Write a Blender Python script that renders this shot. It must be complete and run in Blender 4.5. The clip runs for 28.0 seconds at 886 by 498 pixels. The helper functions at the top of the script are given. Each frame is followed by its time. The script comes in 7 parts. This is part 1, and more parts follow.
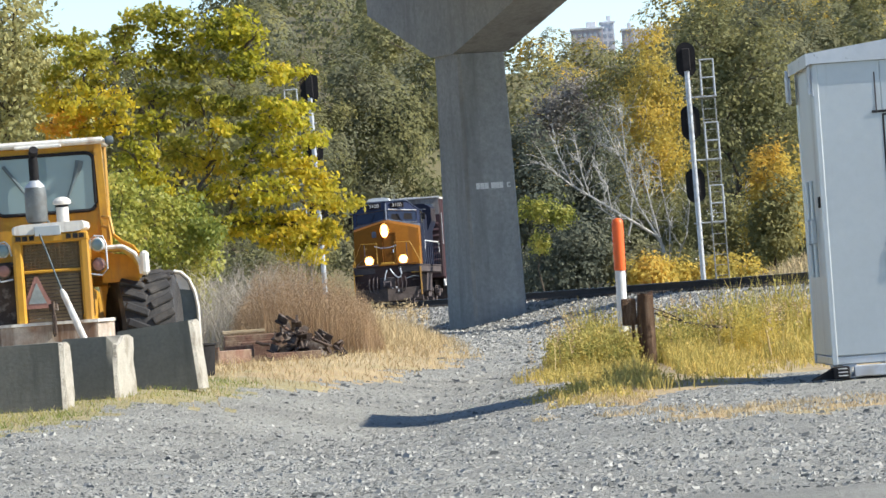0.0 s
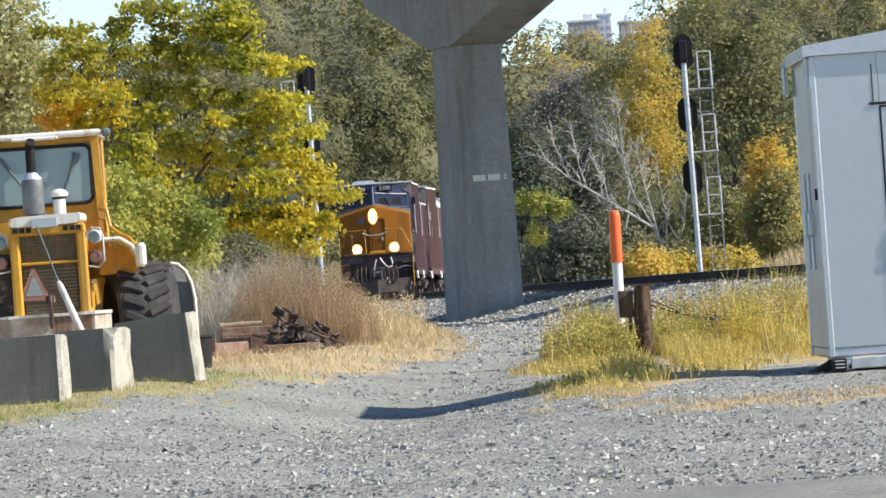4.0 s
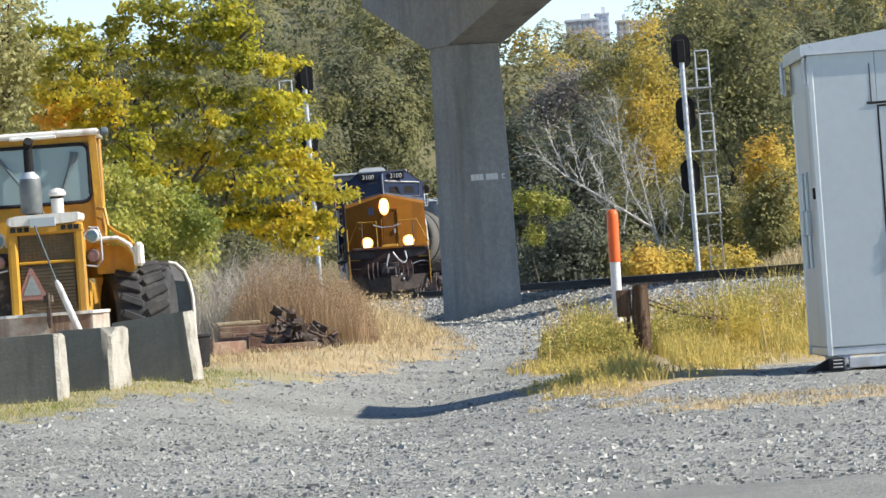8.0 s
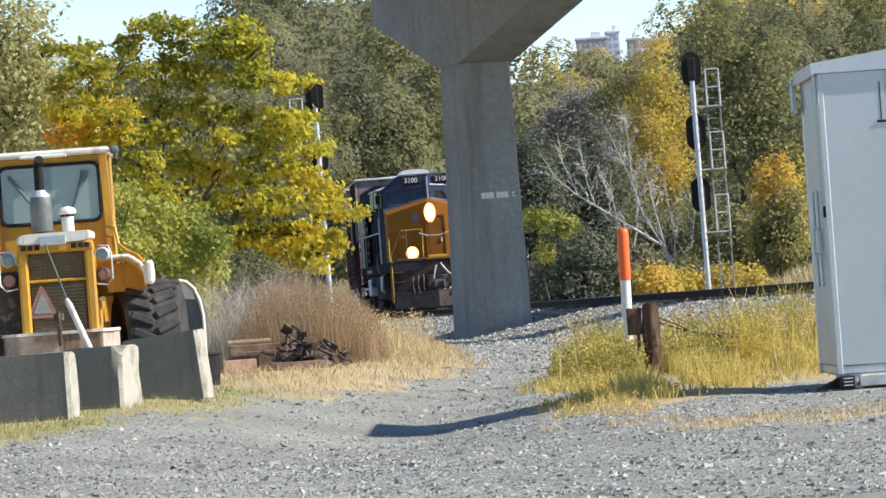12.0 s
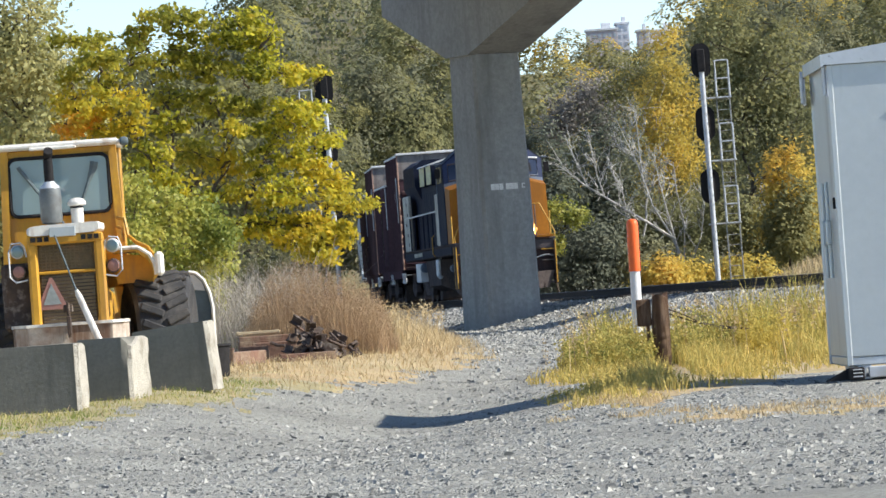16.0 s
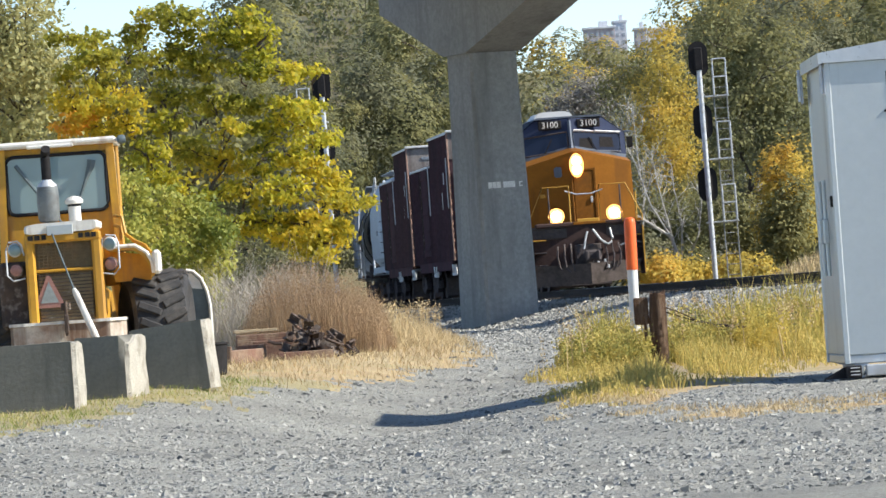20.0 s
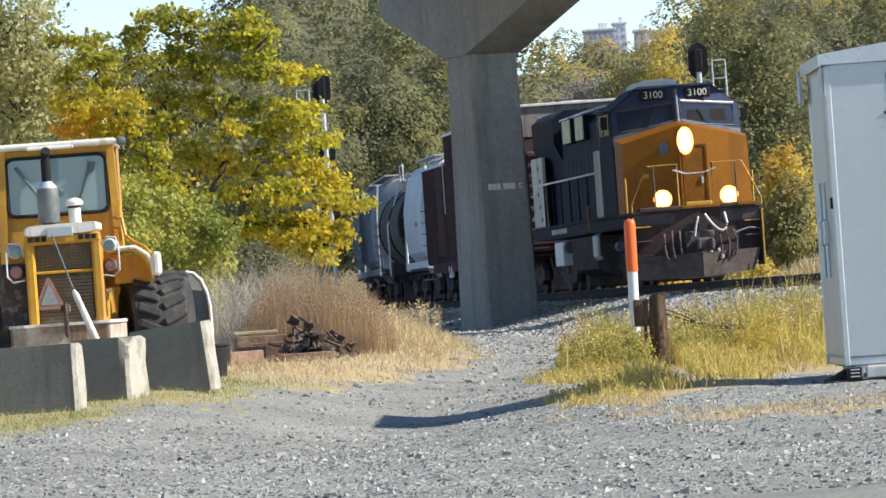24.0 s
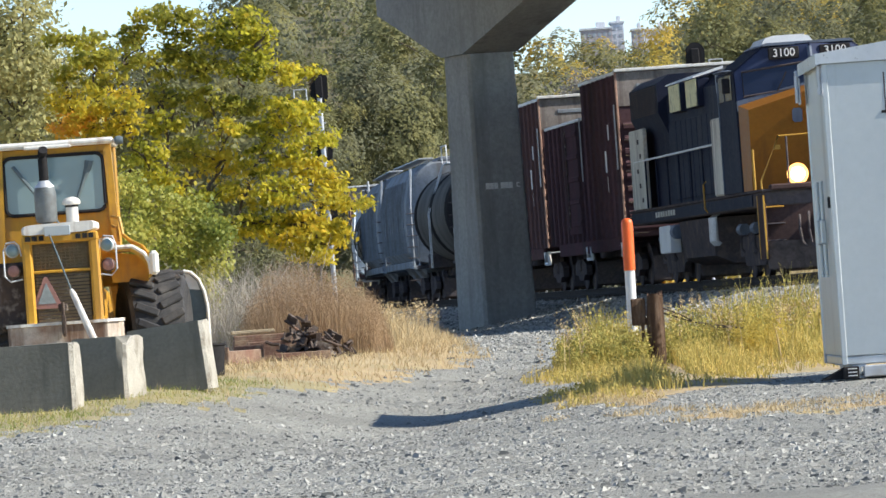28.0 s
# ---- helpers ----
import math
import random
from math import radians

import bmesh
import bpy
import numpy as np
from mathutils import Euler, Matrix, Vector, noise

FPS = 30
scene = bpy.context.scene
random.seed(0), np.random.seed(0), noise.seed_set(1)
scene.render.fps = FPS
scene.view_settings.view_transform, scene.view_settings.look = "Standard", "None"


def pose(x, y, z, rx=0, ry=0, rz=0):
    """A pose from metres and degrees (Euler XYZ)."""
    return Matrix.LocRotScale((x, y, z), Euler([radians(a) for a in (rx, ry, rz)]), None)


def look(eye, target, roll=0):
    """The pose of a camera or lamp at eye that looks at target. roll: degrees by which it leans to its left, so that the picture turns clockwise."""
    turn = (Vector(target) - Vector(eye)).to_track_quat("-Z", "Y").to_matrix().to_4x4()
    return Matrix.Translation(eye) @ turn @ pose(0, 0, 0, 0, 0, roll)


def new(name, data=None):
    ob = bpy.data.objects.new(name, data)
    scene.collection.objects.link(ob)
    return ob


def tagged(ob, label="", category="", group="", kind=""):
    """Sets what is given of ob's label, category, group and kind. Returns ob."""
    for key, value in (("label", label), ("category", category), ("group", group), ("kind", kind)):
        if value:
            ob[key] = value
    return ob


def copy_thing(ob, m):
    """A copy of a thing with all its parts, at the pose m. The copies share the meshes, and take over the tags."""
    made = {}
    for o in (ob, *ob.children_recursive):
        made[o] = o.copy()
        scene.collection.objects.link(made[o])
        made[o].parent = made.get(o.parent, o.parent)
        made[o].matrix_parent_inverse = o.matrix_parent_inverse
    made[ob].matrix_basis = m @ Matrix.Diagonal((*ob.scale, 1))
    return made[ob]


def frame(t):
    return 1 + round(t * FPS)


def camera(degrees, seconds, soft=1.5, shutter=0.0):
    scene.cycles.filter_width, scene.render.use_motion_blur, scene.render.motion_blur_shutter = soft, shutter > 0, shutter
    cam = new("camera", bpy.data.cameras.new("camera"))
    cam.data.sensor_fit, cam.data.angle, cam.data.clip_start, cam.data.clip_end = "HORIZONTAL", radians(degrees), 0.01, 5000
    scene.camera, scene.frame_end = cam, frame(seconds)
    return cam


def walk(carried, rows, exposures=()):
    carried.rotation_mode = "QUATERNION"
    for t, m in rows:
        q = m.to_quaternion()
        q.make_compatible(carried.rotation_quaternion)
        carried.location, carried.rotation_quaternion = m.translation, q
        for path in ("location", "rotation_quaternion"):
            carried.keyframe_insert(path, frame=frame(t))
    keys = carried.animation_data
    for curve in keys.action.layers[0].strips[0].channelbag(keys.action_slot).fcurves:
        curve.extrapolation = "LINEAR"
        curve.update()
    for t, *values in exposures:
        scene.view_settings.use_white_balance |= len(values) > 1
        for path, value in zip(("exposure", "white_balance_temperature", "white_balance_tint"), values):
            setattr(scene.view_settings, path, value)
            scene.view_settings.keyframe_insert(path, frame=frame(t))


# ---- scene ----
EYE = 0.85
RAIL_Z = 0.905
LEAN = 4.1


def aim(yaw, pitch):
    return pose(0, 0, EYE, 90 + pitch, 0, yaw) @ pose(0, 0, 0, 0, 0, -LEAN)


cam = camera(8.176, 28.0, soft=1.55)
walk(cam, [
    (0, aim(-0.1126, 0.4805)), (0.5, aim(-0.1192, 0.4637)), (1, aim(-0.1193, 0.4721)), (1.5, aim(-0.1103, 0.4487)),
    (2, aim(-0.1248, 0.4314)), (2.5, aim(-0.1254, 0.4397)), (3, aim(-0.1176, 0.4403)), (3.5, aim(-0.1320, 0.4230)),
    (5.5, aim(-0.1381, 0.3906)), (6, aim(-0.1381, 0.3906)), (6.5, aim(-0.1537, 0.3895)), (7, aim(-0.1386, 0.3985)),
    (7.5, aim(-0.1459, 0.3901)), (8, aim(-0.1543, 0.3973)), (8.5, aim(-0.1465, 0.3979)), (9, aim(-0.1376, 0.3907)),
    (9.5, aim(-0.1291, 0.3829)), (10, aim(-0.1381, 0.3985)), (10.5, aim(-0.1387, 0.4063)), (11, aim(-0.1259, 0.4476)),
    (11.1, aim(-0.1270, 0.4559)), (11.2, aim(-0.1260, 0.4559)), (11.3, aim(-0.1250, 0.4560)), (11.4, aim(-0.1174, 0.4743)),
    (11.5, aim(-0.1236, 0.6708)), (11.6, aim(-0.0949, 0.5262)), (11.7, aim(-0.0953, 0.6048)), (11.8, aim(-0.0748, 0.5381)),
    (11.9, aim(-0.0715, 0.5646)), (12, aim(-0.0710, 0.5719)), (12.5, aim(-0.0430, 0.5258)), (14.5, aim(0.0301, 0.5069)),
    (15, aim(0.0312, 0.4986)), (15.5, aim(0.0234, 0.4902)), (16, aim(0.0228, 0.4980)), (16.5, aim(0.0312, 0.4908)),
    (17, aim(0.0234, 0.4902)), (17.5, aim(0.0245, 0.4746)), (18, aim(0.0083, 0.4813)), (18.5, aim(0.0162, 0.4818)),
    (19, aim(0.0151, 0.4896)), (19.5, aim(0.0240, 0.4824)), (20, aim(0.0000, 0.4807)), (20.5, aim(0.0083, 0.4813)),
    (21, aim(0.0000, 0.4807)), (21.5, aim(0.0072, 0.4969)), (23.5, aim(0.0072, 0.4969)), (24, aim(-0.0011, 0.4963)),
    (24.5, aim(0.0000, 0.4807)), (25, aim(-0.0078, 0.4801)), (25.5, aim(-0.0151, 0.4717)), (26, aim(-0.0073, 0.4723)),
    (26.5, aim(-0.0156, 0.4712)), (27, aim(-0.0156, 0.4795)), (27.5, aim(-0.0156, 0.4795)), (28, aim(-0.0245, 0.4868)),
])

# ---- light ----
SUN_EL, SUN_AZ = 35.5, 10.0   # elevation; degrees from +x towards the viewer
sun_dir = Vector((math.cos(radians(SUN_EL)) * math.cos(radians(SUN_AZ)),
                  -math.cos(radians(SUN_EL)) * math.sin(radians(SUN_AZ)), math.sin(radians(SUN_EL))))
world = bpy.data.worlds.new("sky")
scene.world = world
world.use_nodes = True
wn = world.node_tree
sky = wn.nodes.new("ShaderNodeTexSky")
sky.sky_type = "NISHITA"
sky.sun_disc = False
sky.sun_elevation = radians(SUN_EL)
sky.sun_rotation = radians(90 + SUN_AZ)
sky.air_density, sky.dust_density = 1.0, 0.0
sky.ozone_density = 1.6
sky.altitude = 3500
wn.links.new(sky.outputs[0], wn.nodes["Background"].inputs[0])
wn.nodes["Background"].inputs[1].default_value = 0.12
sun = new("sun", bpy.data.lights.new("sun", "SUN"))
sun.data.energy, sun.data.angle, sun.data.color = 4.7, radians(0.53), (1.0, 0.95, 0.86)
sun.matrix_world = look(sun_dir * 200, (0, 0, 0))
scene.view_settings.exposure = 0.72


# ---- materials ----
def mix_node(nt, fac, a, b, blend="MIX"):
    n = nt.nodes.new("ShaderNodeMix")
    n.data_type, n.blend_type = "RGBA", blend
    for sock, val in ((n.inputs[0], fac), (n.inputs[6], a), (n.inputs[7], b)):
        if isinstance(val, bpy.types.NodeSocket):
            nt.links.new(val, sock)
        elif isinstance(val, (int, float)):
            sock.default_value = val
        else:
            sock.default_value = (*val, 1)
    return n.outputs[2]


def noise_node(nt, vec, scale, detail=4, rough=0.6, lo=0.35, hi=0.65):
    n = nt.nodes.new("ShaderNodeTexNoise")
    n.inputs["Scale"].default_value, n.inputs["Detail"].default_value = scale, detail
    n.inputs["Roughness"].default_value = rough
    nt.links.new(vec, n.inputs["Vector"])
    r = nt.nodes.new("ShaderNodeMapRange")
    r.inputs[1].default_value, r.inputs[2].default_value = lo, hi
    nt.links.new(n.outputs["Fac"], r.inputs[0])
    return r.outputs[0]


def surf(name, base, var, rough=0.6, metal=0.0, big=0.8, fine=18.0, bump=0.2, dirt=None, dirty=0.5, dirt_scale=2.5,
         streak=False, spread=0.25, depth=0.02, spec=0.4):
    """A painted, mineral or metal surface: two colours in large patches, fine grain, stains and relief."""
    m = bpy.data.materials.new(name)
    m.use_nodes = True
    nt = m.node_tree
    b = nt.nodes["Principled BSDF"]
    tc = nt.nodes.new("ShaderNodeTexCoord").outputs["Object"]
    col = mix_node(nt, noise_node(nt, tc, big), base, var)
    grain = noise_node(nt, tc, fine, 5, 0.7, 0.25, 0.75)
    gm = nt.nodes.new("ShaderNodeMapRange")
    gm.inputs[3].default_value, gm.inputs[4].default_value = 1 - spread, 1 + spread
    nt.links.new(grain, gm.inputs[0])
    grey = nt.nodes.new("ShaderNodeCombineColor")
    for i in range(3):
        nt.links.new(gm.outputs[0], grey.inputs[i])
    col = mix_node(nt, 1.0, col, grey.outputs[0], "MULTIPLY")
    if dirt:
        vec = tc
        if streak:
            mp = nt.nodes.new("ShaderNodeMapping")
            mp.inputs["Scale"].default_value = (1.0, 1.0, 0.12)
            nt.links.new(tc, mp.inputs[0])
            vec = mp.outputs[0]
        k = noise_node(nt, vec, dirt_scale, 6, 0.65, 0.62 - 0.3 * dirty, 0.8 - 0.25 * dirty)
        col = mix_node(nt, k, col, dirt)
    nt.links.new(col, b.inputs["Base Color"])
    rr = nt.nodes.new("ShaderNodeMapRange")
    rr.inputs[3].default_value, rr.inputs[4].default_value = max(0.05, rough - 0.12), min(1, rough + 0.12)
    nt.links.new(grain, rr.inputs[0])
    nt.links.new(rr.outputs[0], b.inputs["Roughness"])
    b.inputs["Metallic"].default_value = metal
    b.inputs["Specular IOR Level"].default_value = spec
    if bump:
        bp = nt.nodes.new("ShaderNodeBump")
        bp.inputs["Strength"].default_value, bp.inputs["Distance"].default_value = bump, depth
        nt.links.new(grain, bp.inputs["Height"])
        nt.links.new(bp.outputs[0], b.inputs["Normal"])
    return m


def pieces(name, stops, rough=0.85, translucent=0.0, big=None, sway=0.55):
    """Leaves, blades and stones: each island takes its own colour from the stops."""
    m = bpy.data.materials.new(name)
    m.use_nodes = True
    nt = m.node_tree
    b = nt.nodes["Principled BSDF"]
    ri = nt.nodes.new("ShaderNodeNewGeometry").outputs["Random Per Island"]
    ramp = nt.nodes.new("ShaderNodeValToRGB")
    e = ramp.color_ramp.elements
    while len(e) < len(stops):
        e.new(0.5)
    for i, c in enumerate(stops):
        e[i].position, e[i].color = i / (len(stops) - 1), (*c, 1)
    tc = nt.nodes.new("ShaderNodeTexCoord").outputs["Object"]
    if big:
        k = nt.nodes.new("ShaderNodeMath")
        k.operation = "MULTIPLY_ADD"
        nt.links.new(noise_node(nt, tc, big, 3), k.inputs[0])
        k.inputs[1].default_value = sway
        h = nt.nodes.new("ShaderNodeMath")
        h.operation = "MULTIPLY"
        h.inputs[1].default_value = 1 - sway
        nt.links.new(ri, h.inputs[0])
        s = nt.nodes.new("ShaderNodeMath")
        s.operation = "SUBTRACT"
        s.inputs[1].default_value = 0.02
        nt.links.new(h.outputs[0], s.inputs[0])
        nt.links.new(s.outputs[0], k.inputs[2])
        nt.links.new(k.outputs[0], ramp.inputs[0])
    else:
        nt.links.new(ri, ramp.inputs[0])
    col = ramp.outputs[0]
    nt.links.new(col, b.inputs["Base Color"])
    b.inputs["Roughness"].default_value = rough
    b.inputs["Specular IOR Level"].default_value = 0.3
    if translucent:
        t = nt.nodes.new("ShaderNodeBsdfTranslucent")
        nt.links.new(col, t.inputs[0])
        mx = nt.nodes.new("ShaderNodeMixShader")
        mx.inputs[0].default_value = translucent
        nt.links.new(b.outputs[0], mx.inputs[1])
        nt.links.new(t.outputs[0], mx.inputs[2])
        nt.links.new(mx.outputs[0], nt.nodes["Material Output"].inputs[0])
    return m


def glow(name, colour, strength):
    m = bpy.data.materials.new(name)
    m.use_nodes = True
    b = m.node_tree.nodes["Principled BSDF"]
    b.inputs["Base Color"].default_value = (*colour, 1)
    b.inputs["Emission Color"].default_value = (*colour, 1)
    b.inputs["Emission Strength"].default_value = strength
    return m


def glass(name, tint, rough=0.05, coat=1.0):
    m = bpy.data.materials.new(name)
    m.use_nodes = True
    b = m.node_tree.nodes["Principled BSDF"]
    b.inputs["Base Color"].default_value = (*tint, 1)
    b.inputs["Roughness"].default_value = rough
    b.inputs["Transmission Weight"].default_value = 0.0
    b.inputs["Coat Weight"].default_value = coat
    b.inputs["Coat Roughness"].default_value = 0.03
    return m


CONCRETE = surf("pier_concrete", (0.33, 0.335, 0.328), (0.265, 0.269, 0.264), 0.85, 0, 0.5, 9, 0.25, (0.18, 0.18, 0.175), 0.35, 1.2, True)
# Front faces carry the darker grey of shade, the ends the sunlit tone.
BLOCK = surf("shaded_block_concrete", (0.235, 0.224, 0.188), (0.17, 0.163, 0.135), 0.9, 0, 2.0, 30, 0.15, (0.12, 0.118, 0.1), 0.5, 3.0, True, spread=0.2)
BLOCK_END = surf("sunlit_end_concrete", (0.5, 0.47, 0.4), (0.4, 0.37, 0.31), 0.9, 0, 5.0, 40, 0.6, (0.27, 0.24, 0.19), 0.4, 6.0)
GRAVEL = surf("gravel_bed", (0.405, 0.4, 0.352), (0.285, 0.282, 0.248), 0.95, 0, 0.45, 40, 0.8, (0.16, 0.158, 0.14), 0.3, 26, depth=0.03, spread=0.45)
BALLAST = surf("ballast_bed", (0.33, 0.32, 0.3), (0.26, 0.25, 0.24), 0.95, 0, 0.4, 14, 1.0, (0.15, 0.14, 0.13), 0.4, 8, depth=0.05, spread=0.5)
STRAW = surf("straw_ground", (0.47, 0.37, 0.21), (0.40, 0.29, 0.16), 0.95, 0, 0.5, 12, 0.7, (0.33, 0.31, 0.15), 0.35, 1.2, spread=0.4)
VERGE = surf("verge_ground", (0.36, 0.3, 0.16), (0.28, 0.25, 0.12), 0.95, 0, 0.9, 14, 0.7, (0.4, 0.37, 0.3), 0.35, 2.5, spread=0.4)
EARTH = surf("wood_floor", (0.13, 0.11, 0.06), (0.10, 0.10, 0.045), 0.95, 0, 0.2, 5, 0.5, (0.22, 0.17, 0.06), 0.4, 0.3)
STONE = pieces("crushed_stone", [(0.075, 0.08, 0.078), (0.18, 0.18, 0.165), (0.3, 0.295, 0.27), (0.39, 0.385, 0.35), (0.46, 0.45, 0.41)], 0.95, 0, 0.55, 0.25)
RAILWEB = surf("rusted_rail_side", (0.05, 0.042, 0.038), (0.035, 0.03, 0.028), 0.8, 0, 3, 20, 0.1, spec=0.1)
RAILHEAD = surf("polished_rail", (0.35, 0.34, 0.33), (0.28, 0.27, 0.26), 0.3, 0.9, 3, 20, 0.05)
TIE = surf("creosoted_wood", (0.055, 0.045, 0.038), (0.09, 0.075, 0.06), 0.9, 0, 3, 25, 0.6, (0.15, 0.12, 0.1), 0.3, 8)
POSTWOOD = surf("weathered_post_wood", (0.075, 0.04, 0.022), (0.12, 0.065, 0.035), 0.9, 0, 8, 60, 0.8, (0.22, 0.15, 0.1), 0.45, 14, True)
ALU = surf("sheet_aluminium", (0.55, 0.58, 0.58), (0.51, 0.535, 0.535), 0.42, 0.6, 0.6, 10, 0.04, (0.32, 0.315, 0.3), 0.3, 1.5, True, spread=0.06)
ALU_TRIM = surf("aluminium_trim", (0.6, 0.62, 0.64), (0.5, 0.52, 0.54), 0.35, 0.5, 1, 12, 0.05, spread=0.08)
GALV = surf("galvanised_steel", (0.62, 0.64, 0.66), (0.5, 0.52, 0.54), 0.5, 0.4, 3, 20, 0.05, (0.4, 0.38, 0.35), 0.25, 5)
LADDER = surf("dull_galvanised", (0.36, 0.37, 0.36), (0.28, 0.29, 0.28), 0.7, 0.2, 3, 20, 0.05, (0.2, 0.18, 0.15), 0.35, 5)
BLACK = surf("black_paint", (0.03, 0.029, 0.03), (0.038, 0.036, 0.036), 0.75, 0, 1, 20, 0.05, spec=0.0)
GRIME = surf("grimy_running_gear", (0.085, 0.075, 0.078), (0.11, 0.094, 0.094), 0.85, 0.0, 2, 15, 0.3, (0.16, 0.13, 0.11), 0.35, 3, spec=0.0)
RUBBER = surf("dusty_rubber", (0.03, 0.03, 0.032), (0.05, 0.048, 0.046), 0.85, 0, 3, 20, 0.3, (0.10, 0.09, 0.08), 0.35, 4)
ORANGE = surf("orange_plastic", (0.85, 0.12, 0.02), (0.8, 0.15, 0.03), 0.45, 0, 2, 30, 0.03, spread=0.05)
WHITE = surf("white_paint", (0.78, 0.78, 0.76), (0.7, 0.7, 0.69), 0.5, 0, 2, 20, 0.05, (0.5, 0.47, 0.42), 0.2, 4, True, spread=0.08)
YELLOW = surf("loader_yellow", (0.62, 0.335, 0.03), (0.54, 0.27, 0.027), 0.5, 0, 1.5, 14, 0.08, (0.32, 0.17, 0.06), 0.4, 3, True, spread=0.12)
LOADER_WHITE = surf("chalky_white_paint", (0.78, 0.76, 0.7), (0.7, 0.67, 0.6), 0.6, 0, 3, 20, 0.06, (0.36, 0.25, 0.17), 0.3, 5, True, spread=0.12)
TAIL = surf("rust_stained_white", (0.66, 0.61, 0.52), (0.36, 0.24, 0.17), 0.75, 0, 3.2, 24, 0.15, (0.17, 0.1, 0.065), 0.62, 4, True, spread=0.2)
RUST = surf("rusty_steel", (0.21, 0.115, 0.08), (0.15, 0.085, 0.06), 0.9, 0.0, 2, 18, 0.4, (0.3, 0.22, 0.15), 0.5, 5, spread=0.35)
SCRAP = surf("dark_scrap_steel", (0.06, 0.045, 0.04), (0.11, 0.075, 0.055), 0.75, 0.3, 4, 25, 0.3, (0.3, 0.26, 0.22), 0.3, 9)
DRYBOARD = surf("dry_board", (0.5, 0.4, 0.26), (0.42, 0.33, 0.2), 0.9, 0, 3, 25, 0.3)
MUFFLER = surf("heat_stained_steel", (0.2, 0.215, 0.21), (0.13, 0.14, 0.14), 0.55, 0.3, 4, 20, 0.1, (0.1, 0.085, 0.07), 0.3, 5)
GRILLE = surf("dirty_grille", (0.27, 0.2, 0.11), (0.19, 0.14, 0.08), 0.75, 0.1, 4, 30, 0.3, (0.32, 0.2, 0.1), 0.3, 6)
STRUT = surf("dusty_dark_strut", (0.13, 0.17, 0.18), (0.1, 0.13, 0.14), 0.7, 0, 4, 20, 0.05)
CABGLASS = glass("dusty_cab_glass", (0.2, 0.29, 0.3), 0.45)
PILOT = surf("rust_dusted_pilot", (0.09, 0.058, 0.053), (0.068, 0.047, 0.044), 0.85, 0, 1.5, 14, 0.1, (0.045, 0.035, 0.035), 0.45, 2.5, True, spec=0.03)
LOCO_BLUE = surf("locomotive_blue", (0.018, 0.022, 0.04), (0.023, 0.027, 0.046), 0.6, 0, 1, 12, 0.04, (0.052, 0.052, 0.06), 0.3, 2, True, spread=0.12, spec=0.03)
LOCO_GREY = surf("locomotive_grey_blue", (0.15, 0.18, 0.23), (0.12, 0.145, 0.19), 0.5, 0, 1, 12, 0.04, (0.08, 0.085, 0.095), 0.3, 2, True, spread=0.12, spec=0.2)
LOCO_GOLD = surf("locomotive_gold", (0.29, 0.115, 0.015), (0.255, 0.1, 0.013), 0.5, 0, 1, 12, 0.03, (0.17, 0.072, 0.018), 0.35, 1.6, True, spread=0.12, spec=0.12)
# Cab blue lightened for the light on its face; body blue stays darker.
CAB_FACE = surf("lit_cab_face_blue", (0.052, 0.068, 0.127), (0.042, 0.055, 0.108), 0.5, 0, 1, 12, 0.04, (0.03, 0.035, 0.05), 0.3, 2, True, spread=0.12, spec=0.1)
PLOUGH = surf("dusty_plough", (0.13, 0.105, 0.095), (0.1, 0.083, 0.075), 0.85, 0.0, 2, 15, 0.15, (0.06, 0.05, 0.045), 0.4, 3, spec=0.03)
LOCO_DOOR = surf("dusty_nose_door", (0.25, 0.1, 0.017), (0.21, 0.085, 0.015), 0.6, 0, 2, 15, 0.05, (0.17, 0.075, 0.02), 0.4, 3, spec=0.1)
LOCKER = surf("pale_locker", (0.6, 0.57, 0.48), (0.5, 0.475, 0.4), 0.65, 0, 1.5, 14, 0.05, (0.2, 0.17, 0.14), 0.35, 3, True)
LOCO_YELLOW = surf("handrail_yellow", (0.55, 0.3, 0.04), (0.48, 0.26, 0.04), 0.5, 0, 3, 20, 0.03, spread=0.1)
LOCO_TAN = surf("louvre_tan", (0.74, 0.7, 0.42), (0.66, 0.62, 0.36), 0.7, 0, 2, 18, 0.1, (0.28, 0.26, 0.17), 0.3, 4)
# Pane colour paled for the distance haze.
FARPANE = glass("hazed_window", (0.34, 0.38, 0.43), 0.4)
# Tint of the right pane, paled for the sky light on it.
PANE_LIGHT = glass("sky_lit_windscreen", (0.035, 0.045, 0.075), 0.15, 0.3)
PANE = glass("locomotive_windscreen", (0.02, 0.028, 0.055), 0.15, 0.15)
BOX_RED = surf("boxcar_maroon", (0.108, 0.063, 0.07), (0.09, 0.056, 0.063), 0.8, 0, 0.5, 10, 0.08, (0.075, 0.058, 0.06), 0.45, 1.2, True, spread=0.2, spec=0.0)
BOX_BROWN = surf("boxcar_oxide_brown", (0.115, 0.073, 0.072), (0.128, 0.075, 0.072), 0.8, 0, 0.5, 10, 0.08, (0.074, 0.058, 0.058), 0.45, 1.2, True, spread=0.2, spec=0.0)
CAR_GREY = surf("hopper_light_grey", (0.27, 0.3, 0.335), (0.21, 0.235, 0.265), 0.65, 0, 0.4, 8, 0.05, (0.15, 0.14, 0.13), 0.4, 1.0, True, spec=0.1)
CAR_WHITE = surf("hopper_white", (0.55, 0.6, 0.64), (0.5, 0.54, 0.58), 0.55, 0, 0.4, 8, 0.05, (0.42, 0.4, 0.38), 0.25, 1.0, True)
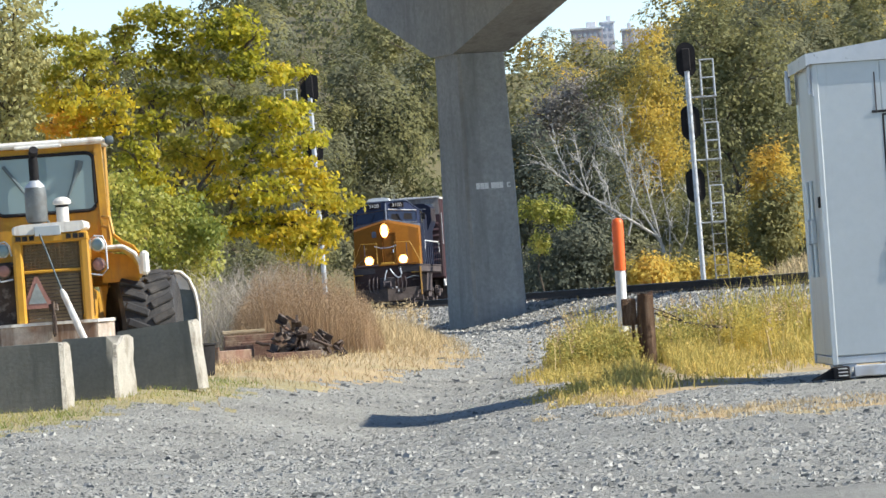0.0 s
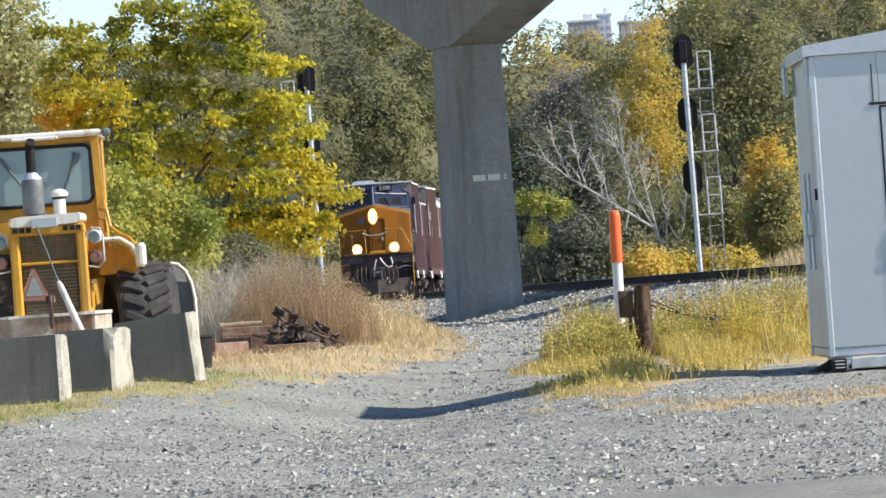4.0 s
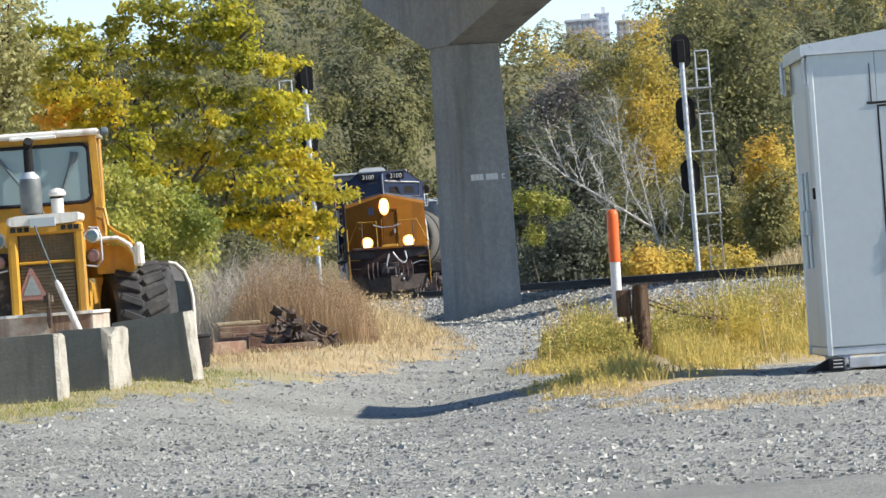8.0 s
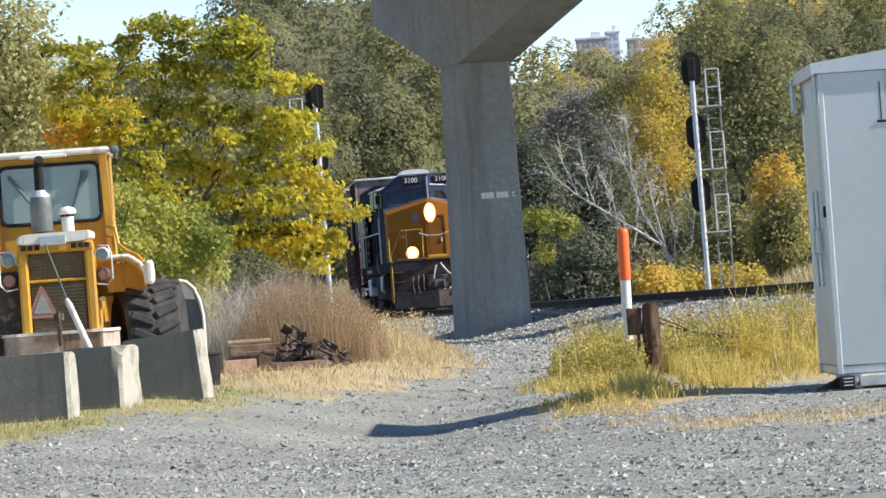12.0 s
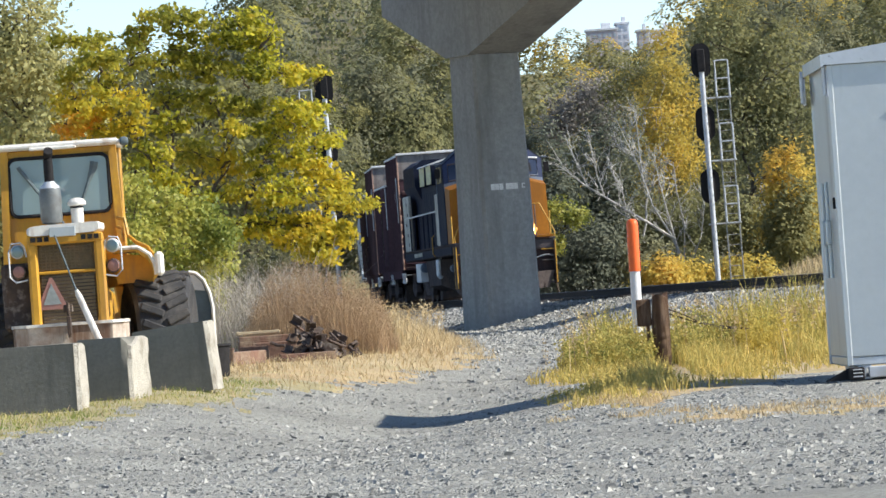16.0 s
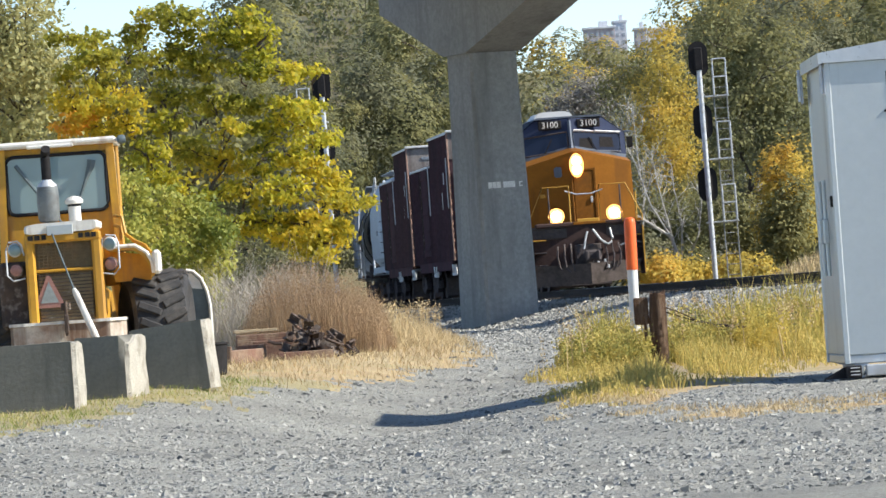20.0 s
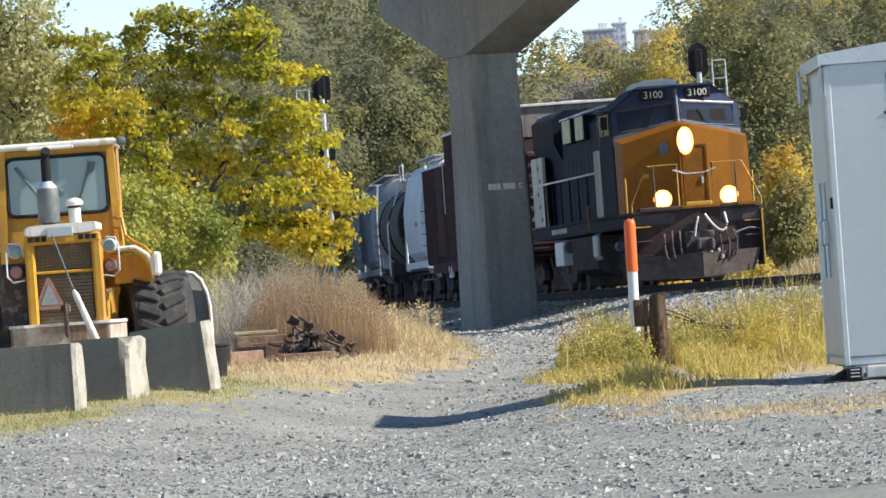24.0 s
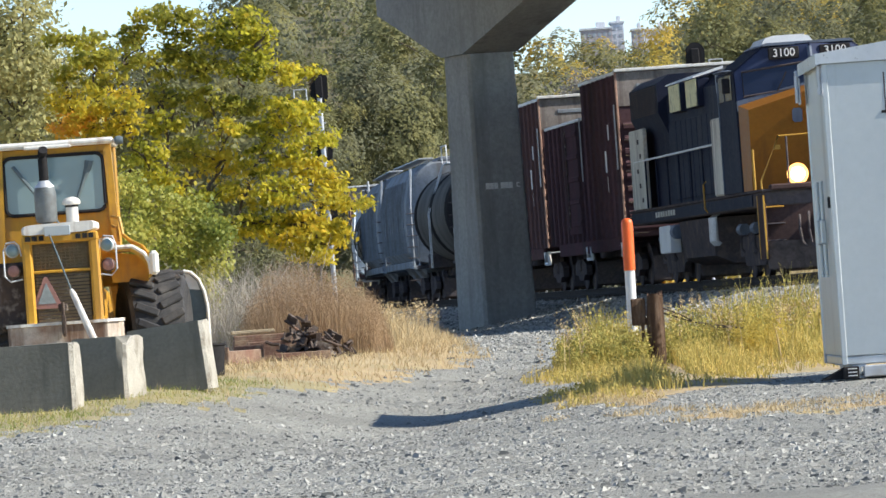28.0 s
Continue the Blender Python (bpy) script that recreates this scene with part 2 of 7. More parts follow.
CAR_TAN = surf("tank_weathered_tan", (0.15, 0.14, 0.125), (0.1, 0.095, 0.088), 0.7, 0, 0.5, 8, 0.05, (0.06, 0.055, 0.05), 0.45, 1.2, True, spec=0.05)
ROOF_ZINC = surf("galvanised_roof", (0.64, 0.64, 0.63), (0.52, 0.52, 0.51), 0.6, 0.2, 0.5, 8, 0.05, (0.26, 0.22, 0.19), 0.35, 1.5)
# Corner edge colour, paled for the light it catches.
CORNER = surf("lit_corner_edge", (0.5, 0.31, 0.23), (0.4, 0.24, 0.18), 0.7, 0, 2, 14, 0.05, (0.12, 0.06, 0.05), 0.5, 3, True)
END_GREY = surf("pale_end_panel", (0.34, 0.31, 0.29), (0.26, 0.23, 0.21), 0.7, 0, 1, 12, 0.05, (0.1, 0.075, 0.07), 0.4, 2, True, spec=0.05)
LAMP = glow("headlight_lens", (1.0, 0.86, 0.6), 16)
# Emissive ring added to draw the amber halo round each lens.
LAMP_HALO = glow("headlight_halo", (1.0, 0.46, 0.11), 2.2)
REDPAINT = surf("reflective_red", (0.4, 0.2, 0.16), (0.32, 0.16, 0.13), 0.5, 0, 5, 30, 0)
PALEBLUE = surf("faded_emblem", (0.32, 0.35, 0.34), (0.26, 0.29, 0.28), 0.5, 0, 5, 30, 0)
LETTER = surf("stencil_white", (0.8, 0.8, 0.78), (0.72, 0.72, 0.7), 0.6, 0, 6, 40, 0)
BARK = surf("bark", (0.11, 0.085, 0.06), (0.075, 0.058, 0.042), 0.9, 0, 2, 18, 0.5)
BARK_PALE = surf("pale_dead_bark", (0.52, 0.5, 0.46), (0.42, 0.405, 0.375), 0.9, 0, 2, 18, 0.4)
LEAF_GOLD = pieces("yellow_green_leaves", [(0.11, 0.13, 0.02), (0.27, 0.285, 0.035), (0.48, 0.45, 0.05), (0.68, 0.57, 0.06), (0.76, 0.55, 0.06)], 0.45, 0.65, 1.3)
LEAF_ORANGE = pieces("orange_turned_leaves", [(0.46, 0.36, 0.04), (0.68, 0.45, 0.05), (0.78, 0.41, 0.06), (0.74, 0.29, 0.05)], 0.45, 0.6, 2.0)
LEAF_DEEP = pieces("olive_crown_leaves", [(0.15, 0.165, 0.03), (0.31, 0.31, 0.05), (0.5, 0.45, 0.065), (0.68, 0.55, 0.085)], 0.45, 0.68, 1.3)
LEAF_TURNED = pieces("golden_crown_leaves", [(0.24, 0.245, 0.04), (0.46, 0.41, 0.05), (0.68, 0.54, 0.055), (0.78, 0.54, 0.06)], 0.45, 0.65, 1.6)
LEAF_DARK = pieces("dark_thicket_leaves", [(0.1, 0.118, 0.09), (0.14, 0.155, 0.112), (0.185, 0.19, 0.13)], 0.85, 0.35, 0.5)
LEAF_GREEN = pieces("green_bush_leaves", [(0.16, 0.21, 0.05), (0.3, 0.33, 0.07), (0.47, 0.45, 0.1), (0.64, 0.54, 0.14)], 0.5, 0.5, 0.9)
LEAF_OLIVE = pieces("olive_wood_leaves", [(0.172, 0.18, 0.09), (0.212, 0.213, 0.099), (0.258, 0.246, 0.106), (0.32, 0.282, 0.106)], 0.9, 0.4, 0.3, 0.85)
LEAF_YELLOW = pieces("autumn_yellow_leaves", [(0.37, 0.32, 0.1), (0.53, 0.43, 0.11), (0.66, 0.5, 0.11), (0.67, 0.43, 0.095)], 0.8, 0.5, 0.4, 0.75)
LEAF_GREYGREEN = pieces("grey_green_leaves", [(0.17, 0.182, 0.122), (0.202, 0.206, 0.127), (0.235, 0.232, 0.133), (0.275, 0.255, 0.133)], 0.9, 0.4, 0.3, 0.85)
LEAF_MAUVE = pieces("bare_twig_haze", [(0.22, 0.21, 0.19), (0.28, 0.262, 0.235), (0.35, 0.32, 0.28)], 0.9, 0.35, 0.4, 0.8)
LEAF_PALE = pieces("pale_leaves", [(0.25, 0.255, 0.12), (0.34, 0.335, 0.145), (0.43, 0.405, 0.175), (0.47, 0.41, 0.175)], 0.7, 0.45, 0.6)
GRASS = pieces("yellow_green_weeds", [(0.2, 0.22, 0.06), (0.38, 0.34, 0.09), (0.56, 0.44, 0.13), (0.68, 0.51, 0.19)], 0.8, 0.35, 2.2, 0.6)
VERGEGRASS = pieces("verge_grass_blades", [(0.15, 0.21, 0.05), (0.28, 0.31, 0.08), (0.46, 0.4, 0.15), (0.54, 0.38, 0.18)], 0.85, 0.3, 1.8, 0.65)
GOLDGRASS = pieces("golden_weeds", [(0.26, 0.25, 0.07), (0.48, 0.39, 0.11), (0.64, 0.49, 0.15), (0.68, 0.48, 0.17)], 0.8, 0.35, 2.0, 0.6)
DRYGRASS = pieces("straw_grass", [(0.42, 0.3, 0.15), (0.53, 0.41, 0.22), (0.62, 0.5, 0.3), (0.46, 0.33, 0.18)], 0.85, 0.25)
BROWNBRUSH = pieces("brown_brush", [(0.26, 0.175, 0.105), (0.35, 0.24, 0.145), (0.45, 0.32, 0.185), (0.33, 0.225, 0.15)], 0.9, 0.3, 1.2, 0.7)
GREYBRUSH = pieces("grey_brush", [(0.36, 0.31, 0.25), (0.46, 0.42, 0.35), (0.58, 0.52, 0.43)], 0.9, 0.3)
# Far wall colours are lightened to carry the haze of distance.
BRICKWALL = surf("hazed_brick", (0.5, 0.44, 0.45), (0.46, 0.41, 0.42), 0.9, 0, 0.1, 1, 0)
FARWALL = surf("far_pale_wall", (0.66, 0.68, 0.71), (0.62, 0.64, 0.67), 0.9, 0, 0.1, 1, 0)


# ---- mesh helpers ----
class Shape:
    """Collects the faces of one mesh."""

    def __init__(self):
        self.v, self.f = [], []

    def add(self, verts, faces, m=None):
        n = len(self.v)
        self.v += [tuple(m @ Vector(p)) if m else tuple(p) for p in verts]
        self.f += [tuple(i + n for i in f) for f in faces]
        return self

    def box(self, c, s, b=0.0, m=None):
        """A box with chamfered edges: centre, size, chamfer."""
        hx, hy, hz = (k / 2 for k in s)
        b = min(b, hx * 0.9, hy * 0.9, hz * 0.9)
        if b <= 0:
            v = [(c[0] + x * hx, c[1] + y * hy, c[2] + z * hz) for x in (-1, 1) for y in (-1, 1) for z in (-1, 1)]
            return self.add(v, [(0, 1, 3, 2), (4, 6, 7, 5), (0, 4, 5, 1), (2, 3, 7, 6), (0, 2, 6, 4), (1, 5, 7, 3)], m)
        v, idx = [], {}
        for x in (-1, 1):
            for y in (-1, 1):
                for z in (-1, 1):
                    for a in range(3):
                        h = [hx - b, hy - b, hz - b]
                        h[a] += b
                        idx[x, y, z, a] = len(v)
                        v.append((c[0] + x * h[0], c[1] + y * h[1], c[2] + z * h[2]))
        f = []
        for s0 in (-1, 1):
            f.append([idx[s0, y, z, 0] for y, z in ((-1, -1), (-1, 1), (1, 1), (1, -1))])
            f.append([idx[x, s0, z, 1] for x, z in ((-1, -1), (-1, 1), (1, 1), (1, -1))])
            f.append([idx[x, y, s0, 2] for x, y in ((-1, -1), (-1, 1), (1, 1), (1, -1))])
            for s1 in (-1, 1):
                f.append([idx[-1, s0, s1, 1], idx[1, s0, s1, 1], idx[1, s0, s1, 2], idx[-1, s0, s1, 2]])
                f.append([idx[s0, -1, s1, 0], idx[s0, 1, s1, 0], idx[s0, 1, s1, 2], idx[s0, -1, s1, 2]])
                f.append([idx[s0, s1, -1, 0], idx[s0, s1, 1, 0], idx[s0, s1, 1, 1], idx[s0, s1, -1, 1]])
                for s2 in (-1, 1):
                    f.append([idx[s0, s1, s2, 0], idx[s0, s1, s2, 1], idx[s0, s1, s2, 2]])
        return self.add(v, f, m)

    def prism(self, prof, axis, a, b, m=None):
        """A profile drawn across an axis and pulled along it from a to b."""
        put = {"x": lambda p, t: (t, p[0], p[1]), "y": lambda p, t: (p[0], t, p[1]), "z": lambda p, t: (p[0], p[1], t)}[axis]
        return self.loft([[put(p, a) for p in prof], [put(p, b) for p in prof]], m=m)

    def loft(self, rings, caps=True, closed=True, m=None):
        n = len(rings[0])
        f = []
        for k in range(len(rings) - 1):
            for i in range(n if closed else n - 1):
                j = (i + 1) % n
                f.append((k * n + i, k * n + j, (k + 1) * n + j, (k + 1) * n + i))
        if caps:
            f.append(tuple(range(n)))
            f.append(tuple(range((len(rings) - 1) * n, len(rings) * n)))
        return self.add([p for r in rings for p in r], f, m)

    def tube(self, pts, r, n=8, caps=True, m=None):
        """A round bar along points; r is one radius or one for each point."""
        pts = [Vector(p) for p in pts]
        rs = r if isinstance(r, (list, tuple)) else [r] * len(pts)
        rings = []
        for i, p in enumerate(pts):
            d = (pts[min(i + 1, len(pts) - 1)] - pts[max(i - 1, 0)]).normalized()
            side = d.cross(Vector((0, 0, 1)) if abs(d.z) < 0.9 else Vector((1, 0, 0))).normalized()
            up = side.cross(d)
            rings.append([p + (side * math.cos(2 * math.pi * k / n) + up * math.sin(2 * math.pi * k / n)) * rs[i] for k in range(n)])
        return self.loft(rings, caps, m=m)

    def lathe(self, prof, c=(0, 0, 0), axis="z", n=16, m=None):
        """(radius, height) pairs turned round an axis through c."""
        rings = []
        for r, h in prof:
            ring = []
            for k in range(n):
                a, b = r * math.cos(2 * math.pi * k / n), r * math.sin(2 * math.pi * k / n)
                p = {"z": (a, b, h), "y": (a, h, b), "x": (h, a, b)}[axis]
                ring.append((c[0] + p[0], c[1] + p[1], c[2] + p[2]))
            rings.append(ring)
        return self.loft(rings, m=m)


def mesh_of(name, shape, material, sharp=35):
    me = bpy.data.meshes.new(name)
    me.from_pydata(shape.v, [], shape.f)
    bm = bmesh.new()
    bm.from_mesh(me)
    bmesh.ops.recalc_face_normals(bm, faces=bm.faces)
    bm.to_mesh(me)
    bm.free()
    me.shade_smooth()
    me.set_sharp_from_angle(angle=radians(sharp))
    me.materials.append(material)
    return me


def part(name, shape, material, parent=None, label="", m=None, sharp=35):
    ob = new(name, mesh_of(name, shape, material, sharp))
    ob.parent = parent
    if m:
        ob.matrix_basis = m
    if label:
        ob["label"] = label
    return ob


def again(ob, m, parent=None):
    """Another piece on the same mesh."""
    o = new(ob.name.split(".")[0], ob.data)
    o.parent = parent or ob.parent
    o.matrix_basis = m
    return o


def thing(name, label, category, m=None, group="", kind=""):
    ob = new(name)
    ob.empty_display_size = 0.2
    if m:
        ob.matrix_basis = m
    return tagged(ob, label, category, group, kind)


def big_mesh(name, verts, loops, size, material, smooth=False):
    """A mesh of many equal polygons from arrays."""
    me = bpy.data.meshes.new(name)
    n = len(loops) // size
    me.vertices.add(len(verts))
    me.vertices.foreach_set("co", np.asarray(verts, dtype=np.float32).ravel())
    me.loops.add(len(loops))
    me.loops.foreach_set("vertex_index", np.asarray(loops, dtype=np.int32))
    me.polygons.add(n)
    me.polygons.foreach_set("loop_start", np.arange(n, dtype=np.int32) * size)
    me.update(calc_edges=True)
    me.validate()
    if not smooth:
        me.shade_flat()
    me.materials.append(material)
    return me


# ---- the line of the track ----
SPEED, EASE = 5.57926, -0.03324774
_s = np.arange(-330.0, 320.0, 0.25)
_bend = np.where(_s < 0, 0.00194489 * _s, np.where(_s < 150, 0.00194489 * _s - 7.462045e-06 * _s ** 2, 0.1238 - 0.0003 * (_s - 150)))
_head = -0.02918328 + _bend
_x = np.cumsum(np.sin(_head)) * 0.25
_y = np.cumsum(-np.cos(_head)) * 0.25
_zero = np.argmin(np.abs(_s))
_x += -1.924137 - _x[_zero]
_y += 278.3625 - _y[_zero]


def travelled(t):
    return SPEED * t + EASE * (t * t / 2 - 14 * t)


def on_track(s):
    return float(np.interp(s, _s, _x)), float(np.interp(s, _s, _y)), float(np.interp(s, _s, _head))


def off_track(x, y):
    """Distance of points from the centre line, and the side (positive: towards the sun)."""
    i = np.clip(np.searchsorted(-_y, -y), 0, len(_y) - 1)
    return (x - _x[i]) * np.cos(_head[i])


def step(v, a, b):
    k = np.clip((v - a) / (b - a), 0, 1)
    return k * k * (3 - 2 * k)


def level(x, y):
    """Height of the ground."""
    x, y = np.asarray(x, float), np.asarray(y, float)
    mid = np.interp(y, [-50, 20, 33, 42, 54, 64, 80, 150, 230], [-0.3, -0.25, -0.23, -0.23, -0.285, -0.17, 0.06, 0.12, 0.3])
    right = np.interp(y, [-50, 20, 33, 42, 46, 54, 64, 80, 150, 230], [-0.3, -0.25, -0.23, -0.22, -0.13, -0.055, 0.03, 0.09, 0.12, 0.3])
    r = step(x, -0.8, 1.6)
    mid = right * r + mid * (1 - r)
    left = np.interp(y, [-50, 20, 33, 45, 53, 56, 70, 80, 150, 230], [-0.3, -0.24, -0.2, 0.0, 0.14, 0.25, 0.27, 0.28, 0.2, 0.3])
    edge = np.interp(y, [30, 48, 60, 73, 90, 130], [-3.4, -3.0, -1.9, -1.0, -0.6, -1.5])
    k = step(x, edge - 0.6, edge + 2.4)
    z = left * (1 - k) + mid * k
    rise = np.maximum(y - 236, 0)
    z = z + np.minimum(rise, 375) * 0.045 * step(np.abs(off_track(x, y)), 5, 16)
    steep = np.interp(x / np.maximum(y, 1), [-0.08, -0.066, -0.06, -0.036, -0.03, 0.0105, 0.0135, 0.038, 0.043, 0.08], [1.4, 1.4, 0.7, 0.7, 1.8, 1.8, 0.7, 0.7, 1.6, 1.6])
    z = z + steep * np.clip(y - 335, 0, 275) * 0.0305 * (1 - step(np.abs(x), 120, 400))
    z = z + 0.9 * step(x - (7 + (y - 120) * 0.02), 0.5, 3.5) * step(y, 118, 150) * (1 - step(y, 226, 240))
    z = z - 0.035 * step(x, 2.3, 3.1) * step(y, 45, 50) * (1 - step(y, 57, 62))
    d = np.abs(off_track(x, y))
    bed = RAIL_Z - 0.25 - np.maximum(d - 1.75, 0) * np.where(off_track(x, y) < 0, 0.17, 0.4)
    bed = np.where(y > 20, bed, -9)
    z = np.where(d < 14, np.maximum(z, bed), z)
    near = np.where((d < 1.6) & (y > 20), RAIL_Z - 0.25, z)
    return np.where(d < 1.6, near, z)


def level1(x, y):
    return float(level(np.array([x]), np.array([y]))[0])


def grass_side(x, y):
    """Above 0 where straw and weeds grow instead of gravel, in metres from the edge."""
    left = np.interp(y, [20, 46.6, 50.6, 53, 54.5, 59.1, 65.5, 71.8, 76, 100, 125, 150], [-3.9, -3.42, -2.96, -2.5, -2.1, -1.35, -0.6, 0.18, 0.43, 0.2, -0.4, -1.6]) - x
    weeds = np.minimum(np.minimum(x - np.interp(y, [45, 52, 68, 72], [2.4, 0.85, 1.1, 2.0]), y - np.interp(x, [0.8, 1.4, 1.9, 2.5, 3.3, 5], [51, 48, 52.6, 54, 57.5, 60])), 71 - y)
    weeds = np.where(y < 58, np.minimum(weeds, 3.0 - x), weeds)
    verge = np.minimum(np.minimum((x - 1.6) * 0.5, y - 45.0), 48.6 - y) * 0.4 - 0.12
    wave = 0.16 * np.sin(y * 0.9 + x * 2.0) + 0.12 * np.sin(y * 2.3 - x * 5.0) + 0.08 * np.sin(x * 11.0 + y * 4.1)
    return np.maximum(np.maximum(left, weeds), verge) + wave


def make_ground():
    xs = np.concatenate([[-3000, -1200, -500, -200, -100, -60, -40, -28, -20], np.arange(-16, -5, 0.5), np.arange(-5, 5, 0.1), np.arange(5, 20.01, 0.5), [24, 30, 40, 60, 100, 200, 500, 1200, 3000]])
    ys = np.concatenate([[-600, -200, -80, -30, 0, 15, 24], np.arange(28, 100, 0.45), np.arange(100, 300, 1.2), np.arange(300, 420, 6), [450, 500, 600, 700, 800, 940, 1200, 1800, 3000, 4500]])
    gx, gy = np.meshgrid(xs, ys)
    gz = level(gx, gy)
    rng = np.random.default_rng(3)
    fine = (np.abs(gx) < 21) & (gy > 26) & (gy < 300)
    gz = gz + np.where(fine, rng.normal(0, 0.003, gx.shape), 0)
    nx, ny = len(xs), len(ys)
    q = np.arange(nx * ny).reshape(ny, nx)
    loops = np.stack([q[:-1, :-1], q[:-1, 1:], q[1:, 1:], q[1:, :-1]], -1).reshape(-1)
    me = big_mesh("ground", np.stack([gx, gy, gz], -1).reshape(-1, 3), loops, 4, GRAVEL, True)
    for m in (BALLAST, STRAW, VERGE, EARTH):
        me.materials.append(m)
    cx, cy = (gx[:-1, :-1] + gx[1:, 1:]) / 2, (gy[:-1, :-1] + gy[1:, 1:]) / 2
    d = np.abs(off_track(cx, cy))
    g = grass_side(cx, cy) + rng.normal(0, 0.07, cx.shape)
    idx = np.where(g > 0.12, np.where((cx < -1.2) & (cy < 62), 3, 2), 0)
    idx = np.where(cy > 165, 4, idx)
    idx = np.where((d < 5.5), np.where(cy > 100, 1, idx), idx)
    idx = np.where((off_track(cx, cy) > 6) & (cy > 110), 4, idx)
    me.polygons.foreach_set("material_index", idx.reshape(-1).astype(np.int32))
    return tagged(new("ground", me), "grey gravel yard with straw verges and wooded rise", "ground", kind="structure")


make_ground()


def make_track():
    track = thing("railway_track", "curving single railway track on grey ballast", "railway track", kind="structure")
    prof = [(-0.07, 0), (-0.07, 0.012), (-0.012, 0.03), (-0.012, 0.12), (-0.037, 0.13), (-0.037, 0.172), (0.037, 0.172), (0.037, 0.13), (0.012, 0.12), (0.012, 0.03), (0.07, 0.012), (0.07, 0)]
    for off in (-0.755, 0.755):
        sh, top = Shape(), Shape()
        ss = np.arange(-320, 300, 2.0)
        rings, caps = [], []
        for s in ss:
            x, y, h = on_track(s)
            c, n = math.cos(h), math.sin(h)
            rings.append([(x + (off + p) * c, y + (off + p) * n, RAIL_Z - 0.172 + q) for p, q in prof])
            caps.append([(x + (off + p) * c, y + (off + p) * n, RAIL_Z + q) for p, q in ((-0.033, 0), (0.033, 0), (0.03, 0.004), (-0.03, 0.004))])
        rail = part("rail", sh.loft(rings), RAILWEB, track)
        part("rail_head", top.loft(caps), RAILHEAD, rail, "worn shiny running surface")
    return track


track = make_track()


# ---- overpass ----
def make_pier(bridge, m, name="pier"):
    """Hammerhead pier: tapered column under a cap with sloping undersides. Local x runs along the cap."""
    column = Shape()
    ch = 0.07
    rings = []
    for z, hx, hy in ((-0.6, 0.82, 0.695), (0.4, 0.81, 0.69), (6.58, 0.70, 0.615)):
        rings.append([(-hx + ch, -hy, z), (hx - ch, -hy, z), (hx, -hy + ch, z), (hx, hy - ch, z), (hx - ch, hy, z), (-hx + ch, hy, z), (-hx, hy - ch, z), (-hx, -hy + ch, z)])
    column.loft(rings)
    p = part(name, column, CONCRETE, bridge, "tapered grey concrete bridge column", m)
    cap = Shape()
    prof = [(-0.64, 6.58), (0.64, 6.58), (7.6, 8.5), (7.6, 8.95), (-4.25, 8.95), (-4.25, 7.85)]
    cap.prism(prof, "y", -0.72, 0.72)
    part("pier_cap", cap, CONCRETE, bridge, "flared concrete hammerhead cap", m @ pose(0, 0, 0))
    return p


PIER = Vector((1.245, 148, 0.0))
CAP_TURN = -66          # the cap's long axis, degrees from +x


